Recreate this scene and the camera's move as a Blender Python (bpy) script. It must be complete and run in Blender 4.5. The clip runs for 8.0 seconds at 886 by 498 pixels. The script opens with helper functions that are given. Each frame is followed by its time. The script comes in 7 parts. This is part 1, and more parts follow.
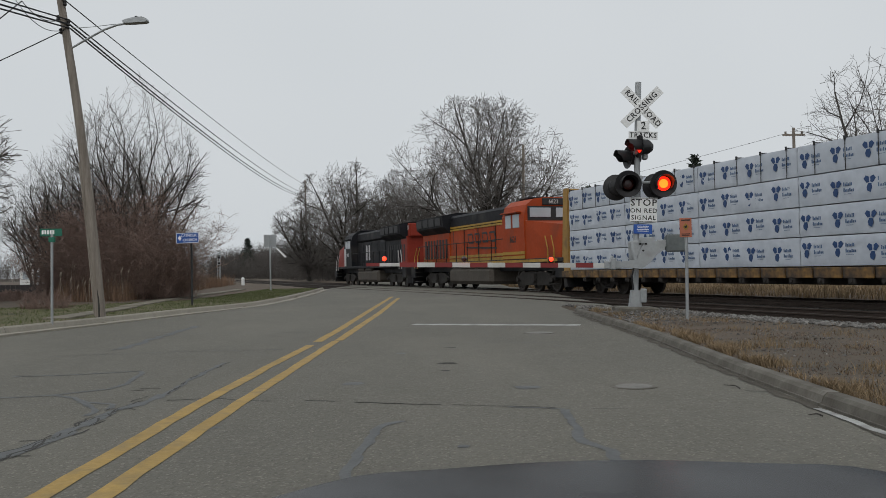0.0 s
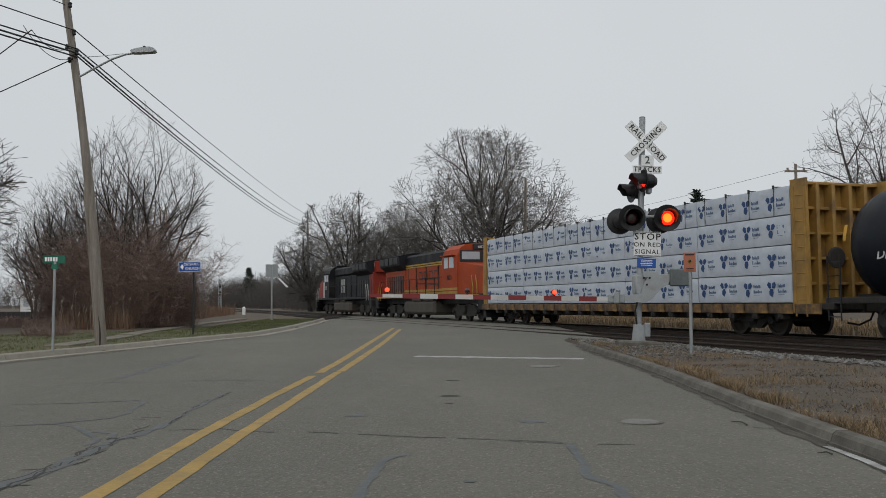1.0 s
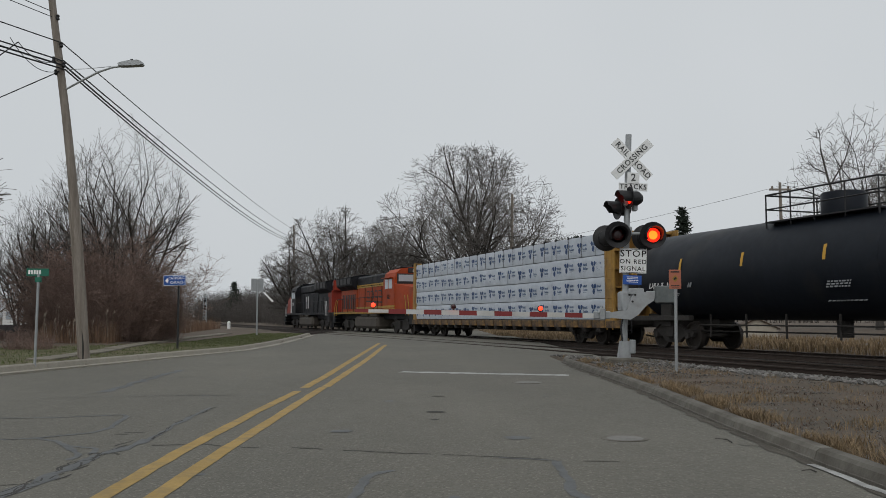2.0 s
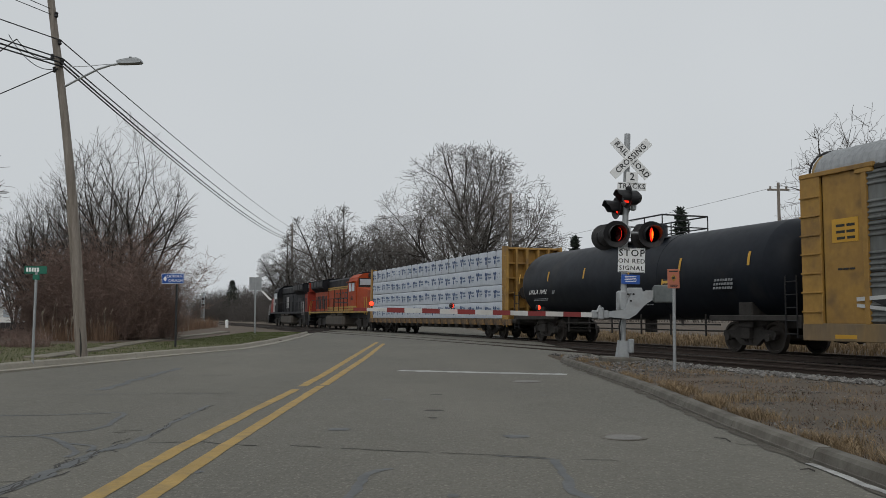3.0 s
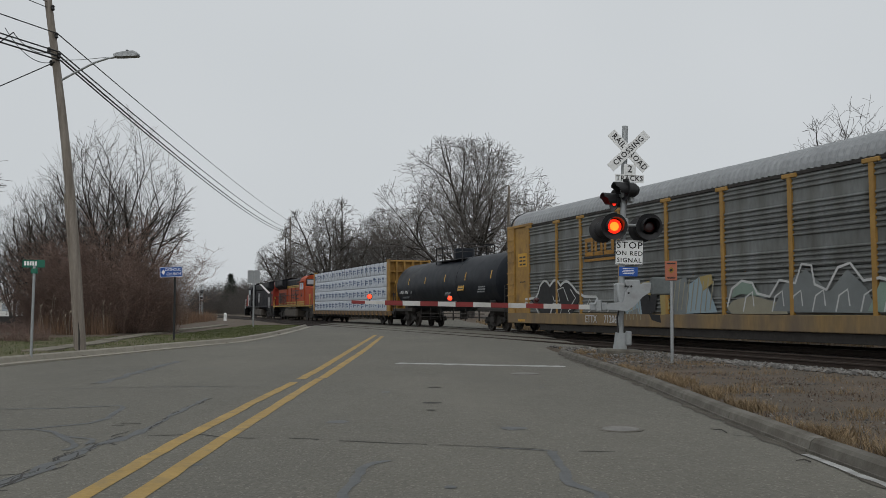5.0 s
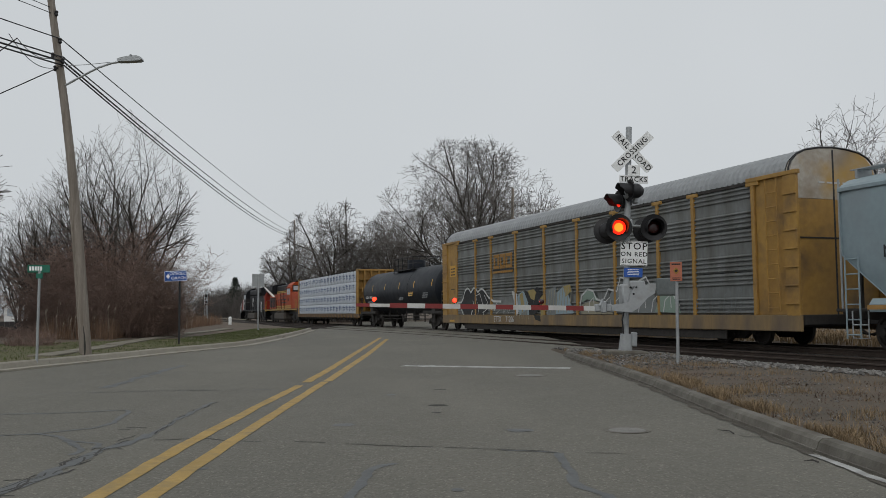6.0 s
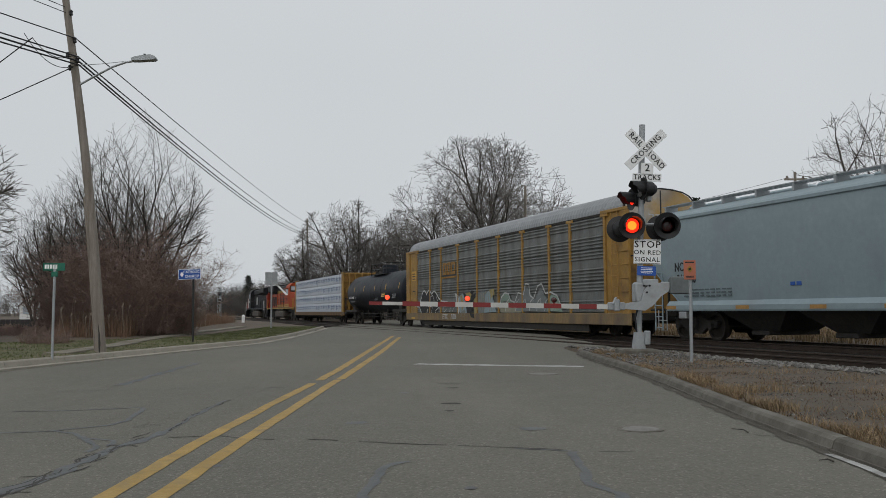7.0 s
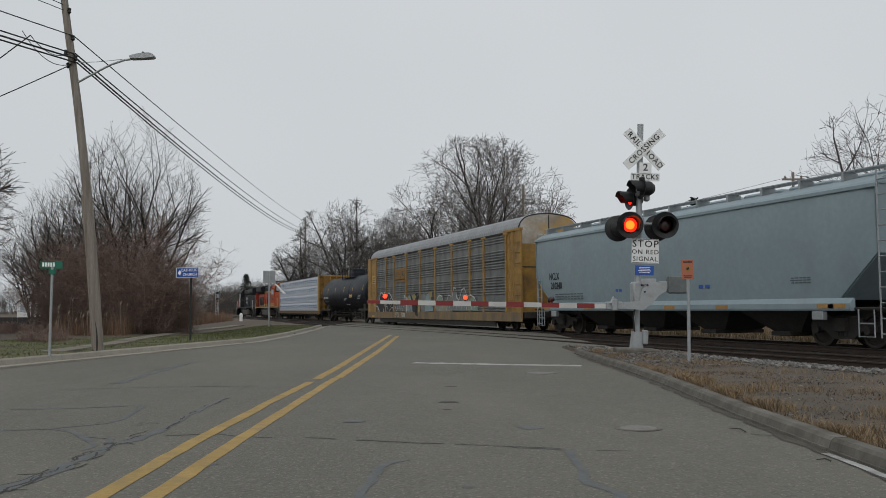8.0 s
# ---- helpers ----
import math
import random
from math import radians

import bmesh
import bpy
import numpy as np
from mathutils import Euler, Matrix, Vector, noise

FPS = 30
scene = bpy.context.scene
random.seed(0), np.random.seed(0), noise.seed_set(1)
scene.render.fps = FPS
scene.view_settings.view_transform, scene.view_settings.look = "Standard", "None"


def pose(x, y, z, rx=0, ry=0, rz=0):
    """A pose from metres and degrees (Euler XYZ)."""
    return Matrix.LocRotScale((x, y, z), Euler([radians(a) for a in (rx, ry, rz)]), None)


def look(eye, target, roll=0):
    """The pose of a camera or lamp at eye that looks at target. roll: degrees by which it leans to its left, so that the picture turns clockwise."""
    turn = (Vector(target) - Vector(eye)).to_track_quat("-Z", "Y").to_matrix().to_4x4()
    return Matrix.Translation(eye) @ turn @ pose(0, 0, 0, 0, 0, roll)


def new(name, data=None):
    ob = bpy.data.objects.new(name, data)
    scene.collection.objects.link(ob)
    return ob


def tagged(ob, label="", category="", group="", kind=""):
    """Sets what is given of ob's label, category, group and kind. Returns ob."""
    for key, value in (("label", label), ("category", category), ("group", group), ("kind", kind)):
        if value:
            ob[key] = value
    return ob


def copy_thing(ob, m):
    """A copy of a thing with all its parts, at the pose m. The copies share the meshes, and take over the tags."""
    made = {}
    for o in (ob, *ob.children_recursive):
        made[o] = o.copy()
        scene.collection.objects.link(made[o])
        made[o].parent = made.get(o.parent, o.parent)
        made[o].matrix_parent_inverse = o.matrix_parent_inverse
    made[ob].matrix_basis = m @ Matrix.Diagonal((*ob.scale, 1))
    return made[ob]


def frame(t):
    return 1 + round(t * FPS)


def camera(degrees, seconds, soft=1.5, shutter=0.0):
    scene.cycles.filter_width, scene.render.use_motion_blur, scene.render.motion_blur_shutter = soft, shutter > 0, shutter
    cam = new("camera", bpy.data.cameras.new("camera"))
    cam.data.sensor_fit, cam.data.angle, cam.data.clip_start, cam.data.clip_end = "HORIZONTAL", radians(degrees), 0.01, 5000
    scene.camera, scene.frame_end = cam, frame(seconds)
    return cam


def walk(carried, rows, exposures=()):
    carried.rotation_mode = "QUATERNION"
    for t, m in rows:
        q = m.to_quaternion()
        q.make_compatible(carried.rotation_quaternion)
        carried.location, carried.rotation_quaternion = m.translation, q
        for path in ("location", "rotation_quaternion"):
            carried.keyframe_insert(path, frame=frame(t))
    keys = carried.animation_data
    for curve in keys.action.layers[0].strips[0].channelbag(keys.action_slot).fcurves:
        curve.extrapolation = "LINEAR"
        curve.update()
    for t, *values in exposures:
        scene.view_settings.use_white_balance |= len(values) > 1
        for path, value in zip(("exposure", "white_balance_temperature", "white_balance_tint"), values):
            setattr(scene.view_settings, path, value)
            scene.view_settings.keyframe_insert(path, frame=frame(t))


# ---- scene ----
# ---- camera ----
cam = camera(53.12, 8.0, soft=0.8)
walk(cam, [
    (0.0, pose(0.054, -0.026, 1.113, 91.364, 1.139, 0.134)),
    (0.5, pose(0.033, -0.018, 1.110, 92.915, 0.342, 0.232)),
    (1.0, pose(0.010, -0.003, 1.113, 93.418, 0.457, 0.190)),
    (1.5, pose(0.005, -0.006, 1.108, 94.060, 0.126, -0.082)),
    (2.0, pose(0.009, -0.007, 1.114, 94.413, 0.111, -0.715)),
    (3.5, pose(0.000, 0.004, 1.102, 94.246, -0.080, -0.833)),
    (4.0, pose(0.006, -0.009, 1.104, 94.010, -0.047, -0.777)),
    (4.5, pose(0.014, -0.017, 1.105, 93.839, -0.033, -0.912)),
    (6.0, pose(0.005, -0.003, 1.104, 94.044, 0.472, -0.649)),
    (6.5, pose(0.004, -0.012, 1.102, 93.980, 0.432, -0.148)),
    (7.0, pose(0.001, -0.002, 1.103, 93.940, 0.424, 0.159)),
    (7.5, pose(0.004, 0.001, 1.103, 93.938, 0.403, 0.144)),
    (8.0, pose(0.000, 0.000, 1.100, 93.879, 0.278, 0.019)),
], exposures=[(0.0, 0.07), (0.5, 0.11), (1.0, 0.05), (1.5, 0.0), (3.5, -0.02), (6.0, 0.0), (8.0, 0.02)])

# ---- world, sun ----
world = bpy.data.worlds.new("overcast_sky")
scene.world = world
world.use_nodes = True
wn, wl = world.node_tree.nodes, world.node_tree.links
wn.clear()
sky = wn.new("ShaderNodeTexSky")
sky.sky_type = "NISHITA"
sky.sun_disc = False
sky.sun_elevation, sky.sun_rotation = radians(38), radians(200)
sky.air_density, sky.dust_density, sky.ozone_density = 1.0, 6.0, 1.0
sky_fade = wn.new("ShaderNodeHueSaturation")
sky_fade.inputs["Saturation"].default_value = 0.25
sky_level = wn.new("ShaderNodeVectorMath")
sky_level.operation = "SCALE"
sky_level.inputs["Scale"].default_value = 0.10
wl.new(sky.outputs["Color"], sky_fade.inputs["Color"])
wl.new(sky_fade.outputs["Color"], sky_level.inputs[0])
# the cloud layer that hides the blue: grey, faintly uneven, a little darker overhead
cloud_at = wn.new("ShaderNodeTexCoord")
cloud_noise = wn.new("ShaderNodeTexNoise")
cloud_noise.inputs["Scale"].default_value = 1.6
cloud_noise.inputs["Detail"].default_value = 3.0
cloud_ramp = wn.new("ShaderNodeValToRGB")
cloud_ramp.color_ramp.elements[0].position, cloud_ramp.color_ramp.elements[1].position = 0.3, 0.75
cloud_ramp.color_ramp.elements[0].color = (0.575, 0.61, 0.635, 1)
cloud_ramp.color_ramp.elements[1].color = (0.635, 0.665, 0.69, 1)
wl.new(cloud_at.outputs["Generated"], cloud_noise.inputs["Vector"])
wl.new(cloud_noise.outputs["Fac"], cloud_ramp.inputs["Fac"])
cover = wn.new("ShaderNodeMix")
cover.data_type = "RGBA"
cover.inputs["Factor"].default_value = 0.93
wl.new(sky_level.outputs["Vector"], cover.inputs["A"])
wl.new(cloud_ramp.outputs["Color"], cover.inputs["B"])
sky_out = wn.new("ShaderNodeBackground")
sky_out.inputs["Strength"].default_value = 1.0
world_out = wn.new("ShaderNodeOutputWorld")
wl.new(cover.outputs["Result"], sky_out.inputs["Color"])
wl.new(sky_out.outputs["Background"], world_out.inputs["Surface"])

sun = new("sun", bpy.data.lights.new("sun", "SUN"))
sun.data.energy, sun.data.angle, sun.data.color = 0.5, radians(40), (1.0, 0.97, 0.93)
sun.matrix_world = look((0, -20, 40), (8, 18, 0))

# ---- the line of the railway ----
HEAD = radians(19.64)
U = Vector((-math.sin(HEAD), math.cos(HEAD), 0))
N = Vector((math.cos(HEAD), math.sin(HEAD), 0))
FAR_TRACK, NEAR_TRACK, RAIL_TOP = 18.84, 14.40, 0.04


def on_line(s, lat, z=0.0):
    """A place s metres along the railway and lat metres across from its line through the origin."""
    return U * s + N * lat + Vector((0, 0, z))


# ---- mesh helpers ----
class Solid:
    """Gathers plain solids into one mesh."""

    def __init__(self):
        self.v, self.f, self.m, self.slot, self.cuts = [], [], [], 0, []

    def add(self, verts, faces):
        k = len(self.v)
        self.v.extend(tuple(p) for p in verts)
        self.f.extend(tuple(i + k for i in q) for q in faces)
        self.m.extend([self.slot] * len(faces))
        return self

    def box(self, x0, x1, y0, y1, z0, z1, c=0.0, m=None):
        """A box between two corners with its edges cut by c."""
        c = min(c, (x1 - x0) * 0.45, (y1 - y0) * 0.45, (z1 - z0) * 0.45)
        if c <= 0:
            vs = [(x, y, z) for z in (z0, z1) for y in (y0, y1) for x in (x0, x1)]
            fs = [(0, 2, 3, 1), (4, 5, 7, 6), (0, 1, 5, 4), (2, 6, 7, 3), (0, 4, 6, 2), (1, 3, 7, 5)]
        else:
            vs, at = [], {}
            lo, hi = (x0, y0, z0), (x1, y1, z1)
            for sx in (0, 1):
                for sy in (0, 1):
                    for sz in (0, 1):
                        s = (sx, sy, sz)
                        for a in range(3):
                            p = []
                            for b in range(3):
                                e = hi[b] if s[b] else lo[b]
                                p.append(e if b == a else e + (-c if s[b] else c))
                            at[(s, a)] = len(vs)
                            vs.append(tuple(p))
            fs = []
            for a in range(3):
                b, d = (a + 1) % 3, (a + 2) % 3
                for sa in (0, 1):
                    q = []
                    for sb, sd in ((0, 0), (1, 0), (1, 1), (0, 1)):
                        s = [0, 0, 0]
                        s[a], s[b], s[d] = sa, sb, sd
                        q.append(at[(tuple(s), a)])
                    fs.append(tuple(q if sa else q[::-1]))
                for sb in (0, 1):
                    for sd in (0, 1):
                        s0, s1 = [0, 0, 0], [0, 0, 0]
                        s0[a], s1[a] = 0, 1
                        s0[b] = s1[b] = sb
                        s0[d] = s1[d] = sd
                        s0, s1 = tuple(s0), tuple(s1)
                        q = [at[(s0, b)], at[(s1, b)], at[(s1, d)], at[(s0, d)]]
                        fs.append(tuple(q if (sb + sd) % 2 else q[::-1]))
            for sx in (0, 1):
                for sy in (0, 1):
                    for sz in (0, 1):
                        s = (sx, sy, sz)
                        q = [at[(s, 0)], at[(s, 1)], at[(s, 2)]]
                        fs.append(tuple(q if (sx + sy + sz) % 2 else q[::-1]))
        if m is not None:
            vs = [m @ Vector(p) for p in vs]
        return self.add(vs, fs)

    def rod(self, p0, p1, r0, r1=None, n=8, caps=True):
        """A round bar from p0 to p1."""
        return self.tube([p0, p1], [r0, r0 if r1 is None else r1], n, caps)

    def tube(self, pts, radii, n=8, caps=True):
        """A round bar along pts; radii: one number, or one for each point."""
        pts = [Vector(p) for p in pts]
        if not isinstance(radii, (list, tuple)):
            radii = [radii] * len(pts)
        vs, fs = [], []
        side = None
        for i, p in enumerate(pts):
            d = (pts[min(i + 1, len(pts) - 1)] - pts[max(i - 1, 0)])
            d = d.normalized() if d.length > 1e-9 else Vector((0, 0, 1))
            if side is None:
                side = d.orthogonal().normalized()
            side = (side - d * side.dot(d))
            side = side.normalized() if side.length > 1e-6 else d.orthogonal().normalized()
            up = d.cross(side)
            for k in range(n):
                a = 2 * math.pi * k / n
                vs.append(p + (side * math.cos(a) + up * math.sin(a)) * radii[i])
        for i in range(len(pts) - 1):
            for k in range(n):
                a, b = i * n + k, i * n + (k + 1) % n
                fs.append((a, b, b + n, a + n))
        if caps:
            fs.append(tuple(range(n))[::-1])
            fs.append(tuple(range((len(pts) - 1) * n, len(pts) * n)))
        return self.add(vs, fs)

    def prism(self, outline, axis, a, b):
        """A flat outline drawn out along an axis (0, 1, 2) from a to b. The outline's two numbers are the other two axes in order."""
        n = len(outline)
        vs = []
        for t in (a, b):
            for p in outline:
                q = list(p)
                q.insert(axis, t)
                vs.append(q)
        fs = [tuple(range(n))[::-1], tuple(range(n, 2 * n))]
        fs += [(k, (k + 1) % n, (k + 1) % n + n, k + n) for k in range(n)]
        return self.add(vs, fs)

    def spin(self, profile, centre, axis, n=24):
        """A turned shape: profile of (radius, along the axis) about a centre; axis a vector."""
        axis = Vector(axis).normalized()
        side = axis.orthogonal().normalized()
        up = axis.cross(side)
        centre = Vector(centre)
        vs, fs = [], []
        for r, h in profile:
            for k in range(n):
                a = 2 * math.pi * k / n
                vs.append(centre + axis * h + (side * math.cos(a) + up * math.sin(a)) * r)
        for i in range(len(profile) - 1):
            for k in range(n):
                a, b = i * n + k, i * n + (k + 1) % n
                fs.append((a, b, b + n, a + n))
        fs.append(tuple(range(n))[::-1])
        fs.append(tuple(range((len(profile) - 1) * n, len(profile) * n)))
        return self.add(vs, fs)

    def mesh(self, name, *materials, smooth=False):
        me = bpy.data.meshes.new(name)
        me.from_pydata(self.v, [], self.f)
        for mt in materials:
            me.materials.append(mt)
        if len(materials) > 1:
            me.polygons.foreach_set("material_index", self.m)
        bm = bmesh.new()
        bm.from_mesh(me)
        if len(bm.faces) < 60000:
            bmesh.ops.recalc_face_normals(bm, faces=bm.faces)
        bm.to_mesh(me)
        bm.free()
        if smooth:
            me.polygons.foreach_set("use_smooth", [True] * len(me.polygons))
            me.set_sharp_from_angle(angle=radians(40))
        me.update()
        return me


def part(name, solid, material, parent, label="", m=None, smooth=False, kind=""):
    """Links a solid as one mesh object under a thing or a part."""
    me = solid if isinstance(solid, bpy.types.Mesh) else solid.mesh(name, *(material if isinstance(material, tuple) else (material,)), smooth=smooth)
    ob = new(name, me)
    ob.parent = parent
    if m is not None:
        ob.matrix_basis = m
    return tagged(ob, label, kind=kind)


def part_each(name, solid, material, parent, label=""):
    """Links every separate mark gathered in a solid as a part of its own."""
    cuts = solid.cuts + [len(solid.f)]
    for a, b in zip(cuts, cuts[1:]):
        one, index = Solid(), {}
        for q in solid.f[a:b]:
            for i in q:
                if i not in index:
                    index[i] = len(one.v)
                    one.v.append(solid.v[i])
            one.f.append(tuple(index[i] for i in q))
            one.m.append(0)
        part(name, one, material, parent, label)


def thing(name, label, category, m=None, group="", kind=""):
    """An empty at the base of a thing, which carries its parts."""
    ob = new(name)
    ob.empty_display_size = 0.2
    if m is not None:
        ob.matrix_basis = m
    return tagged(ob, label, category, group, kind)


def plain(name, solid, material, label, category, m=None, group="", kind="", smooth=False):
    """A thing that is one mesh."""
    ob = new(name, solid.mesh(name, *(material if isinstance(material, tuple) else (material,)), smooth=smooth))
    if m is not None:
        ob.matrix_basis = m
    return tagged(ob, label, category, group, kind)


def lettering(name, words, size, material, parent, m, depth=0.004, wide=1.0, space=1.0):
    """Raised letters in the built-in font, centred on the pose m, whose x runs with the line and whose z leaves the face."""
    cu = bpy.data.curves.new(name, "FONT")
    cu.body, cu.size, cu.extrude, cu.align_x, cu.align_y, cu.space_character = words, size, depth, "CENTER", "CENTER", space
    cu.resolution_u, cu.offset = 2, size * 0.010
    tmp = bpy.data.objects.new(name, cu)
    scene.collection.objects.link(tmp)
    me = bpy.data.meshes.new_from_object(tmp)
    bpy.data.objects.remove(tmp)
    me.transform(Matrix.Diagonal((wide, 1, 1, 1)))
    me.materials.clear()
    me.materials.append(material)
    ob = new(name, me)
    ob.parent = parent
    ob.matrix_basis = m
    return ob


# ---- materials ----
def surface(name, colour, rough=0.7, metal=0.0, second=None, spread=0.25, grain=40.0, blotch=1.5, bump=0.15, bump_scale=60.0,
            per_piece=0.0, per_island=0.0, stretch=(1, 1, 1), coat=0.0, shine=0.5, speck=None, dirt=None, dirt_at=(0.55, 0.75), dirt_scale=0.8):
    """A surface: base colour varied at two scales, fine relief, and dirt with a shape of its own."""
    mt = bpy.data.materials.new(name)
    mt.use_nodes = True
    nd, ln = mt.node_tree.nodes, mt.node_tree.links
    bs = nd["Principled BSDF"]
    at = nd.new("ShaderNodeTexCoord")
    mp = nd.new("ShaderNodeMapping")
    mp.inputs["Scale"].default_value = stretch
    ln.new(at.outputs["Object"], mp.inputs["Vector"])

    def noise_at(scale, detail):
        n = nd.new("ShaderNodeTexNoise")
        n.inputs["Scale"].default_value, n.inputs["Detail"].default_value = scale, detail
        ln.new(mp.outputs["Vector"], n.inputs["Vector"])
        return n.outputs["Fac"]

    def mix(fac, a, b):
        x = nd.new("ShaderNodeMix")
        x.data_type = "RGBA"
        for key, value in (("Factor", fac), ("A", a), ("B", b)):
            if isinstance(value, (tuple, float, int)):
                x.inputs[key].default_value = (*value, 1) if isinstance(value, tuple) else value
            else:
                ln.new(value, x.inputs[key])
        return x.outputs["Result"]

    def ramp(value, lo, hi):
        r = nd.new("ShaderNodeMapRange")
        r.inputs["From Min"].default_value, r.inputs["From Max"].default_value = lo, hi
        ln.new(value, r.inputs["Value"])
        return r.outputs["Result"]

    second = second or tuple(c * (1 - spread) for c in colour)
    col = mix(ramp(noise_at(blotch, 4), 0.3, 0.7), colour, second)
    col = mix(ramp(noise_at(grain, 3), 0.25, 0.75), col, mix(0.5, col, tuple(c * (1 - spread * 1.4) for c in second)))
    if dirt:
        col = mix(ramp(noise_at(dirt_scale, 6), *dirt_at), col, dirt)
    if speck:
        cells = nd.new("ShaderNodeTexVoronoi")
        cells.inputs["Scale"].default_value = 75.0
        ln.new(at.outputs["Object"], cells.inputs["Vector"])
        pick = nd.new("ShaderNodeSeparateColor")
        ln.new(cells.outputs["Color"], pick.inputs["Color"])
        col = mix(ramp(pick.outputs["Red"], 0.9, 0.94), col, mix(0.3, col, speck))
        col = mix(ramp(pick.outputs["Green"], 0.88, 0.92), col, mix(0.3, col, (0.05, 0.048, 0.042)))
    if per_piece or per_island:
        inf = nd.new("ShaderNodeObjectInfo" if per_piece else "ShaderNodeNewGeometry")
        hs = nd.new("ShaderNodeHueSaturation")
        mr = nd.new("ShaderNodeMapRange")
        w = per_piece or per_island
        mr.inputs["To Min"].default_value, mr.inputs["To Max"].default_value = 1 - w, 1 + w
        ln.new(inf.outputs["Random" if per_piece else "Random Per Island"], mr.inputs["Value"])
        ln.new(mr.outputs["Result"], hs.inputs["Value"])
        ln.new(col, hs.inputs["Color"])
        col = hs.outputs["Color"]
    ln.new(col, bs.inputs["Base Color"])
    bs.inputs["Metallic"].default_value = metal
    rr = nd.new("ShaderNodeMapRange")
    rr.inputs["To Min"].default_value, rr.inputs["To Max"].default_value = max(0.02, rough - 0.1), min(1, rough + 0.1)
    ln.new(noise_at(blotch * 4, 3), rr.inputs["Value"])
    ln.new(rr.outputs["Result"], bs.inputs["Roughness"])
    bs.inputs["Coat Weight"].default_value = coat
    bs.inputs["Specular IOR Level"].default_value = shine
    if bump:
        bp = nd.new("ShaderNodeBump")
        bp.inputs["Strength"].default_value, bp.inputs["Distance"].default_value = bump, 0.02
        ln.new(noise_at(bump_scale, 4), bp.inputs["Height"])
        ln.new(bp.outputs["Normal"], bs.inputs["Normal"])
    return mt


def glow(name, colour, strength):
    mt = bpy.data.materials.new(name)
    mt.use_nodes = True
    bs = mt.node_tree.nodes["Principled BSDF"]
    bs.inputs["Base Color"].default_value = (*colour, 1)
    bs.inputs["Emission Color"].default_value = (*colour, 1)
    bs.inputs["Emission Strength"].default_value = strength
    return mt


ASPHALT = surface("asphalt", (0.157, 0.148, 0.121), 0.85, second=(0.140, 0.132, 0.108), spread=0.4, grain=26, blotch=0.9, bump=0.7, bump_scale=45, stretch=(1, 0.45, 1), speck=(0.40, 0.37, 0.31), dirt=(0.170, 0.159, 0.129), dirt_at=(0.45, 0.8), dirt_scale=0.3)
SEALER = surface("crack_sealer", (0.112, 0.118, 0.118), 0.6, spread=0.3, grain=30, blotch=3, bump=0.1)
CRACK = surface("open_crack", (0.062, 0.058, 0.052), 0.95, spread=0.3, bump=0.3)
YELLOW_PAINT = surface("yellow_road_paint", (0.47, 0.305, 0.085), 0.75, spread=0.25, grain=25, blotch=2, bump=0.2, dirt=(0.21, 0.16, 0.08), dirt_at=(0.5, 0.8), dirt_scale=5)
WHITE_PAINT = surface("white_road_paint", (0.52, 0.52, 0.50), 0.75, spread=0.25, grain=25, blotch=2, bump=0.2, dirt=(0.22, 0.21, 0.2), dirt_at=(0.5, 0.75), dirt_scale=4)
CONCRETE = surface("kerb_concrete", (0.19, 0.178, 0.152), 0.9, second=(0.125, 0.114, 0.095), spread=0.25, grain=20, blotch=1.2, bump=0.3, bump_scale=35, per_piece=0.12, dirt=(0.085, 0.075, 0.06), dirt_at=(0.44, 0.66), dirt_scale=2.2)
PALE_CONCRETE = surface("pale_concrete", (0.36, 0.335, 0.28), 0.9, second=(0.29, 0.265, 0.22), spread=0.2, grain=20, blotch=1.2, bump=0.3, bump_scale=35, per_piece=0.07, dirt=(0.19, 0.17, 0.14), dirt_at=(0.55, 0.8), dirt_scale=1.6)
PATH_CONCRETE = surface("worn_path_concrete", (0.25, 0.225, 0.18), 0.9, second=(0.18, 0.16, 0.125), spread=0.2, grain=20, blotch=1.2, bump=0.3, per_piece=0.1, dirt=(0.11, 0.10, 0.07), dirt_at=(0.5, 0.75), dirt_scale=1.6)
EARTH = surface("winter_earth", (0.150, 0.108, 0.074), 0.95, second=(0.098, 0.075, 0.054), spread=0.35, grain=14, blotch=0.5, bump=0.6, bump_scale=12, dirt=(0.075, 0.062, 0.046), dirt_at=(0.48, 0.7), dirt_scale=0.35)
LAWN = surface("winter_lawn", (0.085, 0.098, 0.032), 0.95, second=(0.15, 0.125, 0.07), spread=0.3, grain=30, blotch=0.9, bump=0.6, bump_scale=40)
BALLAST = surface("ballast", (0.075, 0.069, 0.063), 0.95, second=(0.045, 0.041, 0.038), spread=0.4, grain=22, blotch=1.0, bump=0.9, bump_scale=16)
STONE = surface("ballast_stone", (0.22, 0.21, 0.195), 0.9, spread=0.35, grain=30, blotch=3, bump=0.3, per_island=0.5)
TIE_WOOD = surface("creosoted_tie", (0.045, 0.038, 0.032), 0.9, spread=0.3, grain=20, blotch=2, bump=0.4, stretch=(1, 6, 6), per_piece=0.25)
RAIL_STEEL = surface("rusted_rail", (0.065, 0.045, 0.035), 0.7, metal=0.2, spread=0.35, grain=20, blotch=2, bump=0.2)
GALVANISED = surface("galvanised_steel", (0.42, 0.44, 0.45), 0.5, metal=0.6, spread=0.15, grain=18, blotch=3, bump=0.05)
WEIGHT_GREY = surface("grey_counterweight", (0.17, 0.19, 0.19), 0.6, metal=0.2, spread=0.25, grain=15, blotch=3, bump=0.08)
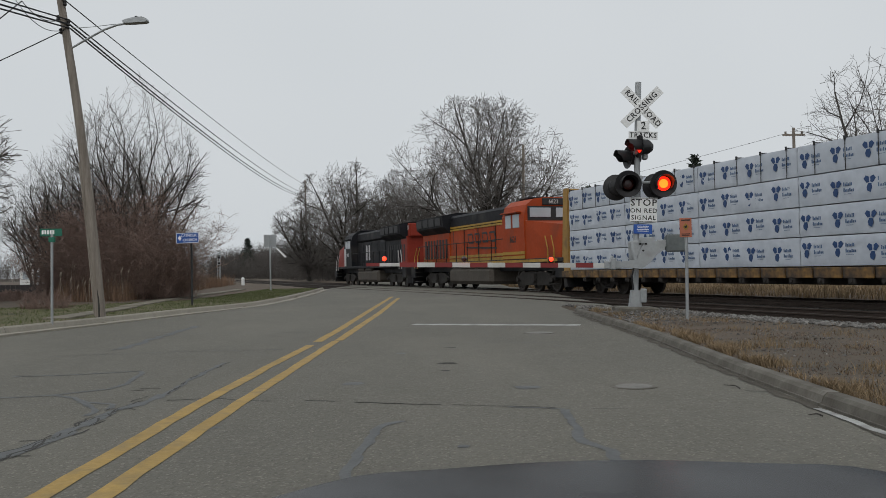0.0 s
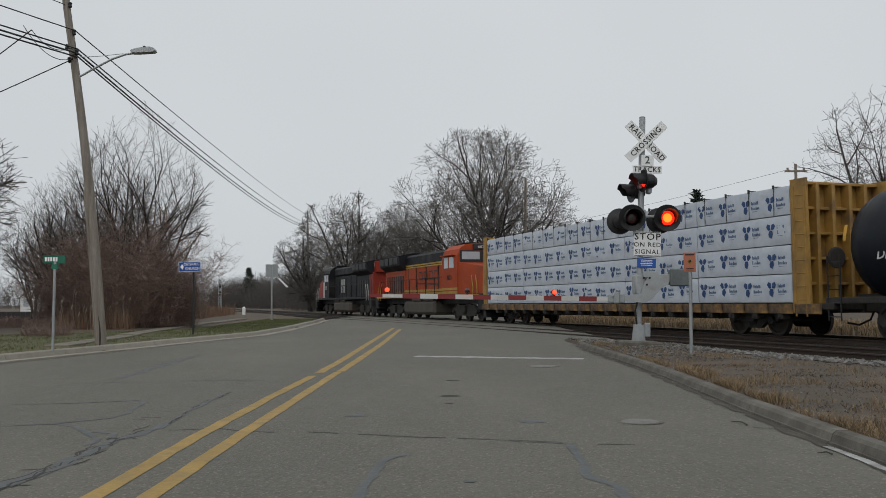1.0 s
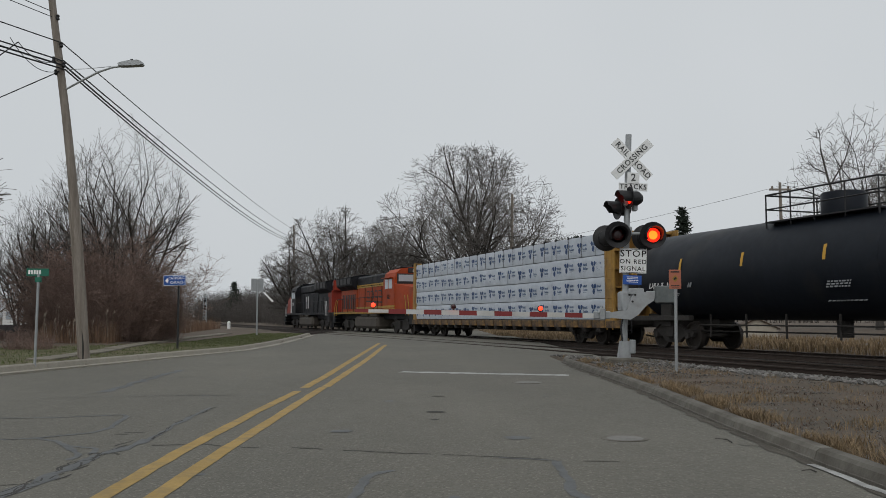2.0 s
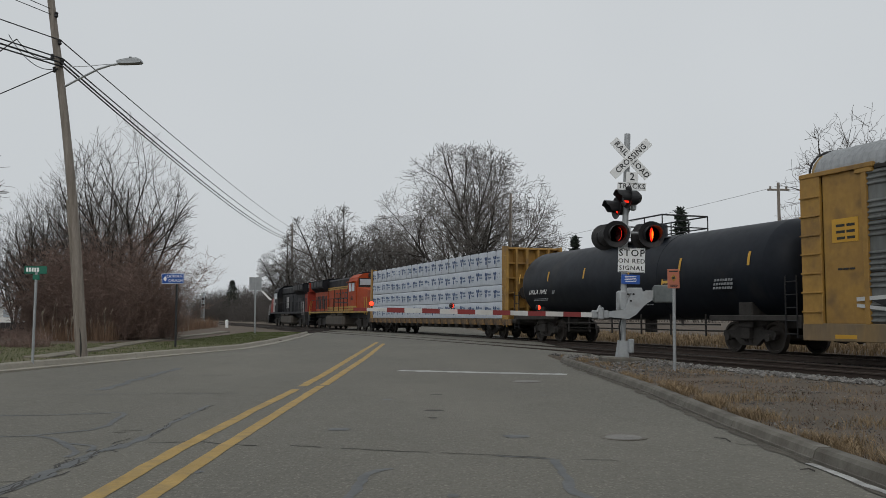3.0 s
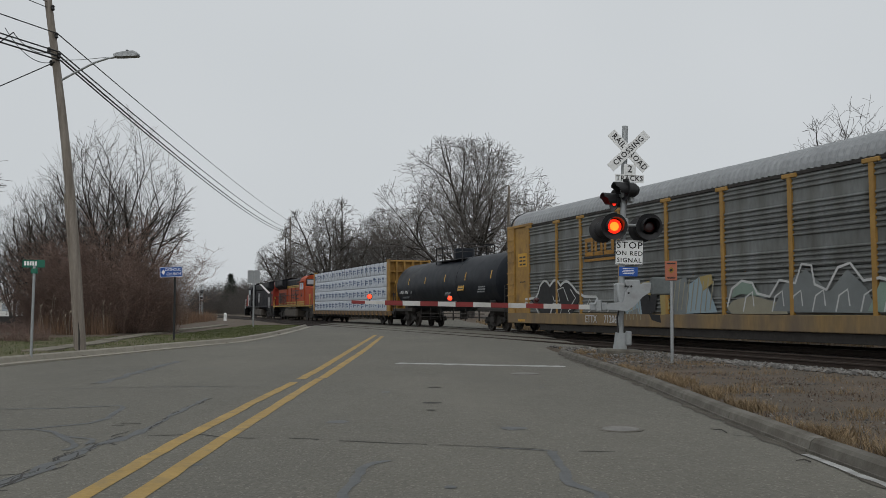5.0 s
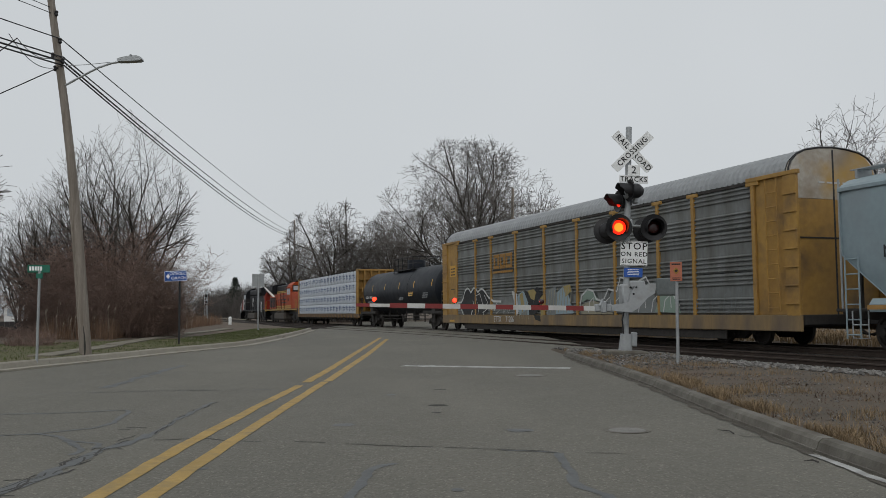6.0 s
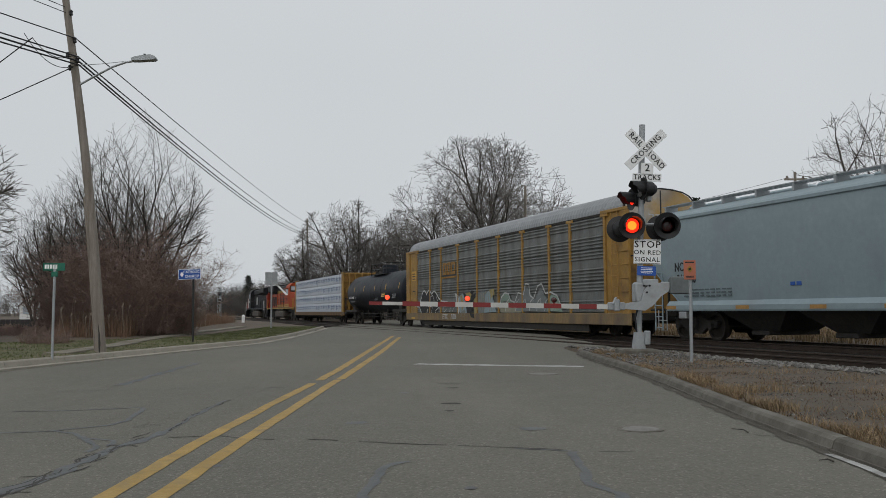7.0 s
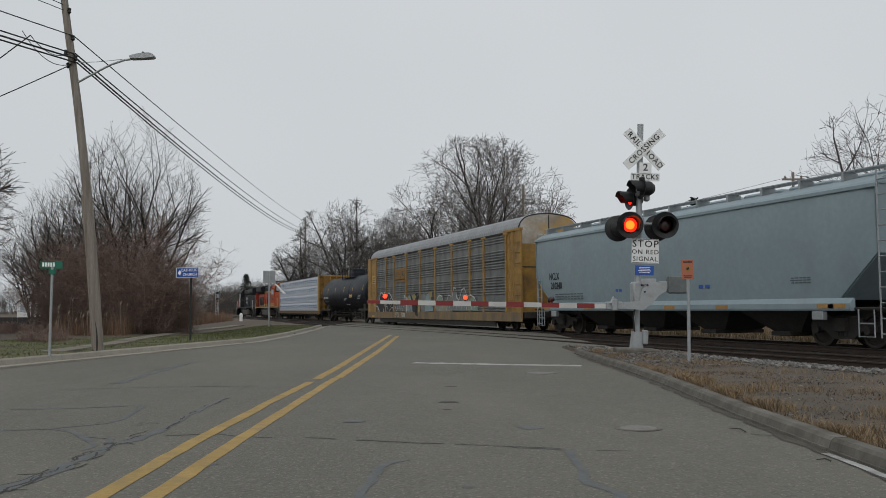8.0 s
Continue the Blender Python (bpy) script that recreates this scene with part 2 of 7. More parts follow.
IRON = surface("worn_iron_cover", (0.24, 0.23, 0.21), 0.7, spread=0.3, grain=40, blotch=4, bump=0.4)
ALUMINIUM = surface("painted_silver", (0.42, 0.44, 0.45), 0.55, metal=0.3, spread=0.15, grain=15, blotch=3, bump=0.05, dirt=(0.3, 0.3, 0.29), dirt_at=(0.55, 0.8), dirt_scale=4)
SIGN_WHITE = surface("sign_white", (0.86, 0.87, 0.86), 0.5, spread=0.05, grain=20, blotch=4, bump=0.0, dirt=(0.62, 0.62, 0.60), dirt_at=(0.62, 0.85), dirt_scale=5)
SIGN_BLACK = surface("sign_black", (0.015, 0.015, 0.016), 0.5, spread=0.2, bump=0.0)
SIGN_BLUE = surface("sign_blue", (0.02, 0.10, 0.42), 0.45, spread=0.12, bump=0.0)
SIGN_GREEN = surface("sign_green", (0.01, 0.16, 0.10), 0.45, spread=0.12, bump=0.0)
SIGN_ORANGE = surface("sign_orange", (0.50, 0.165, 0.095), 0.5, spread=0.15, bump=0.0)
BLACK_STEEL = surface("black_signal_steel", (0.018, 0.018, 0.02), 0.55, spread=0.3, grain=15, blotch=3, bump=0.05)
POLE_WOOD = surface("weathered_pole", (0.34, 0.30, 0.26), 0.9, second=(0.20, 0.17, 0.14), spread=0.3, grain=18, blotch=2, bump=0.5, bump_scale=20, stretch=(6, 6, 0.4))
CABLE = surface("cable_black", (0.02, 0.02, 0.022), 0.6, spread=0.2, bump=0.0)
RED_GLOW = glow("lit_red_lens", (1.0, 0.02, 0.006), 1.4)
HOT_GLOW = glow("lit_lamp_core", (1.0, 0.11, 0.008), 3.6)
GATE_GLOW = glow("lit_gate_lamp", (1.0, 0.035, 0.012), 3.5)
DARK_LENS = surface("unlit_red_lens", (0.045, 0.006, 0.006), 0.25, spread=0.2, bump=0.0)
GATE_RED = surface("gate_red", (0.25, 0.026, 0.025), 0.5, spread=0.2, bump=0.0)
GATE_WHITE = surface("gate_white", (0.60, 0.60, 0.58), 0.5, spread=0.1, bump=0.0, dirt=(0.4, 0.38, 0.35), dirt_at=(0.55, 0.8), dirt_scale=3)
BARK = surface("grey_bark", (0.08, 0.072, 0.065), 0.95, second=(0.05, 0.045, 0.041), spread=0.3, grain=12, blotch=1.5, bump=0.5, stretch=(3, 3, 0.6))
TWIG = surface("fine_twigs", (0.165, 0.15, 0.138), 0.95, spread=0.25, grain=4, blotch=0.5, bump=0.0)
BRUSH = surface("red_brown_brush", (0.31, 0.215, 0.178), 0.95, spread=0.3, grain=3, blotch=0.4, bump=0.0, per_island=0.3)
THATCH = surface("dead_thatch", (0.17, 0.118, 0.082), 0.95, spread=0.3, grain=3, blotch=0.6, bump=0.0, per_island=0.4)
DRY_GRASS = surface("dry_grass", (0.31, 0.222, 0.128), 0.95, spread=0.3, grain=3, blotch=0.6, bump=0.0, per_island=0.35)
REED = surface("dead_reeds", (0.25, 0.155, 0.10), 0.95, spread=0.3, grain=3, blotch=0.5, bump=0.0, per_island=0.35)
LAWN_BLADE = surface("lawn_blades", (0.115, 0.14, 0.042), 0.95, spread=0.3, grain=3, blotch=0.5, bump=0.0, per_island=0.4)
NEEDLE = surface("conifer_needles", (0.030, 0.045, 0.030), 0.9, spread=0.4, grain=3, blotch=0.6, bump=0.0, per_island=0.3)
FAR_WOOD = surface("far_wood", (0.13, 0.115, 0.105), 0.95, spread=0.3, grain=1.0, blotch=0.1, bump=0.0, per_island=0.2)


def blend(a, b, t):
    t = max(0.0, min(1.0, t))
    t = t * t * (3 - 2 * t)
    return a + (b - a) * t


# ---- ground, road, kerbs ----
LEFT_KERB = ((-40, -9.6), (10, -9.6), (18, -8.9), (22, -8.2), (26, -7.5), (31, -6.6), (36, -6.6), (42, -6.85), (50, -7.3), (58, -7.9))
RIGHT_EDGE = 3.0


def right_kerb(y):
    """The foot of the kerb that bends away from the lane towards the crossing."""
    t = max(0.0, min(1.0, (y - 7.0) / 8.0))
    return RIGHT_EDGE + 0.26 * t * t * (3 - 2 * t)



def left_kerb(y):
    for (y0, x0), (y1, x1) in zip(LEFT_KERB, LEFT_KERB[1:]):
        if y <= y1:
            return x0 + (x1 - x0) * max(0, (y - y0)) / (y1 - y0)
    return LEFT_KERB[-1][1]


def ground_height(x, y):
    lat = x * N.x + y * N.y
    swell = 0.03 * noise.noise((x * 0.7, y * 0.7, 0)) + 0.02 * noise.noise((x * 2.1, y * 2.1, 3))
    in_road = left_kerb(y) - 0.2 < x < right_kerb(y) + 0.1 and y < 100
    if in_road:
        return -0.08
    z = (0.10 if x < 0 else 0.058) + swell * (1.0 if x < 0 else 0.7)
    if x < 0:
        z += 0.10 * blend(0, 1, (left_kerb(y) - x - 2) / 6)
    z += 0.12 * math.exp(-((x - 4.2) / 0.9) ** 2 - ((y - 19.2) / 1.6) ** 2)
    z = blend(z, -0.16, (lat - 11.4) / 1.2)
    z = blend(z, -0.02 + swell * 2, (lat - 21.2) / 1.5)
    if lat > 24:
        z += 0.25 * blend(0, 1, (lat - 24) / 25)
    return z


def lay_ground():
    def steps(fine0, fine1, step, far):
        a = list(np.arange(fine0, fine1 + 1e-6, step))
        d, out_lo, out_hi = step, [], []
        lo, hi = fine0, fine1
        while hi < far:
            d *= 1.35
            lo, hi = lo - d, hi + d
            out_lo.append(lo)
            out_hi.append(hi)
        return out_lo[::-1] + a + out_hi
    xs, ys = sorted(steps(-30, 30, 0.5, 2500) + [RIGHT_EDGE + 0.09, RIGHT_EDGE + 0.15]), steps(-6, 75, 0.5, 2500)
    s = Solid()
    vs = []
    for y in ys:
        for x in xs:
            x += (right_kerb(y) - RIGHT_EDGE) * max(0.0, min(1.0, (x + 4) / 6, (14 - x) / 8))
            vs.append((x, y, ground_height(x, y) if abs(x) < 300 and abs(y) < 300 else 0.2))
    w = len(xs)
    fs = [(j * w + i, j * w + i + 1, (j + 1) * w + i + 1, (j + 1) * w + i) for j in range(len(ys) - 1) for i in range(w - 1)]
    s.add(vs, fs)
    plain("ground", s, EARTH, "bare brown winter earth with dead grass", "ground", kind="structure", smooth=True)


lay_ground()


def road_height(x, y):
    lat = x * N.x + y * N.y
    return 0.025 * blend(0, 1, (lat - 11.5) / 1.5) - 0.02 * abs((x + 1.9) / 5.0) ** 2


def lay_road():
    s = Solid()
    ys = list(np.arange(-30, 30, 1.0)) + list(np.arange(30, 70, 0.5)) + list(np.arange(70, 131, 4.0))
    w = 25
    vs = []
    for y in ys:
        a, b = left_kerb(y) - 0.02, right_kerb(y) + (0.02 if y < 22.5 else min(1.6, (y - 22.5) * 1.3))
        for i in range(w):
            x = a + (b - a) * i / (w - 1)
            vs.append((x, y, road_height(x, y)))
    fs = [(j * w + i, j * w + i + 1, (j + 1) * w + i + 1, (j + 1) * w + i) for j in range(len(ys) - 1) for i in range(w - 1)]
    s.add(vs, fs)
    return plain("road", s, ASPHALT, "worn grey asphalt road with sealed cracks", "road", kind="structure", smooth=True)


road = lay_road()


def road_strip(name, pts, width, material, lift=0.004, label="", jitter=0.0, seed=1):
    """A strip of paint or sealer along pts on the road."""
    rnd = random.Random(seed)
    s = Solid()
    fine = []
    for (x0, y0), (x1, y1) in zip(pts, pts[1:]):
        n = max(1, int(math.hypot(x1 - x0, y1 - y0) / (0.35 if jitter < 0.012 else 0.09)))
        fine += [(x0 + (x1 - x0) * i / n, y0 + (y1 - y0) * i / n) for i in range(n)]
    fine.append(pts[-1])
    vs = []
    for i, (x, y) in enumerate(fine):
        a, b = fine[max(0, i - 1)], fine[min(len(fine) - 1, i + 1)]
        d = Vector((b[0] - a[0], b[1] - a[1], 0)).normalized()
        side = Vector((-d.y, d.x, 0))
        wob = jitter * (2.2 * noise.noise((x * 2.3 + seed * 7, y * 2.3, seed)) + 1.2 * noise.noise((x * 7, y * 7 + seed * 3, 2)))
        wv = width * max(0.25, 1 + min(0.9, jitter * 14) * 1.6 * noise.noise((x * 5, y * 5, seed + 9)))
        for k in (-0.5, 0.5):
            q = Vector((x, y, 0)) + side * (k * wv + wob)
            vs.append((q.x, q.y, road_height(q.x, q.y) + lift))
    # an open crack closes here and there
    fs = [(2 * i, 2 * i + 1, 2 * i + 3, 2 * i + 2) for i, (x, y) in enumerate(fine[:-1])
          if material is not CRACK or noise.noise((x * 3.7, y * 3.7, seed * 5.3)) < 0.12]
    s.add(vs, fs)
    return part(name, s, material, road, label)


road_strip("centre_line", [(-2.03, -20), (-2.03, 4.6), (-2.09, 7.4), (-2.08, 10.6), (-2.03, 13.6)], 0.13, YELLOW_PAINT, label="worn yellow painted centre line", jitter=0.006)
road_strip("centre_line", [(-1.71, -20), (-1.71, 4.6), (-1.74, 7.4), (-1.73, 14.3)], 0.13, YELLOW_PAINT, label="worn yellow painted centre line", jitter=0.006, seed=2)
road_strip("centre_line", [(-2.01, 14.2), (-2.03, 18), (-2.13, 26), (-2.27, 38.5)], 0.15, YELLOW_PAINT, label="worn yellow painted centre line", jitter=0.008, seed=3)
road_strip("centre_line", [(-1.70, 14.4), (-1.72, 24), (-1.88, 36.5)], 0.15, YELLOW_PAINT, label="worn yellow painted centre line", jitter=0.008, seed=4)
road_strip("stop_line", [(-0.62, 18.35), (1.1, 17.75), (2.68, 17.35)], 0.40, WHITE_PAINT, label="faded white stop line", jitter=0.02, seed=5)


def kerb_run(points, name, label, width=0.18, height=0.13, length=2.4, gutter=0.02, material=None, steep=0.035):
    """A kerb of concrete lengths along points (x, y): the road's edge first."""
    run = thing(name, label, "kerb", kind="structure")
    segs = []
    for (x0, y0), (x1, y1) in zip(points, points[1:]):
        n = max(1, round(math.hypot(x1 - x0, y1 - y0) / length))
        for i in range(n):
            a = Vector((x0 + (x1 - x0) * i / n, y0 + (y1 - y0) * i / n, 0))
            b = Vector((x0 + (x1 - x0) * (i + 1) / n, y0 + (y1 - y0) * (i + 1) / n, 0))
            segs.append((a, b))
    rnd = random.Random(7)
    for a, b in segs:
        d = b - a
        s = Solid()
        L = d.length - 0.012
        out = [(-gutter, -0.12), (-gutter, 0.006), (0.0, 0.006), (steep, height - 0.025), (steep + 0.03, height), (width, height), (width, -0.12)]
        s.prism(out, 1, 0, L)
        m = Matrix.Translation(a + Vector((0, 0, rnd.uniform(-0.004, 0.004)))) @ Matrix.Rotation(math.atan2(-d.x, d.y), 4, "Z")
        part("kerbstone", s, material or CONCRETE, run, m=m)
    return run


kerb_run([(RIGHT_EDGE, -14)] + [(right_kerb(y), y) for y in (7, 9, 11, 13, 15, 22.2)] + [(right_kerb(22) + 0.3, 23.4), (right_kerb(22) + 1.0, 24.2)], "kerb_east", "stained worn concrete kerb along the road", width=0.15, height=0.09, steep=0.02)
kerb_run([(x, y) for y, x in LEFT_KERB[::-1] if y > 5] + [(-9.6, -10)], "kerb_west", "pale concrete kerb beside the winter lawn", gutter=0.3, material=PALE_CONCRETE)


# ---- railway tracks ----
def rail_mesh(length):
    s = Solid()
    s.prism([(-0.035, 0.0), (-0.038, -0.03), (-0.010, -0.045), (-0.010, -0.14), (-0.07, -0.16), (-0.07, -0.172), (0.07, -0.172), (0.07, -0.16), (0.010, -0.14), (0.010, -0.045), (0.038, -0.03), (0.035, 0.0)], 1, 0, length)
    return s


def lay_track(lat, name, label):
    track = thing(name, label, "railway track", Matrix.Translation(on_line(-60, lat)) @ Matrix.Rotation(HEAD, 4, "Z"), kind="structure")
    for x in (-0.755, 0.755):
        part("rail", rail_mesh(460), RAIL_STEEL, track, "rusted steel rail", pose(x, 0, RAIL_TOP))
    tie = Solid().box(-1.3, 1.3, -0.115, 0.115, -0.31, -0.133, 0.012).mesh("tie", TIE_WOOD)
    rest = Solid()
    rnd = random.Random(3)
    for i in range(430):
        y = i * 0.53
        if 30 <= y <= 105:
            part("tie", tie, TIE_WOOD, track, m=pose(rnd.uniform(-0.03, 0.03), y, rnd.uniform(-0.006, 0.006), 0, 0, rnd.uniform(-0.6, 0.6)))
        else:
            rest.box(-1.3, 1.3, y - 0.115, y + 0.115, -0.31, -0.133)
    part("far_ties", rest, TIE_WOOD, track, kind="stuff")
    return track


lay_track(NEAR_TRACK, "track_near", "dark rusted railway track on wooden ties")
lay_track(FAR_TRACK, "track_far", "dark rusted railway track on wooden ties under the train")


def lay_ballast():
    s = Solid()
    lats = [11.6, 12.4, 13.0, 13.6, 14.4, 15.2, 16.6, 18.0, 18.84, 19.7, 20.6, 21.4, 22.2]
    zs = [0.02, -0.02, -0.11, -0.14, -0.145, -0.14, -0.16, -0.14, -0.145, -0.14, -0.12, -0.15, -0.2]
    ss = list(np.arange(-60, 90, 1.0)) + list(np.arange(90, 400, 6.0))
    vs = []
    for q in ss:
        for a, z in zip(lats, zs):
            p = on_line(q, a, z + 0.025 * noise.noise((q * 1.3, a * 2, 5)))
            lift = 0.0
            if left_kerb(p.y) - 0.4 < p.x < RIGHT_EDGE + 0.8:
                lift = -0.2
            vs.append((p.x, p.y, p.z + lift))
    w = len(lats)
    fs = [(j * w + i, j * w + i + 1, (j + 1) * w + i + 1, (j + 1) * w + i) for j in range(len(ss) - 1) for i in range(w - 1)]
    s.add(vs, fs)
    plain("ballast_bed", s, BALLAST, "dark grey crushed stone ballast under the tracks", "ballast", kind="structure", smooth=True)


lay_ballast()


# ---- the train ----
SPEED, LEAD = 9.26, 33.1
ORANGE = surface("orange_loco_paint", (0.45, 0.068, 0.016), 0.55, shine=0.15, spread=0.2, grain=8, blotch=0.6, bump=0.03, dirt=(0.20, 0.05, 0.025), dirt_at=(0.52, 0.8), dirt_scale=0.9)
LOCO_BLACK = surface("loco_black_paint", (0.016, 0.017, 0.021), 0.6, shine=0.2, spread=0.3, grain=8, blotch=0.6, bump=0.03, dirt=(0.05, 0.045, 0.04), dirt_at=(0.5, 0.8), dirt_scale=0.8)
LOCO_RED = surface("loco_red_paint", (0.30, 0.042, 0.026), 0.55, shine=0.15, spread=0.2, grain=8, blotch=0.6, bump=0.03)
LOCO_YELLOW = surface("loco_yellow_stripe", (0.52, 0.30, 0.03), 0.55, spread=0.3, grain=8, blotch=0.6, bump=0.02, dirt=(0.2, 0.12, 0.03), dirt_at=(0.5, 0.75), dirt_scale=2)
TANK_GREY = surface("dusty_fuel_tank", (0.10, 0.085, 0.07), 0.8, spread=0.3, grain=10, blotch=1, bump=0.1)
UNDER = surface("running_gear_grime", (0.045, 0.040, 0.036), 0.85, spread=0.35, grain=12, blotch=2, bump=0.15)
WHEEL_STEEL = surface("wheel_steel", (0.05, 0.042, 0.036), 0.6, metal=0.3, spread=0.3, grain=10, blotch=2, bump=0.1)
# window glass whose base colour carries a painted-in pale sky reflection
SKY_PALE_GLASS = surface("sky_pale_window_glass", (0.45, 0.50, 0.54), 0.08, spread=0.1, bump=0.0)
WRAP = surface("white_lumber_wrap", (0.60, 0.64, 0.70), 0.45, second=(0.50, 0.545, 0.61), spread=0.12, grain=6, blotch=2.5, bump=0.5, bump_scale=5)
WRAP_WORDS = surface("faint_wrap_print", (0.10, 0.17, 0.31), 0.5, spread=0.2, bump=0.0)
WRAP_BLUE = surface("blue_wrap_print", (0.022, 0.072, 0.21), 0.5, spread=0.2, bump=0.0)
SILL_WORN = surface("worn_sill_paint", (0.31, 0.17, 0.045), 0.75, second=(0.16, 0.095, 0.045), spread=0.3, grain=9, blotch=2.2, bump=0.08, dirt=(0.06, 0.042, 0.03), dirt_at=(0.36, 0.56), dirt_scale=2.2)
RACK_SILL = surface("faded_rack_sill", (0.30, 0.195, 0.075), 0.75, second=(0.21, 0.155, 0.095), spread=0.3, grain=9, blotch=1.4, bump=0.08, stretch=(1, 1, 0.3), dirt=(0.13, 0.10, 0.075), dirt_at=(0.45, 0.75), dirt_scale=1.6)
CAR_YELLOW = surface("freight_yellow", (0.43, 0.245, 0.05), 0.6, second=(0.33, 0.185, 0.045), spread=0.25, grain=6, blotch=1, bump=0.04, dirt=(0.12, 0.075, 0.04), dirt_at=(0.5, 0.78), dirt_scale=1.3)
TANK_BLACK = surface("tank_black_paint", (0.014, 0.018, 0.026), 0.5, shine=0.18, spread=0.3, grain=6, blotch=0.5, bump=0.02, dirt=(0.035, 0.033, 0.032), dirt_at=(0.55, 0.85), dirt_scale=0.7)
REFLECT_YELLOW = surface("reflective_yellow", (0.62, 0.34, 0.03), 0.5, spread=0.1, bump=0.0)
RACK_STEEL = surface("galvanised_rack_panel", (0.225, 0.238, 0.235), 0.6, metal=0.25, second=(0.165, 0.172, 0.165), spread=0.3, grain=10, blotch=1.0, bump=0.05, per_piece=0.12, stretch=(1, 1, 0.35), dirt=(0.085, 0.080, 0.068), dirt_at=(0.48, 0.8), dirt_scale=1.3)
REFLECT_ORANGE = surface("faded_orange_reflector", (0.46, 0.25, 0.07), 0.55, spread=0.2, grain=12, blotch=3, bump=0.0)
RACK_ROOF = surface("galvanised_rack_roof", (0.36, 0.375, 0.385), 0.55, metal=0.3, spread=0.2, grain=8, blotch=1.2, bump=0.05)
HOPPER_GREY = surface("pale_blue_grey_paint", (0.275, 0.348, 0.378), 0.5, second=(0.238, 0.306, 0.333), spread=0.12, grain=6, blotch=0.7, bump=0.02, dirt=(0.20, 0.23, 0.24), dirt_at=(0.55, 0.9), dirt_scale=0.6)
MARK_DIM = surface("worn_white_stencil", (0.24, 0.25, 0.26), 0.6, spread=0.3, bump=0.0)
MARK_FAINT = surface("faint_stencil", (0.11, 0.14, 0.15), 0.6, spread=0.15, bump=0.0)
MARK_OCHRE = surface("ochre_sign_paint", (0.40, 0.20, 0.035), 0.65, spread=0.3, grain=8, blotch=3, bump=0.02)
MARK_WHITE = surface("stencil_white", (0.55, 0.55, 0.55), 0.6, spread=0.15, bump=0.0)
MARK_BLACK = surface("stencil_black", (0.02, 0.02, 0.022), 0.6, spread=0.15, bump=0.0)
NEAR_FACE = Matrix(((0, 0, -1, 0), (-1, 0, 0, 0), (0, 1, 0, 0), (0, 0, 0, 1)))
moving, wheels = [], []


def car_at(name, label, behind):
    """A rail vehicle on the far track whose middle runs that far behind the load's front edge."""
    ob = thing(name, label, "rail vehicle", Matrix.Translation(on_line(LEAD - behind, FAR_TRACK, RAIL_TOP)) @ Matrix.Rotation(HEAD, 4, "Z"))
    moving.append((ob, behind))
    return ob


def face(y, z, x=-1.5):
    """A pose on the side towards the road: letters run along the car and stand up."""
    return Matrix.Translation((x, y, z)) @ NEAR_FACE


WHEELS = {}


def wheelset_mesh(r):
    if r not in WHEELS:
        s = Solid()
        s.rod((-1.0, 0, 0), (1.0, 0, 0), 0.08, n=10)
        for k in (-1, 1):
            prof = [(0.05, -0.06), (r * 0.35, -0.07), (r * 0.8, -0.03), (r * 0.86, -0.065), (r + 0.025, -0.06), (r + 0.02, -0.03), (r, 0.0), (r - 0.005, 0.07), (r * 0.84, 0.07), (r * 0.78, 0.02), (r * 0.35, 0.05), (0.1, 0.09)]
            s.spin(prof, (0.755 * k, 0, 0), (k, 0, 0), 28)
        WHEELS[r] = s.mesh("wheelset", WHEEL_STEEL, smooth=True)
    return WHEELS[r]


def truck(car, y, offsets, r=0.46):
    """A bogie: two side frames with springs and boxes, a bolster, and its wheelsets."""
    lo, hi = min(offsets), max(offsets)
    s = Solid()
    for k in (-1, 1):
        x0, x1 = (0.93 * k - 0.07, 0.93 * k + 0.07)
        out = [(lo - 0.28, r + 0.10), (lo - 0.22, r + 0.20), (lo + 0.25, r + 0.22), (lo + 0.6, r + 0.36), (hi - 0.6, r + 0.36), (hi - 0.25, r + 0.22), (hi + 0.22, r + 0.20), (hi + 0.28, r + 0.10), (hi + 0.2, r - 0.05), (hi - 0.25, r - 0.02), (hi - 0.55, r - 0.24), (lo + 0.55, r - 0.24), (lo + 0.25, r - 0.02), (lo - 0.2, r - 0.05)]
        s.prism(out, 0, x0, x1)
        for o in offsets:
            s.rod((0.98 * k, o, r), (1.10 * k, o, r), 0.11, n=12)
        for j in (-0.12, 0, 0.12):
            s.rod((1.02 * k, j, r - 0.15), (1.02 * k, j, r + 0.2), 0.055, n=8)
    s.box(-1.15, 1.15, -0.2, 0.2, r - 0.05, r + 0.3, 0.02)
    t = part("truck", s, UNDER, car, "grimy black bogie", pose(0, y, 0))
    for o in offsets:
        w = part("wheelset", wheelset_mesh(r), WHEEL_STEEL, t, "worn steel wheels", pose(0, o, r))
        wheels.append((w, o, r))
    return t


def coupler(car, y, way):
    s = Solid()
    s.box(-0.1, 0.1, min(y, y + 0.75 * way), max(y, y + 0.75 * way), 0.78, 0.98, 0.02)
    s.box(-0.17, 0.17, min(y + 0.55 * way, y + 0.85 * way), max(y + 0.55 * way, y + 0.85 * way), 0.74, 1.02, 0.04)
    s.tube([(0.25, y, 0.9), (0.28, y + 0.25 * way, 0.5), (0.22, y + 0.6 * way, 0.35), (0.1, y + 0.9 * way, 0.4)], 0.03, 6)
    part("coupler", s, UNDER, car)


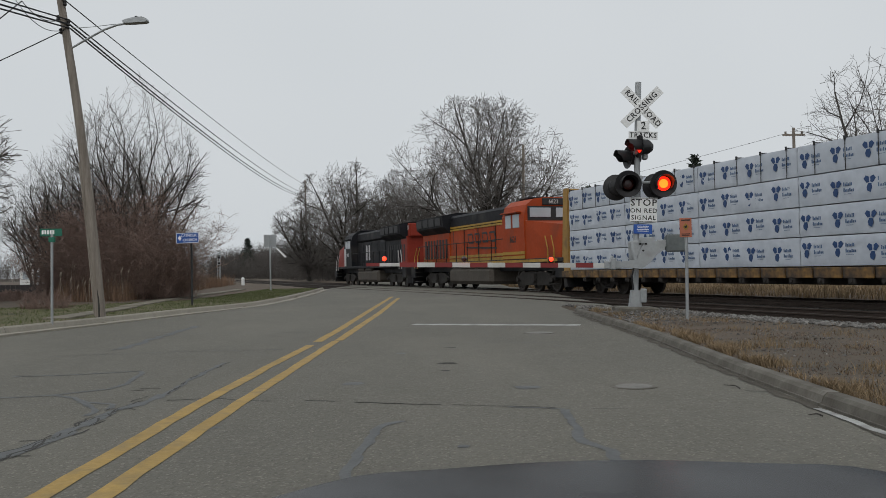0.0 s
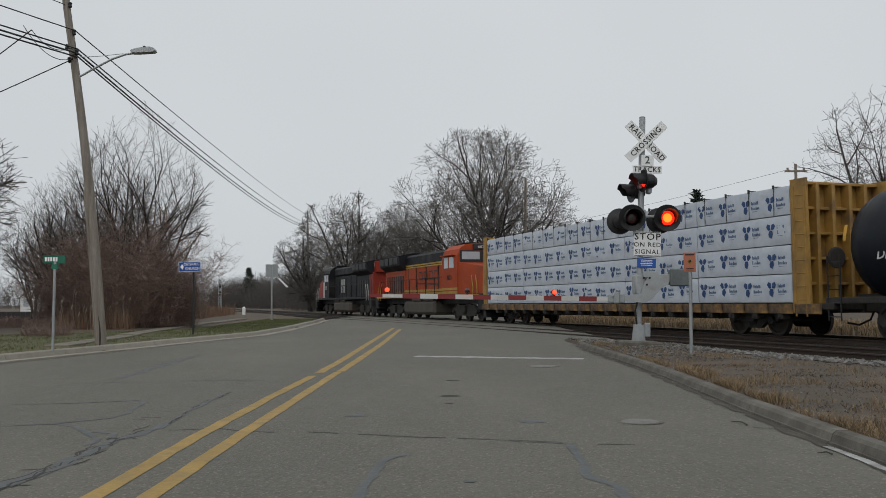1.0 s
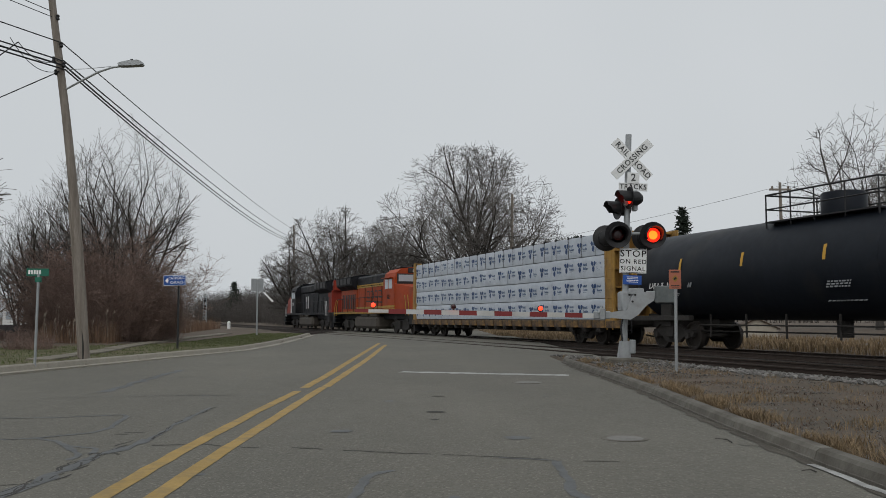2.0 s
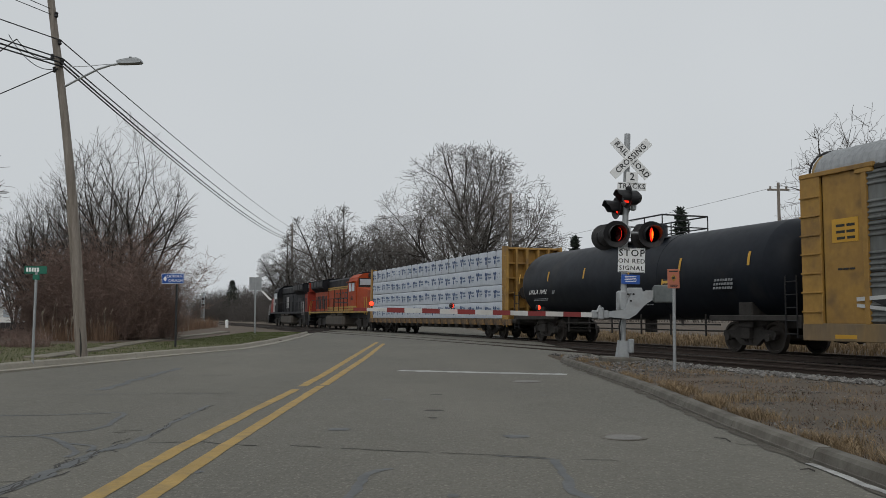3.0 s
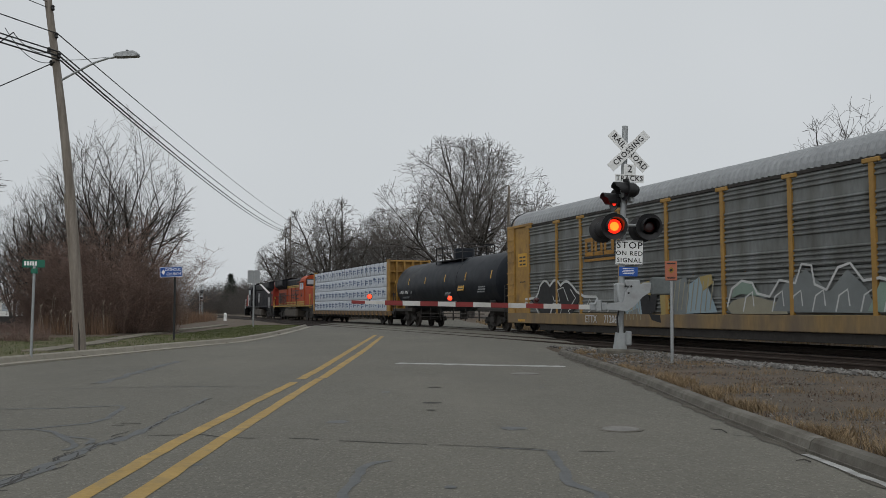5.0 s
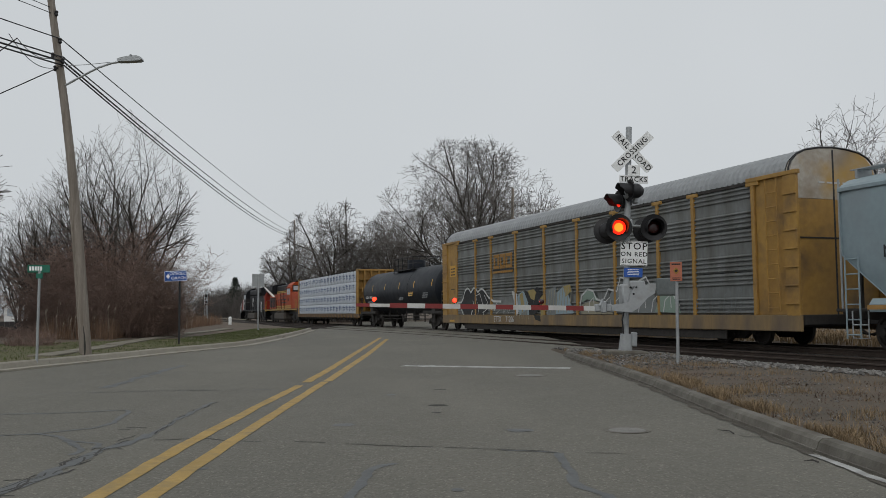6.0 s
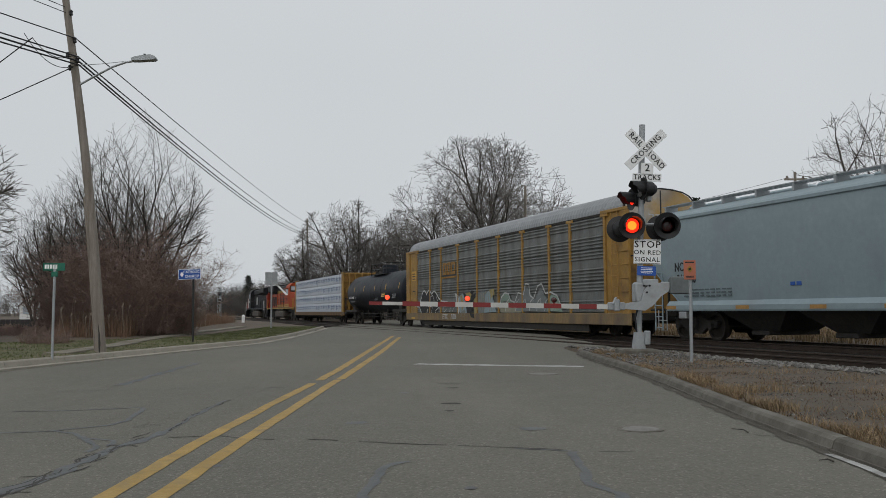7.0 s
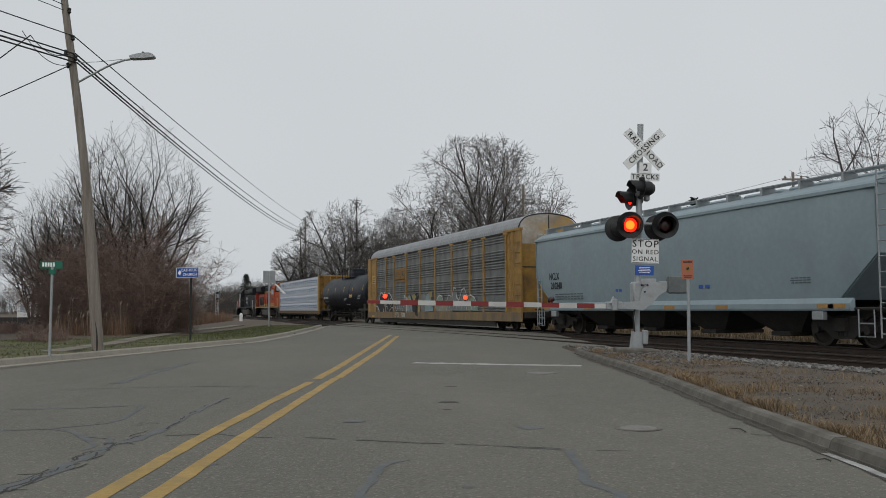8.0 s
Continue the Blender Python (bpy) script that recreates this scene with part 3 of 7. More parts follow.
def ladder(car, name, x, y0, y1, z0, z1, material, step=0.36, r=0.016):
    s = Solid()
    for y in (y0, y1):
        s.rod((x, y, z0), (x, y, z1), r * 1.4, n=6)
    z = z0 + 0.1
    while z < z1:
        s.rod((x, y0, z), (x, y1, z), r, n=6)
        z += step
    return part(name, s, material, car)


def bars(solid, y0, y1, z0, z1, x, rows, words, seed=0):
    """Unreadable small writing: plain bars standing a little proud of a side."""
    rnd = random.Random(seed)
    h = (z1 - z0) / rows
    for i in range(rows):
        y = y0
        for _ in range(words):
            w = (y1 - y0) / words * rnd.uniform(0.55, 0.9)
            solid.box(x - 0.004, x + 0.02, y, y + w, z0 + i * h, z0 + i * h + h * 0.42)
            y += (y1 - y0) / words
    return solid


# lumber car: local y = centre - distance behind the load's front edge
def lumber_car():
    mid = 11.2
    car = car_at("lumber_car", "yellow centre-beam flat car stacked with white-wrapped lumber", mid)
    deck = Solid()
    deck.box(-1.40, 1.40, -12.6, 12.6, 0.78, 0.95, 0.02)
    for k in (-1, 1):
        deck.prism([(-12.6, 0.70), (-8.5, 0.62), (-6.5, 0.45), (6.5, 0.45), (8.5, 0.62), (12.6, 0.70), (12.6, 0.90), (-12.6, 0.90)], 0, 0.35 * k - 0.05, 0.35 * k + 0.05)
    part("deck", deck, UNDER, car, "rusty dark steel deck and sills")
    piece = Solid().box(-0.04, 0.04, 0, 0.98, 0.66, 0.945, 0.015).mesh("sill_plate", SILL_WORN)
    for i in range(23):
        for x in (-1.44, 1.44):
            part("sill_plate", piece, SILL_WORN, car, m=pose(x, -12.2 + i * 1.05, 0))
    winch = Solid().box(-1.46, -1.2, -0.12, 0.12, 0.5, 0.68, 0.02).rod((-1.5, 0, 0.6), (-1.1, 0, 0.6), 0.06, n=8).mesh("winch", UNDER)
    for i in range(20):
        part("winch", winch, UNDER, car, m=pose(0, -10.6 + i * 1.08, 0))
    for end, y in ((1, 11.25), (-1, -11.15)):
        s = Solid()
        a, b = (y, y + 0.10) if end > 0 else (y - 0.10, y)
        s.box(-1.42, 1.42, a, b, 0.9, 4.38, 0.01)
        for k in (-1, 1):
            y0, y1 = (y + 0.02, y + 0.62) if end > 0 else (y - 0.68, y - 0.02)
            out = [(y0 if end > 0 else y1, 0.7), (y0 if end > 0 else y1, 4.40), ((y + 0.35) if end > 0 else (y - 0.62), 4.40), (y + 0.62 if end > 0 else y - 0.68, 0.7)]
            s.prism(out, 0, 1.42 * k - 0.04, 1.42 * k + 0.04)
        bh = part("bulkhead", s, CAR_YELLOW, car, "yellow ribbed steel bulkhead")
        for x in (-0.85, -0.3, 0.3, 0.85):
            part("rib", Solid().box(x - 0.06, x + 0.06, min(y + 0.1 * end, y + 0.42 * end), max(y + 0.1 * end, y + 0.42 * end), 0.9, 4.30, 0.01), CAR_YELLOW, bh)
        for z in (1.5, 2.2, 2.9, 3.6, 4.3):
            part("rail", Solid().box(-1.38, 1.38, min(y + 0.1 * end, y + 0.32 * end), max(y + 0.1 * end, y + 0.32 * end), z - 0.04, z + 0.04, 0.01), CAR_YELLOW, bh)
    ladder(car, "ladder", -1.46, -11.7, -11.3, 0.6, 4.2, CAR_YELLOW)
    part("brake_wheel", Solid().spin([(0.26, 0), (0.3, 0.02), (0.3, 0.05), (0.26, 0.07)], (-0.6, -11.95, 2.2), (0, 1, 0), 20), UNDER, car)
    beam = Solid().box(-0.12, 0.12, -11.1, 11.2, 0.95, 4.30, 0.02)
    part("centre_beam", beam, CAR_YELLOW, car)
    zs = [0.97, 1.78, 2.60, 3.44, 4.27]
    starts = [11.16, 6.75, 2.25, -2.30, -6.80, -11.14]
    logo = Solid()
    for q in ([(-0.19, 0.13), (-0.12, 0.21), (-0.03, 0.17), (-0.02, 0.04), (-0.10, 0.02)], [(0.19, 0.13), (0.12, 0.21), (0.03, 0.17), (0.02, 0.04), (0.10, 0.02)],
              [(-0.05, 0.01), (0.05, 0.01), (0.08, -0.10), (0.02, -0.22), (-0.08, -0.17), (-0.10, -0.08)]):
        logo.prism(q, 2, 0.0, 0.006)
    print_logo = logo.mesh("printed_mark", WRAP_BLUE)
    rnd = random.Random(11)
    words = Solid()
    for z, n in ((0.05, 6), (-0.10, 7)):
        x = 0.26
        for k in range(n):
            w = rnd.choice((0.022, 0.03, 0.034))
            words.box(x, x + w, z, z + (0.10 if k == 0 else rnd.choice((0.06, 0.065, 0.09))), 0.0, 0.006)
            x += w + 0.022
    words.box(0.28, 0.52, -0.16, -0.15, 0.0, 0.005)
    print_words = words.mesh("print", WRAP_WORDS)
    for side in (-1, 1):
        for t in range(4):
            for j in range(5):
                y1, y0 = starts[j] - 0.015, starts[j + 1] + 0.015
                s = Solid()
                n, sag = 18, rnd.random() * 9
                xo, xi = 1.45, 0.14
                vs = []
                ny, nz = 30, 7
                for a in range(nz + 1):
                    for b in range(ny + 1):
                        yy = y0 + (y1 - y0) * b / ny
                        zz = zs[t] + 0.015 + (zs[t + 1] - zs[t] - 0.03) * a / nz
                        bulge = 0.024 * noise.noise((yy * 1.9, zz * 3.4, sag + side)) + 0.012 * noise.noise((yy * 5, zz * 6, sag)) - (0.02 if a in (0, nz) else 0) - (0.015 if b in (0, ny) else 0)
                        vs.append((side * (xo + bulge), yy, zz))
                w = ny + 1
                fs = [(a * w + b, a * w + b + 1, (a + 1) * w + b + 1, (a + 1) * w + b) for a in range(nz) for b in range(ny)]
                s.add(vs, fs)
                s.box(min(side * xi, side * (xo - 0.03)), max(side * xi, side * (xo - 0.03)), y0, y1, zs[t] + 0.01, zs[t + 1] - 0.015)
                pack = part("lumber_pack", s, WRAP, car, "white plastic-wrapped lumber pack with blue print", smooth=True)
                if side < 0:
                    for q in range(4):
                        yy = y1 - 0.25 - (y1 - y0) * q / 4 - rnd.uniform(0, 0.06)
                        zz = (zs[t] + zs[t + 1]) / 2 + rnd.uniform(-0.05, 0.05)
                        m = Matrix.Translation((-xo - 0.008, yy, zz)) @ NEAR_FACE
                        part("printed_mark", print_logo, WRAP_BLUE, pack, m=m)
                        part("print", print_words, WRAP_WORDS, pack, m=m)
    for i in range(21):
        s = Solid().box(-1.468, -1.462, -0.012, 0.012, 3.44, 4.28).box(-1.46, -0.15, -0.02, 0.02, 4.27, 4.30)
        s.box(-1.49, -1.44, -0.02, 0.02, 4.22, 4.33)
        part("strap", s, MARK_BLACK, car, m=pose(0, 11.0 - i * 1.075, 0))
    truck(car, 8.9, (-0.87, 0.87))
    truck(car, -8.9, (-0.87, 0.87))
    coupler(car, 12.3, 1)
    coupler(car, -12.3, -1)


lumber_car()


def tank_car():
    mid = 32.6
    car = car_at("tank_car", "black tank car with yellow reflective strips", mid)
    s = Solid()
    prof = [(0.0, -8.75), (0.6, -8.68), (1.05, -8.48), (1.35, -8.2), (1.48, -7.85)]
    prof += [(1.49, -7.8)] + [(1.49, y) for y in (-5, -2.6)] + [(1.50, -2.59), (1.50, 2.59)] + [(1.49, 2.6), (1.49, 7.8)]
    prof += [(r, -y) for r, y in prof[4::-1]]
    s.spin(prof, (0, 0, 2.46), (0, 1, 0), 48)
    part("tank", s, TANK_BLACK, car, "glossy black steel tank", smooth=True)
    d = Solid()
    d.spin([(0.60, 0), (0.60, 0.55), (0.56, 0.60), (0.0, 0.62)], (0, -0.1, 3.90), (0, 0, 1), 24)
    part("valve_housing", d, TANK_BLACK, car, smooth=True)
    r = Solid()
    for x in (-0.95, 0.95):
        r.tube([(x, -2.2, 3.65), (x, -2.2, 4.62), (x, 1.9, 4.62), (x, 1.9, 3.65)], 0.028, 6)
        r.rod((x, -2.2, 4.2), (x, 1.9, 4.2), 0.022, n=6)
        for y in (-1.1, 0.0, 0.9):
            r.rod((x, y, 3.7), (x, y, 4.62), 0.024, n=6)
    for y in (-2.2, 1.9):
        r.rod((-0.95, y, 4.62), (0.95, y, 4.62), 0.028, n=6)
        r.rod((-0.95, y, 4.2), (0.95, y, 4.2), 0.022, n=6)
    r.box(-1.0, -0.45, -2.2, 1.9, 3.80, 3.84)
    part("platform_rail", r, BLACK_STEEL, car, "black pipe railing round the loading platform")
    for e in (-1, 1):
        f = Solid()
        y0, y1 = sorted((5.0 * e, 9.1 * e))
        f.box(-0.3, 0.3, y0, y1, 0.72, 1.2, 0.02)
        part("stub_sill", f, UNDER, car)
        for x in (-1.25, 1.25):
            part("running_board", Solid().box(x - 0.1, x + 0.1, min(5.2 * e, 9.0 * e), max(5.2 * e, 9.0 * e), 0.95, 1.12, 0.02), UNDER, car)
        part("end_beam", Solid().box(-1.35, 1.35, min(8.95 * e, 9.15 * e), max(8.95 * e, 9.15 * e), 0.75, 1.1, 0.02), UNDER, car)
        part("saddle", Solid().box(-1.2, 1.2, min(6.4 * e, 7.0 * e), max(6.4 * e, 7.0 * e), 0.75, 1.5, 0.03), UNDER, car)
    piping = Solid()
    for z, x in ((0.82, -1.0), (0.62, -0.8)):
        piping.rod((x, -5.3, z), (x, 5.3, z), 0.025, n=6)
    for y in (-4.5, -2.6, -0.8, 1.2, 2.9, 4.6):
        piping.rod((-0.95, y, 0.45), (-0.95, y, 1.15), 0.035, n=6)
    piping.rod((0, 0, 0.5), (0, 0, 1.0), 0.22, n=14)
    part("bottom_piping", piping, UNDER, car)
    for b in (24.35, 27.16, 30.2, 33.46, 36.5, 39.85):
        st = Solid()
        n = 6
        for i in range(n):
            a0, a1 = radians(176 - 16 * i / n), radians(176 - 16 * (i + 1) / n)
            st.add([(1.506 * math.cos(a), y, 2.46 + 1.506 * math.sin(a)) for a in (a0, a1) for y in (-0.055, 0.055)], [(0, 1, 3, 2)])
        part("reflector_strip", st, REFLECT_YELLOW, car, m=pose(0, mid - b, 0))

    def stencil(name, solid_or_words, y, z, mt, size=0.3):
        a = math.asin(max(-1, min(1, (z - 2.46) / 1.5)))
        x = -1.5 * math.cos(a) - 0.012
        m = Matrix.Translation((x, y, z)) @ Matrix.Rotation(-a, 4, "Y") @ NEAR_FACE
        return lettering(name, solid_or_words, size, mt, car, m, depth=0.006, wide=0.95)
    stencil("car_number", "DKLX 1042", mid - 26.2, 2.15, MARK_WHITE, 0.36)

    def panel(y, z, w, h, mt, rows, words, frame_=None):
        a = math.asin((z - 2.46) / 1.5)
        m = Matrix.Translation((-1.5 * math.cos(a) - 0.012, y, z)) @ Matrix.Rotation(-a, 4, "Y") @ NEAR_FACE
        s = Solid()
        rnd = random.Random(int(y * 10))
        for i in range(rows):
            x = -w / 2
            while x < w / 2 - 0.02:
                d_ = rnd.uniform(0.05, 0.14) if words else w
                s.box(x, min(w / 2, x + d_), -h / 2 + h * i / rows, -h / 2 + h * (i + 0.6) / rows, -0.002, 0.006)
                x += d_ + 0.04
        part("stencilled_bars", s, mt, car, m=m)
    panel(mid - 26.3, 1.82, 1.3, 0.14, MARK_DIM, 2, True)
    panel(mid - 27.7, 2.15, 0.24, 0.26, MARK_DIM, 1, True)
    panel(mid - 33.9, 2.0, 0.8, 0.36, MARK_DIM, 5, True)
    panel(mid - 33.9, 1.5, 1.3, 0.08, MARK_DIM, 1, True)
    panel(mid - 38.7, 2.15, 0.9, 0.5, MARK_DIM, 4, True)
    s = Solid()
    a = math.asin((2.22 - 2.46) / 1.5)
    s.box(-0.42, 0.42, -0.17, 0.17, -0.004, 0.005)
    pl = part("warning_panel", s, REFLECT_YELLOW, car, m=Matrix.Translation((-1.5 * math.cos(a) - 0.012, mid - 35.9, 2.22)) @ Matrix.Rotation(-a, 4, "Y") @ NEAR_FACE)
    s = Solid()
    for z in (-0.09, 0.05):
        s.box(-0.34, 0.34, z, z + 0.05, 0.005, 0.008)
    part("panel_bars", s, MARK_BLACK, pl)
    for y in (8.8, -8.8):
        ladder(car, "ladder", -1.36, y - 0.22, y + 0.22, 0.5, 2.2, BLACK_STEEL)
    for y in (6.6, -6.6):
        truck(car, y, (-0.89, 0.89))
    coupler(car, 9.0, 1)
    coupler(car, -9.0, -1)


tank_car()


DOOR_GREY = surface("faded_end_door", (0.55, 0.53, 0.49), 0.7, second=(0.30, 0.24, 0.17), spread=0.2, grain=8, blotch=0.9, bump=0.04, dirt=(0.40, 0.25, 0.07), dirt_at=(0.5, 0.7), dirt_scale=0.7)
SPRAY_WHITE = surface("sprayed_white", (0.60, 0.61, 0.60), 0.7, spread=0.2, bump=0.0)
SPRAY_BLACK = surface("sprayed_black", (0.018, 0.018, 0.02), 0.7, spread=0.2, bump=0.0)
SPRAY_BLUE = surface("sprayed_pale_blue", (0.24, 0.34, 0.40), 0.7, second=(0.32, 0.39, 0.42), spread=0.2, bump=0.0)
SPRAY_TEAL = surface("sprayed_pale_green", (0.27, 0.36, 0.30), 0.7, spread=0.25, bump=0.0)
SPRAY_GREY = surface("sprayed_grey", (0.22, 0.24, 0.24), 0.7, spread=0.25, bump=0.0)
SPRAY_CREAM = surface("sprayed_cream", (0.34, 0.32, 0.24), 0.7, spread=0.25, bump=0.0)
SPRAY_YELLOW = surface("sprayed_ochre", (0.40, 0.31, 0.12), 0.7, spread=0.25, bump=0.0)


def stroke(solid, pts, width, x):
    """A sprayed line on a car's side, through points (y, z)."""
    pts = [Vector((p[0], p[1])) for p in pts]
    solid.cuts.append(len(solid.f))
    vs = []
    for i, p in enumerate(pts):
        a = (p - pts[i - 1]).normalized() if i else None
        b = (pts[i + 1] - p).normalized() if i + 1 < len(pts) else None
        d = (a + b if a and b else a or b)
        d = d.normalized() if d.length > 0.2 else (a or b)
        lead = -0.3 * width if not a else (0.3 * width if not b else 0.0)
        n = Vector((-d.y, d.x)) * width / 2
        for q in (p + d * lead + n, p + d * lead - n):
            vs.append((x, q.x, q.y))
    solid.add(vs, [(2 * i, 2 * i + 1, 2 * i + 3, 2 * i + 2) for i in range(len(pts) - 1)])
    return solid


def patch(solid, pts, x):
    solid.cuts.append(len(solid.f))
    solid.add([(x, p[0], p[1]) for p in pts], [tuple(range(len(pts)))])
    return solid


def arc_row(y0, y1, z, bumps, h, seed):
    """A bubbly outline along the car."""
    rnd = random.Random(seed)
    out = []
    for i in range(bumps):
        a, b = y0 + (y1 - y0) * i / bumps, y0 + (y1 - y0) * (i + 1) / bumps
        hh = h * rnd.uniform(0.7, 1.1)
        for k in range(6):
            t = k / 6
            out.append((a + (b - a) * t, z + hh * math.sin(math.pi * t)))
    out.append((y1, z))
    return out


def auto_rack():
    mid = 55.9
    car = car_at("auto_rack_car", "weathered yellow and galvanised auto rack car with graffiti", mid)
    Y = lambda b: mid - b
    base = Solid()
    base.box(-1.48, 1.48, Y(69.7), Y(42.15), 0.62, 0.9, 0.02)
    base.prism([(Y(69.3), 0.6), (Y(66), 0.42), (Y(46), 0.42), (Y(42.6), 0.6), (Y(42.6), 0.8), (Y(69.3), 0.8)], 0, -0.9, 0.9)
    part("underframe", base, UNDER, car)
    sill = Solid()
    for k in (-1, 1):
        sill.box(1.60 * k - 0.05, 1.60 * k + 0.05, Y(69.72), Y(42.12), 0.45, 0.90, 0.015)
    part("side_sill", sill, RACK_SILL, car, "rusty yellow side sill")
    part("lower_chord", Solid().box(-1.56, -1.50, Y(66.5), Y(45.2), 0.18, 0.44, 0.01), UNDER, car)
    posts = [44.3, 46.92, 48.9, 51.73, 54.62, 57.5, 60.35, 63.13, 65.1, 67.95]
    post = Solid().box(-1.655, -1.56, -0.075, 0.075, 0.88, 4.72, 0.01).box(-1.665, -1.56, -0.27, 0.27, 4.60, 4.72, 0.015).mesh("post", CAR_YELLOW)
    for b in posts:
        part("post", post, CAR_YELLOW, car, m=pose(0, Y(b), 0))
        part("post", post, CAR_YELLOW, car, m=Matrix.Translation((0, Y(b), 0)) @ Matrix.Rotation(math.pi, 4, "Z"))
    made = {}
    for a, b in zip(posts, posts[1:]):
        w = round(b - a - 0.15, 2)
        for j, (z0, z1) in enumerate(((0.91, 2.14), (2.16, 3.40), (3.42, 4.66))):
            key = (w, j)
            if key not in made:
                s = Solid()
                zs, n = [], 7
                prof = [(-1.565, z0)]
                flat = 0.30
                ribs = (z1 - z0 - flat) / n
                z = z0
                for i in range(n):
                    if i == 4:
                        prof.append((-1.575, z))
                        z += flat
                        prof.append((-1.575, z))
                    prof += [(-1.575, z + ribs * 0.12), (-1.622, z + ribs * 0.34), (-1.622, z + ribs * 0.52), (-1.575, z + ribs * 0.8)]
                    z += ribs
                prof += [(-1.565, z1), (-1.54, z1), (-1.54, z0)]
                s.prism([(x, zz) for x, zz in prof], 1, -w / 2, w / 2)
                for q in range(int(w / 0.45)):
                    for zz in (z0 + 0.08, z1 - 0.08):
                        s.rod((-1.60, -w / 2 + 0.25 + q * 0.45, zz), (-1.622, -w / 2 + 0.25 + q * 0.45, zz), 0.022, n=6)
                made[key] = s.mesh("rack_panel", RACK_STEEL)
            y = Y((a + b) / 2)
            part("rack_panel", made[key], RACK_STEEL, car, m=pose(0, y, 0))
            part("rack_panel", made[key], RACK_STEEL, car, m=Matrix.Translation((0, y, 0)) @ Matrix.Rotation(math.pi, 4, "Z"))
    for k in (-1, 1):
        for b0, b1 in ((42.9, 44.23), (68.03, 69.2)):
            s = Solid().box(1.56 * k - 0.03, 1.56 * k + 0.03, Y(b1), Y(b0), 0.9, 4.72, 0.01)
            part("corner_panel", s, CAR_YELLOW, car)
        for b0, b1 in ((42.15, 42.85), (69.2, 69.7)):
            s = Solid().box(1.60 * k - 0.05, 1.60 * k + 0.05, Y(b1), Y(b0), 0.85, 4.76, 0.015)
            for z in np.arange(1.2, 4.7, 0.5):
                s.box(1.66 * k - 0.03, 1.66 * k + 0.03, Y(b1), Y(b0), z - 0.02, z + 0.02, 0.005)
            part("corner_post", s, CAR_YELLOW, car)
        for b0, b1 in ((42.15, 44.6), (67.7, 69.75)):
            part("eave_cap", Solid().box(1.60 * k - 0.07, 1.60 * k + 0.07, Y(b1), Y(b0), 4.72, 4.84, 0.01), CAR_YELLOW, car)
        part("eave_rail", Solid().box(1.56 * k - 0.05, 1.56 * k + 0.05, Y(67.7), Y(44.6), 4.66, 4.76, 0.01), UNDER, car)
    ladder(car, "ladder", -1.70, Y(69.0), Y(68.55), 1.0, 4.7, CAR_YELLOW, 0.4)
    # arched corrugated roof
    arch = [(1.56, 4.76), (1.54, 4.92), (1.45, 5.12), (1.25, 5.32), (0.95, 5.45), (0.5, 5.53), (0.0, 5.56)]
    arch = [(-x, z) for x, z in arch] + arch[-2::-1]
    s = Solid()
    n = 424
    vs = []
    for i in range(n + 1):
        y = Y(69.2) + (Y(42.6) - Y(69.2)) * i / n
        lift = 0.026 if (i // 2) % 2 else 0.0
        vs += [(x * (1 + lift * 0.4), y, z + lift) for x, z in arch]
    w = len(arch)
    s.add(vs, [(j * w + i, j * w + i + 1, (j + 1) * w + i + 1, (j + 1) * w + i) for j in range(n) for i in range(w - 1)])
    part("roof", s, RACK_ROOF, car, "grey corrugated steel roof")
    for b0, b1, way in ((42.45, 42.62, 1), (69.18, 69.35, -1)):
        low = [(-1.5, 0.9), (1.5, 0.9), (1.5, 4.1), (-1.5, 4.1)]
        top = [(-1.5, 4.11)] + [(x * 0.97, z) for x, z in arch] + [(1.5, 4.11)]
        part("end_door", Solid().prism(low, 1, Y(b1), Y(b0)), CAR_YELLOW, car, "yellow steel end door")
        part("end_door_top", Solid().prism(top, 1, Y(b1), Y(b0)), DOOR_GREY, car, "weathered off-white top of the end door")
        ye = Y(b0) + 0.004 if way > 0 else Y(b1) - 0.004
        s = Solid().box(-0.03, 0.03, min(ye, ye - 0.02 * way), max(ye, ye + 0.012), 0.9, 5.5)
        s.box(-1.45, 1.45, ye - 0.015, ye + 0.015, 3.0, 3.04)
        part("door_seam", s, MARK_BLACK, car)
        rim = Solid()
        rim.tube([(x * 1.01, Y(b0) if way > 0 else Y(b1), z + 0.02) for x, z in arch], 0.03, 6)
        part("roof_rim", rim, BLACK_STEEL, car)
    mark = Solid()
    bars(mark, -0.5, 0.6, 4.55, 4.66, 0, 1, 4, 3)
    part("end_writing_bars", mark, MARK_WHITE, car, m=Matrix.Translation((0.0, Y(69.36), 0)) @ Matrix.Rotation(radians(90), 4, "Z"))
    # owner's sign: plain ochre bars in its shape and colour
    s = Solid()
    x = -1.63
    for b0, b1 in ((49.25, 49.87), (49.97, 50.55), (50.65, 51.35)):
        for c0, c1, z0, z1 in ((b0, b1, 3.62, 3.78), (b0, b1, 3.08, 3.24), (b0, b0 + 0.17, 3.25, 3.61), (b1 - 0.17, b1, 3.25, 3.61)):
            s.box(x, x + 0.03, Y(c1), Y(c0), z0, z1, 0.01)
    s.box(x, x + 0.03, Y(51.4), Y(49.2), 2.88, 2.98)
    part("owner_mark", s, MARK_OCHRE, car, "ochre owner's mark as plain shapes")
    part("owner_mark_shadow", Solid().box(-1.627, -1.60, Y(51.45), Y(49.15), 3.02, 3.07), MARK_BLACK, car)
    s = Solid().box(-1.605, -1.59, Y(44.05), Y(43.2), 2.95, 3.55)
    q = part("quality_panel", s, REFLECT_YELLOW, car)
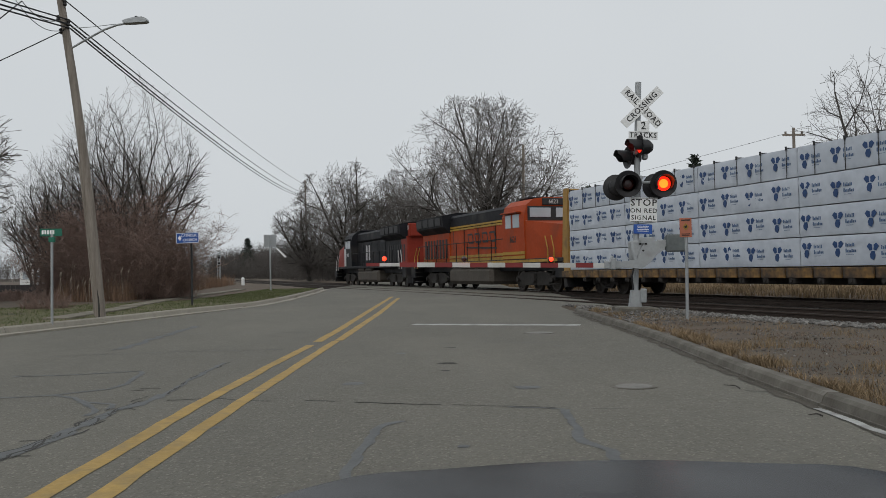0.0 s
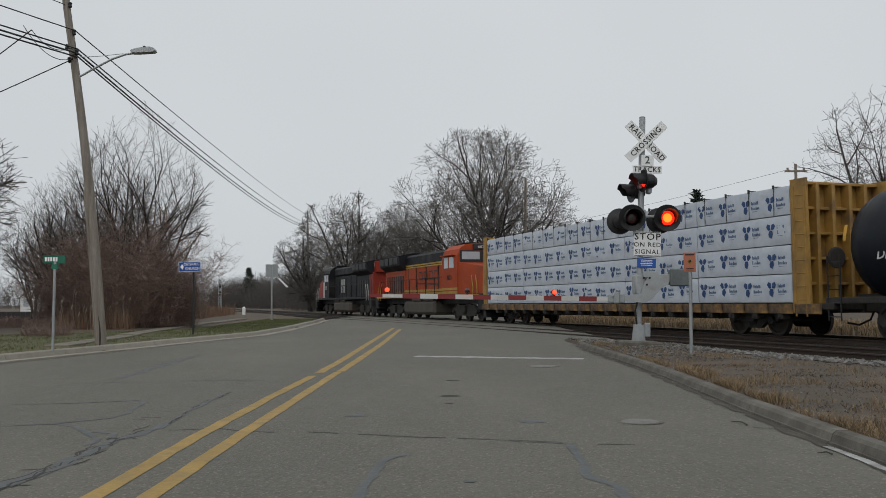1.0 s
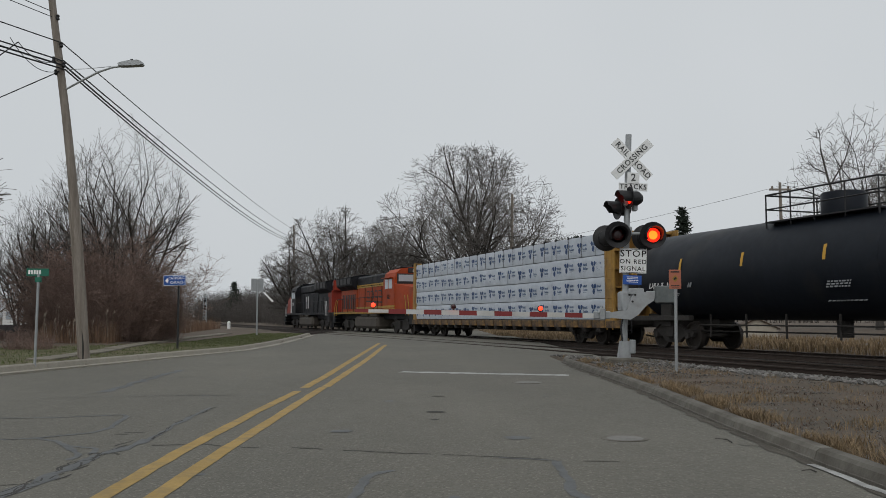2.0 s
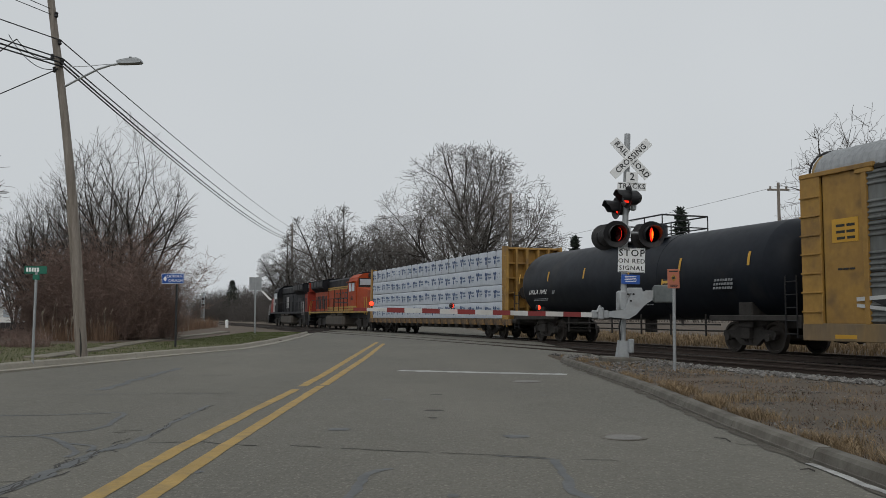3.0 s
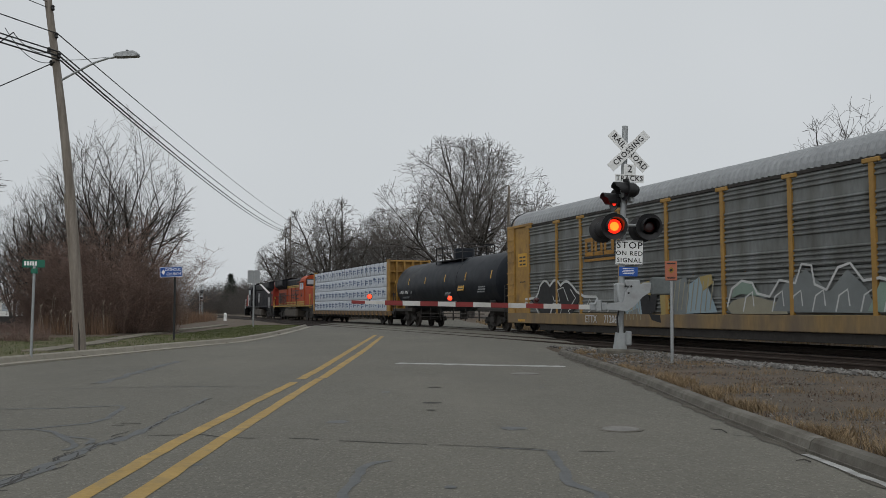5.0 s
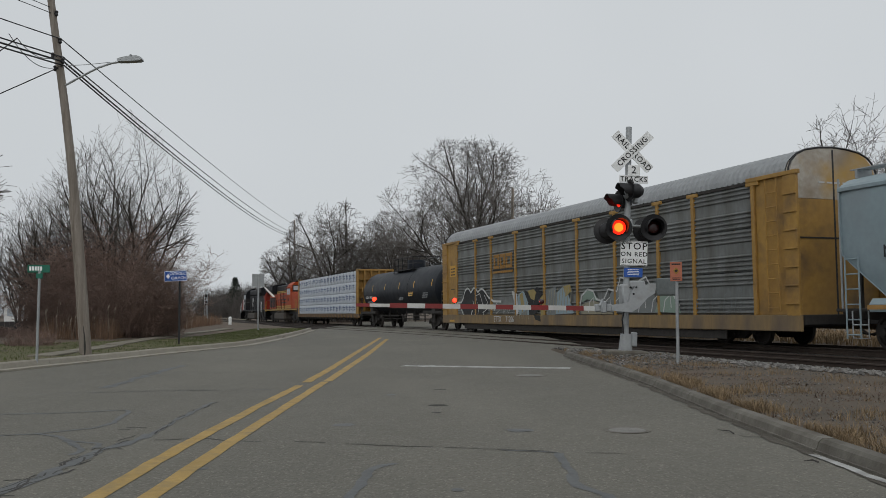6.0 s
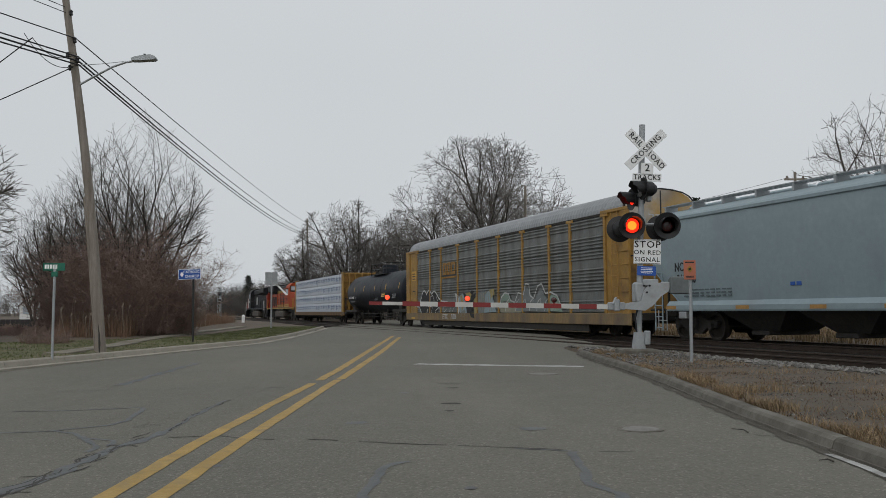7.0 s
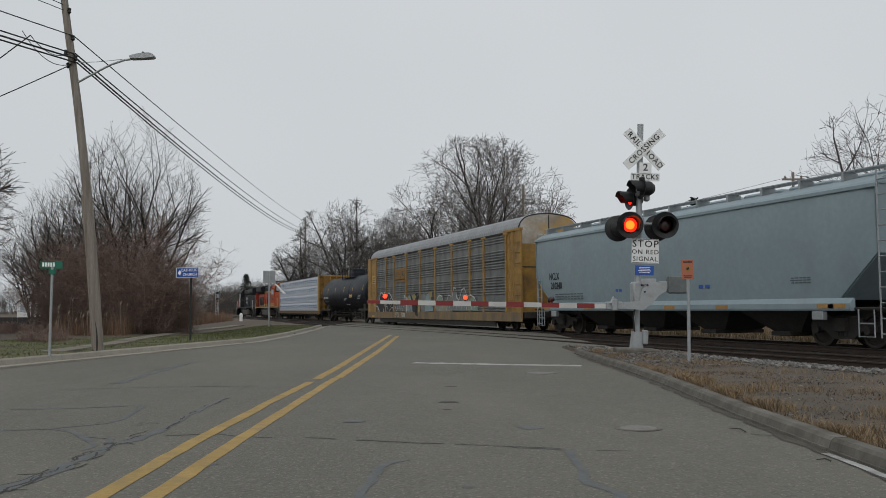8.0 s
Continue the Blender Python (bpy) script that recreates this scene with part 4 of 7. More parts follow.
    part("panel_bars", bars(Solid(), Y(43.95), Y(43.3), 3.02, 3.5, -1.606, 3, 2, 5), MARK_BLACK, q)
    part("stencil_bars", bars(Solid(), Y(43.9), Y(43.3), 2.25, 2.36, -1.6, 1, 3, 6), MARK_BLACK, car)
    q = lettering("car_mark", "ETTX", 0.40, MARK_WHITE, car, face(Y(49.7), 0.68, -1.66), depth=0.004, wide=0.9)
    lettering("car_number", "71206", 0.40, MARK_WHITE, car, face(Y(51.1), 0.68, -1.66), depth=0.004, wide=0.9)
    part("sill_reflector", Solid().box(-1.655, -1.645, -0.35, 0.35, 0.52, 0.62), REFLECT_YELLOW, car, m=pose(0, Y(43.6), 0))
    # graffiti
    x0 = -1.645
    s = Solid()
    patch(s, [(Y(44.2), 1.55), (Y(45.2), 1.6)] + [(p[0], p[1]) for p in arc_row(Y(45.2), Y(48.3), 2.0, 3, 0.22, 2)] + [(Y(49.1), 1.6), (Y(48.6), 1.2), (Y(47.9), 0.62), (Y(45.8), 0.6), (Y(45.0), 1.25)], x0 + 0.006)
    patch(s, [(Y(52.6), 2.0), (Y(53.05), 1.45), (Y(53.2), 0.7), (Y(53.7), 0.72), (Y(53.6), 1.5), (Y(54.3), 2.05), (Y(53.9), 2.1), (Y(53.4), 1.75), (Y(53.0), 1.75)], x0 - 0.004)
    part_each("graffiti", s, SPRAY_BLACK, car)
    s = Solid()
    stroke(s, [(Y(44.0), 1.5), (Y(45.0), 1.55), (Y(45.3), 1.8)] + arc_row(Y(45.4), Y(48.2), 2.02, 3, 0.22, 2) + [(Y(48.6), 1.75), (Y(49.2), 1.55), (Y(50.1), 1.52)], 0.10, x0 - 0.002)
    stroke(s, [(Y(44.0), 1.35), (Y(44.9), 1.25), (Y(45.3), 0.85), (Y(45.8), 0.58), (Y(46.2), 0.65), (Y(46.5), 1.1)], 0.09, x0 - 0.002)
    stroke(s, [(Y(46.6), 0.6), (Y(46.9), 1.0), (Y(47.1), 0.6), (Y(47.4), 1.25), (Y(46.6), 1.3)], 0.06, x0 - 0.002)
    stroke(s, [(Y(46.6), 1.6), (Y(46.7), 1.4), (Y(47.2), 1.4), (Y(47.0), 1.85), (Y(47.5), 1.95), (Y(47.9), 1.4)], 0.05, x0 - 0.002)
    stroke(s, [(Y(48.2), 0.7), (Y(47.9), 1.0), (Y(48.5), 1.2), (Y(49.0), 1.15), (Y(48.7), 0.75), (Y(48.2), 0.55)], 0.06, x0 - 0.002)
    stroke(s, [(Y(48.1), 1.85), (Y(48.5), 1.5), (Y(48.2), 1.25)], 0.05, x0 - 0.002)
    stroke(s, [(Y(49.3), 1.1), (Y(49.6), 1.45), (Y(49.9), 1.1), (Y(49.5), 0.95)], 0.05, x0 - 0.002)
    for i, b in enumerate((50.3, 50.8)):
        stroke(s, [(Y(b), 1.3), (Y(b + 0.1), 0.95), (Y(b + 0.4), 1.25)], 0.045, x0)
    stroke(s, [(Y(51.5), 1.95), (Y(51.8), 1.2), (Y(52.0), 0.95)], 0.06, x0)
    part_each("graffiti", s, SPRAY_WHITE, car)
    def fill(material, shapes, lift, name="graffiti"):
        one = Solid()
        for k, q in enumerate(shapes):
            patch(one, [(Y(b), z) for b, z in q], x0 - lift - 0.0006 * k)
        part_each(name, one, material, car)

    # tall sprayed lettering in pale blue, ochre, black and off-white
    fill(SPRAY_BLUE, [[(51.94, 1.75), (52.52, 1.96), (52.85, 1.84), (53.17, 1.28), (53.34, 0.85), (53.5, 0.53), (52.52, 0.55), (52.06, 1.0)],
                      [(55.71, 1.78), (56.37, 2.06), (56.77, 1.76), (57.23, 0.96), (55.64, 0.91)]], 0.002)
    fill(SPRAY_GREY, [[(54.78, 1.91), (55.71, 2.08), (55.84, 1.48), (55.64, 0.89), (54.85, 0.87)], [(52.3, 0.95), (52.9, 1.1), (53.1, 0.5), (52.2, 0.5)], [(54.9, 0.85), (56.9, 0.85), (56.6, 0.5), (55.3, 0.5)]], 0.003)
    fill(SPRAY_YELLOW, [[(53.04, 1.95), (53.59, 2.02), (53.91, 1.87), (53.75, 1.5), (53.34, 1.61)], [(54.24, 1.6), (54.65, 1.81), (54.78, 1.08), (54.49, 0.87), (54.29, 0.86)],
                        [(56.37, 2.06), (56.97, 2.12), (57.04, 1.85), (56.57, 1.62)], [(52.2, 1.8), (52.5, 1.9), (52.7, 1.2), (52.45, 1.0)]], 0.005)
    fill(SPRAY_BLACK, [[(52.68, 2.01), (52.98, 1.93), (53.34, 1.5), (53.59, 1.29), (53.5, 1.01), (53.17, 1.34)], [(53.59, 1.29), (53.83, 1.82), (54.49, 1.93), (54.41, 1.7), (54.08, 1.5), (54.0, 1.0), (53.7, 0.9)],
                       [(53.5, 1.01), (53.7, 0.9), (54.24, 0.86), (54.29, 0.6), (53.75, 0.69)]], 0.008)
    fill(SPRAY_WHITE, [[(51.34, 2.0), (51.6, 1.95), (51.9, 1.86), (52.06, 1.05), (51.86, 0.82), (51.59, 1.52)]], 0.008)
    s = Solid()
    for k in range(9):
        b = 54.95 + 0.24 * k
        stroke(s, [(Y(b), 0.95 + 0.05 * (k % 3)), (Y(b + 0.1), 1.5), (Y(b + 0.2), 1.9 + 0.1 * (k % 2))], 0.05, x0 - 0.009)
    for k in range(5):
        b = 51.95 + 0.22 * k
        stroke(s, [(Y(b), 1.7), (Y(b + 0.15), 1.2), (Y(b + 0.25), 0.7)], 0.03, x0 - 0.009)
    part_each("graffiti", s, SPRAY_CREAM, car)
    # low cream and green letters with a white outline
    fill(SPRAY_CREAM, [[(57.66, 1.1), (57.98, 1.32), (58.8, 1.44), (60.0, 1.2), (60.2, 0.92), (57.87, 0.92)], [(58.6, 0.85), (62.6, 0.88), (63.8, 0.62), (60.2, 0.5)]], 0.002)
    fill(SPRAY_TEAL, [[(57.87, 1.37), (58.03, 1.73), (58.41, 1.85), (58.8, 1.75), (59.3, 1.4), (58.3, 1.5)], [(62.9, 1.0), (63.3, 1.7), (64.0, 1.6), (64.4, 0.95)]], 0.004)
    fill(SPRAY_GREY, [[(59.6, 1.0), (60.1, 1.75), (60.9, 2.1), (61.7, 1.5), (62.3, 2.05), (62.9, 1.55), (63.2, 0.95)]], 0.003)
    s = Solid()
    stroke(s, [(Y(b), z) for b, z in ((57.7, 1.15), (57.9, 1.65), (58.35, 1.88), (58.8, 1.8), (59.0, 1.5), (59.5, 1.4), (59.9, 1.85), (60.5, 1.75), (60.75, 2.25), (61.1, 2.2), (61.2, 1.7), (61.6, 1.55), (62.0, 2.1), (62.4, 2.2), (62.8, 1.75), (63.3, 1.8), (63.9, 1.65), (64.3, 1.2))], 0.075, x0 - 0.008)
    for b in (58.4, 59.6, 60.3, 61.1, 61.9, 62.7, 63.4):
        stroke(s, [(Y(b), 1.0), (Y(b + 0.12), 1.4), (Y(b + 0.4), 1.55), (Y(b + 0.45), 1.15)], 0.05, x0 - 0.008)
    part_each("graffiti", s, SPRAY_WHITE, car)
    # a faint tag in thin grey lines
    s = Solid()
    for b in (64.8, 65.4, 65.95, 66.5):
        stroke(s, [(Y(b), 1.0), (Y(b + 0.1), 1.5), (Y(b + 0.35), 1.6), (Y(b + 0.4), 1.1), (Y(b + 0.15), 0.95)], 0.04, x0)
    stroke(s, [(Y(67.0), 1.0), (Y(67.2), 1.7), (Y(67.35), 1.65), (Y(67.3), 1.0)], 0.04, x0)
    part_each("graffiti", s, SPRAY_GREY, car)
    for b in (45.4, 66.3):
        truck(car, Y(b), (-0.87, 0.87), 0.42)
    coupler(car, Y(42.3), 1)
    coupler(car, Y(69.6), -1)


auto_rack()


def hopper_car():
    mid = 80.7
    car = car_at("covered_hopper_car", "pale blue-grey covered hopper car", mid)
    Y = lambda b: mid - b
    L = 9.65
    ring = [(1.42, 1.25), (1.47, 1.7), (1.51, 2.4), (1.53, 3.2), (1.53, 3.9), (1.50, 4.12)]
    roof = [(1.50, 4.121), (1.42, 4.2), (1.18, 4.34), (0.7, 4.46), (0.0, 4.5)]

    def reach(z):
        return L if z >= 2.4 else L - (2.4 - z) / 1.12 * 1.35
    s = Solid()
    ny = 40
    for k in (-1, 1):
        vs = []
        for x, z in ring:
            r = reach(z)
            for i in range(ny + 1):
                t = -1 + 2 * i / ny
                edge = max(0, abs(t) - 0.985) / 0.015
                vs.append((k * (x - 0.06 * edge * edge), t * r, z))
        w = ny + 1
        s.add(vs, [(j * w + i, j * w + i + 1, (j + 1) * w + i + 1, (j + 1) * w + i) for j in range(len(ring) - 1) for i in range(ny)])
    for way in (-1, 1):
        out = [(-x, way * reach(z) * 0.997, z) for x, z in ring] + [(x, way * reach(z) * 0.997, z) for x, z in ring[::-1]]
        s.add(out, [(j, j + 1, len(out) - 2 - j, len(out) - 1 - j) for j in range(len(ring) - 1)])
    part("body", s, HOPPER_GREY, car, "pale blue-grey curved steel body", smooth=True)
    rf = Solid()
    prof = [(-x, z) for x, z in roof] + roof[-2::-1]
    vs = []
    for y in (-L, L):
        vs += [(x, y, z) for x, z in prof]
    w = len(prof)
    rf.add(vs, [(i, i + 1, w + i + 1, w + i) for i in range(w - 1)] + [tuple(range(w)), tuple(range(w, 2 * w))])
    part("roof", rf, HOPPER_GREY, car, "pale grey roof")
    chord = Solid()
    for k in (-1, 1):
        chord.box(k * 1.535 - 0.03, k * 1.535 + 0.03, -L, L, 4.02, 4.13, 0.012)
    part("top_chord", chord, HOPPER_GREY, car)
    for k in (-1, 1):
        part("side_sill", Solid().prism([(k * 1.40, 0.97), (k * 1.55, 0.97), (k * 1.57, 1.02), (k * 1.57, 1.16), (k * 1.45, 1.30), (k * 1.40, 1.30)], 1, -L + 0.9, L - 0.9), HOPPER_GREY, car)
        rb = Solid()
        for x in (0.62, 0.78, 0.94):
            rb.box(k * x - 0.05, k * x + 0.05, -L - 0.1, L + 0.1, 4.62, 4.65)
        for y in np.arange(-L, L + 0.1, 1.6):
            rb.box(min(k * 0.5, k * 1.0), max(k * 0.5, k * 1.0), y - 0.04, y + 0.04, 4.40, 4.62)
        part("running_board", rb, GALVANISED, car, "galvanised roof walkway")
    hatch = Solid().box(-0.35, 0.35, -0.9, 0.9, 4.48, 4.62, 0.05).mesh("hatch", HOPPER_GREY)
    for y in np.arange(-8.2, 8.3, 2.05):
        part("hatch", hatch, HOPPER_GREY, car, m=pose(0, y, 0))
    for b in (75.9, 79.3, 82.75, 86.15):
        s = Solid()
        y = Y(b)
        top = [(-1.35, y - 1.70, 1.1), (1.35, y - 1.70, 1.1), (1.35, y + 1.70, 1.1), (-1.35, y + 1.70, 1.1)]
        low = [(-0.7, y - 0.55, 0.36), (0.7, y - 0.55, 0.36), (0.7, y + 0.55, 0.36), (-0.7, y + 0.55, 0.36)]
        s.add(top + low, [(0, 1, 5, 4), (1, 2, 6, 5), (2, 3, 7, 6), (3, 0, 4, 7), (4, 5, 6, 7), (0, 3, 2, 1)])
        s.box(-0.95, 0.95, y - 0.4, y + 0.4, 0.24, 0.37, 0.02)
        part("discharge_bay", s, UNDER, car, "dark sloped hopper bay")
    fr = Solid()
    fr.box(-0.3, 0.3, -L - 0.3, L + 0.3, 0.75, 1.05, 0.02)
    for way in (-1, 1):
        fr.box(-1.45, 1.45, min(way * (L - 0.9), way * (L + 0.3)), max(way * (L - 0.9), way * (L + 0.3)), 0.98, 1.06, 0.02)
        for x in (-0.9, 0.9):
            fr.rod((x, way * (L - 0.05), 1.05), (x, way * (L - 0.05), 2.42), 0.05, n=6)
    part("end_platform", fr, UNDER, car)
    for way in (-1, 1):
        y = way * (L - 0.05)
        ladder(car, "ladder", -1.50, y - 0.5, y - 0.06, 0.30, 4.45 if way < 0 else 2.4, GALVANISED if way < 0 else HOPPER_GREY, 0.38, 0.018)
        ladder(car, "end_ladder", -1.30, y + 0.24 * way, y + 0.27 * way, 1.0, 4.4, GALVANISED, 0.38)
    stirrup = Solid().tube([(-1.5, -0.25, 1.0), (-1.5, -0.25, 0.32), (-1.5, 0.25, 0.32), (-1.5, 0.25, 1.0)], 0.02, 6).rod((-1.5, -0.25, 0.65), (-1.5, 0.25, 0.65), 0.018, n=6).mesh("stirrup", GALVANISED)
    for b in (71.6, 89.9):
        part("stirrup", stirrup, GALVANISED, car, m=pose(0, Y(b), 0))
    rf_ = Solid().box(-1.578, -1.565, -0.3, 0.3, 1.03, 1.14).mesh("sill_reflector", REFLECT_ORANGE)
    for b in (72.2, 75.9, 79.0, 81.5, 84.3, 88.6, 89.0):
        part("sill_reflector", rf_, REFLECT_ORANGE, car, m=pose(0, Y(b), 0))
    lettering("car_mark", "NCLX", 0.42, MARK_BLACK, car, face(Y(72.85), 2.42, -1.515), depth=0.008, wide=0.82)
    lettering("car_number", "210240", 0.42, MARK_BLACK, car, face(Y(73.02), 2.02, -1.50), depth=0.008, wide=0.82)
    part("data_bars", bars(Solid(), Y(75.3), Y(72.8), 1.44, 1.74, -1.478, 3, 9, 4), MARK_FAINT, car, kind="stuff")
    part("data_bars", bars(Solid(), Y(83.6), Y(82.9), 1.68, 1.95, -1.482, 1, 2, 4), SIGN_BLUE, car, kind="stuff")
    part("data_bars", bars(Solid(), Y(78.3), Y(77.8), 1.68, 1.92, -1.482, 1, 2, 9), SIGN_BLUE, car, kind="stuff")
    part("data_bars", bars(Solid(), Y(88.0), Y(87.2), 1.72, 1.92, -1.486, 3, 5, 12), MARK_FAINT, car, kind="stuff")
    part("end_plate", Solid().box(-1.58, -1.40, Y(73.05), Y(72.65), 0.72, 0.95, 0.02), GALVANISED, car)
    part("end_plate", Solid().box(-1.58, -1.40, Y(88.5), Y(88.1), 0.72, 0.95, 0.02), GALVANISED, car)
    for b in (72.75, 88.6):
        truck(car, Y(b), (-0.89, 0.89))
    coupler(car, L + 0.1, 1)
    coupler(car, -L - 0.1, -1)


hopper_car()


def locomotive(name, label, behind, way, body, hood_top, stripe, nose_mt, rear_mt, number):
    """A six-axle diesel. way: +1 with its cab leading, -1 with its cab at the trailing end."""
    car = car_at(name, label, behind)
    K = lambda a: a * way          # distance from the middle towards the cab

    def bx(s, x0, x1, a, b, z0, z1, c=0.03):
        return s.box(x0, x1, min(K(a), K(b)), max(K(a), K(b)), z0, z1, c)
    fr = Solid()
    bx(fr, -1.5, 1.5, -10.7, 10.7, 1.33, 1.52)
    bx(fr, -0.9, 0.9, -10.6, 10.6, 0.95, 1.34)
    part("frame", fr, LOCO_BLACK, car, "black loco frame")
    part("fuel_tank", bx(Solid(), -1.45, 1.45, -3.6, 2.6, 0.28, 1.18, 0.18), TANK_GREY, car, "dusty fuel tank")
    rs = Solid()
    for y in (-0.55, 0.2):
        rs.rod((-1.3, K(y * 3.2), 1.24), (-1.3, K(y * 3.2 + 1.8), 1.24), 0.14, n=12)
    part("air_reservoir", rs, TANK_GREY, car)
    lh = Solid()
    bx(lh, -0.95, 0.95, -4.6, 4.3, 1.52, 3.42, 0.04)
    part("engine_hood", lh, body, car)
    up = Solid()
    bx(up, -0.99, 0.99, -4.6, 4.3, 3.43, 4.22, 0.14)
    part("hood_top", up, hood_top, car)
    for a in (-3.2, -1.2, 1.2, 3.2):
        s = Solid()
        bx(s, -0.975, -0.93, a - 0.8, a + 0.8, 1.75, 3.3, 0.01)
        part("hood_door", s, body, car)
    for a in (-4.0, -2.3, -0.2, 2.2, 4.0):
        part("door_gap", bx(Solid(), -0.985, -0.95, a - 0.025, a + 0.025, 1.6, 3.35, 0), MARK_BLACK, car)
    rad = Solid()
    bx(rad, -1.0, 1.0, -9.6, -4.62, 1.52, 3.40, 0.04)
    part("radiator_hood", rad, rear_mt, car)
    wing = Solid()
    for k in (-1, 1):
        out = [(k * 0.99, 3.25), (k * 1.45, 3.60), (k * 1.50, 4.25), (k * 0.6, 4.42), (k * 0.0, 4.42), (k * 0.0, 3.25)]
        wing.prism(out, 1, min(K(-9.5), K(-4.5)), max(K(-9.5), K(-4.5)))
    part("radiator_wing", wing, hood_top, car)
    gr = Solid()
    for a in np.arange(-9.0, -5.0, 0.55):
        bx(gr, -1.03, -0.98, a - 0.14, a + 0.14, 1.75, 2.9, 0.01)
    part("grille", gr, MARK_BLACK, car)
    vent = Solid()
    for i in range(4):
        bx(vent, -1.53, -1.40, -9.2 + i * 1.15, -8.25 + i * 1.15, 3.70, 4.15, 0.01)
    part("vent", vent, MARK_BLACK, car)
    # cab and nose
    cab = Solid()
    prof = [(-1.48, 1.52), (-1.50, 3.55), (-1.35, 4.05), (-1.0, 4.32), (-0.4, 4.40), (0.4, 4.40), (1.0, 4.32), (1.35, 4.05), (1.50, 3.55), (1.48, 1.52)]
    cab.prism(prof, 1, min(K(4.35), K(6.9)), max(K(4.35), K(6.9)))
    part("cab", cab, body, car)
    ns = Solid()
    y0, y1 = K(6.9), K(10.15)
    f = [(-1.45, y0, 1.52), (1.45, y0, 1.52), (1.45, y0, 3.30), (-1.45, y0, 3.30), (-1.28, y1, 1.52), (1.28, y1, 1.52), (1.15, y1, 2.95), (-1.15, y1, 2.95)]
    ns.add(f, [(0, 1, 2, 3), (4, 5, 6, 7), (0, 1, 5, 4), (1, 2, 6, 5), (2, 3, 7, 6), (3, 0, 4, 7)])
    part("nose", ns, nose_mt, car)
    gasket = Solid()
    gasket.box(-1.32, 1.32, min(K(6.9), K(6.925)), max(K(6.9), K(6.925)), 3.26, 3.98, 0.03)
    part("window_surround", gasket, MARK_BLACK, car, "black windscreen surround")
    for x in (-0.68, 0.68):
        s = Solid()
        ya = K(6.935)
        s.box(x - 0.54, x + 0.54, min(ya, ya + K(0.02)), max(ya, ya + K(0.02)), 3.46, 3.90, 0.02)
        part("windscreen", s, SKY_PALE_GLASS, car, "cab windscreen coloured pale like reflected sky")
    trim_ = Solid()
    for k in (-1, 1):
        trim_.add([(k * 1.42, K(6.93), 3.30), (k * 1.42, K(6.93), 3.24), (k * 0.1, K(7.4), 3.12), (k * 0.1, K(7.4), 3.18)], [(0, 1, 2, 3)])
    part("nose_stripe", trim_, MARK_WHITE, car)
    nb = Solid()
    nb.box(-0.55, 0.55, min(K(6.85), K(6.97)), max(K(6.85), K(6.97)), 4.02, 4.36, 0.03)
    nb = part("number_box", nb, MARK_BLACK, car)
    ylet = K(6.98)
    m = Matrix.Translation((0, ylet, 4.18)) @ (Matrix.Rotation(radians(90), 4, "X") if way < 0 else Matrix.Rotation(math.pi, 4, "Z") @ Matrix.Rotation(radians(90), 4, "X"))
    lettering("cab_number", number, 0.26, MARK_WHITE, car, m)
    sw = Solid()
    bx(sw, -1.515, -1.44, 4.75, 5.4, 3.0, 3.65, 0.02)
    bx(sw, -1.515, -1.44, 5.6, 6.35, 3.0, 3.65, 0.02)
    part("side_window", sw, SKY_PALE_GLASS, car)
    sv = Solid()
    bx(sv, -1.72, -1.42, 4.6, 6.5, 3.70, 3.76, 0.01)
    part("window_visor", sv, body, car)
    lettering("side_number", number, 0.42, MARK_BLACK if way < 0 else MARK_WHITE, car, face(K(5.6), 2.45, -1.50), wide=0.9)
    ac = Solid()
    bx(ac, -0.7, 0.7, 4.6, 5.7, 4.38, 4.52, 0.05)
    ac.rod((0, K(6.3), 4.4), (0, K(6.3), 4.62), 0.06, n=8)
    part("roof_gear", ac, LOCO_BLACK, car)
    # platform ends, pilots, steps and rails
    for e in (-1, 1):
        pl = Solid()
        a0, a1 = (9.9, 10.75)
        pl.box(-1.48, 1.48, min(K(e * a0), K(e * a1)), max(K(e * a0), K(e * a1)), 0.62, 1.34, 0.05)
        pl.prism([(min(K(e * 10.6), K(e * 10.95)), 0.25), (max(K(e * 10.6), K(e * 10.95)), 0.25), (max(K(e * 10.55), K(e * 10.75)), 0.75), (min(K(e * 10.55), K(e * 10.75)), 0.75)], 0, -1.4, 1.4)
        part("pilot", pl, LOCO_BLACK, car)
        st = Solid()
        for z in (0.35, 0.65, 0.95, 1.2):
            st.box(-1.52, -1.15, min(K(e * 9.3), K(e * 9.85)), max(K(e * 9.3), K(e * 9.85)), z, z + 0.04)
        part("steps", st, UNDER, car)
        hr = Solid()
        for a in (9.3, 9.9):
            hr.tube([(-1.5, K(e * a), 1.2), (-1.5, K(e * a), 1.9), (-1.45, K(e * (a - 0.35)), 2.5)], 0.025, 6)
        part("grab_rail", hr, MARK_WHITE if way > 0 else LOCO_YELLOW, car)
        coupler(car, K(e * 10.6), 1 if K(e) > 0 else -1)
    rl = Solid()
    rl.rod((-1.42, K(-9.3), 2.55), (-1.42, K(4.3), 2.55), 0.022, n=6)
    for a in np.arange(-9.2, 4.3, 1.7):
        rl.rod((-1.42, K(a), 1.5), (-1.42, K(a), 2.55), 0.022, n=6)
    part("handrail", rl, LOCO_BLACK, car)
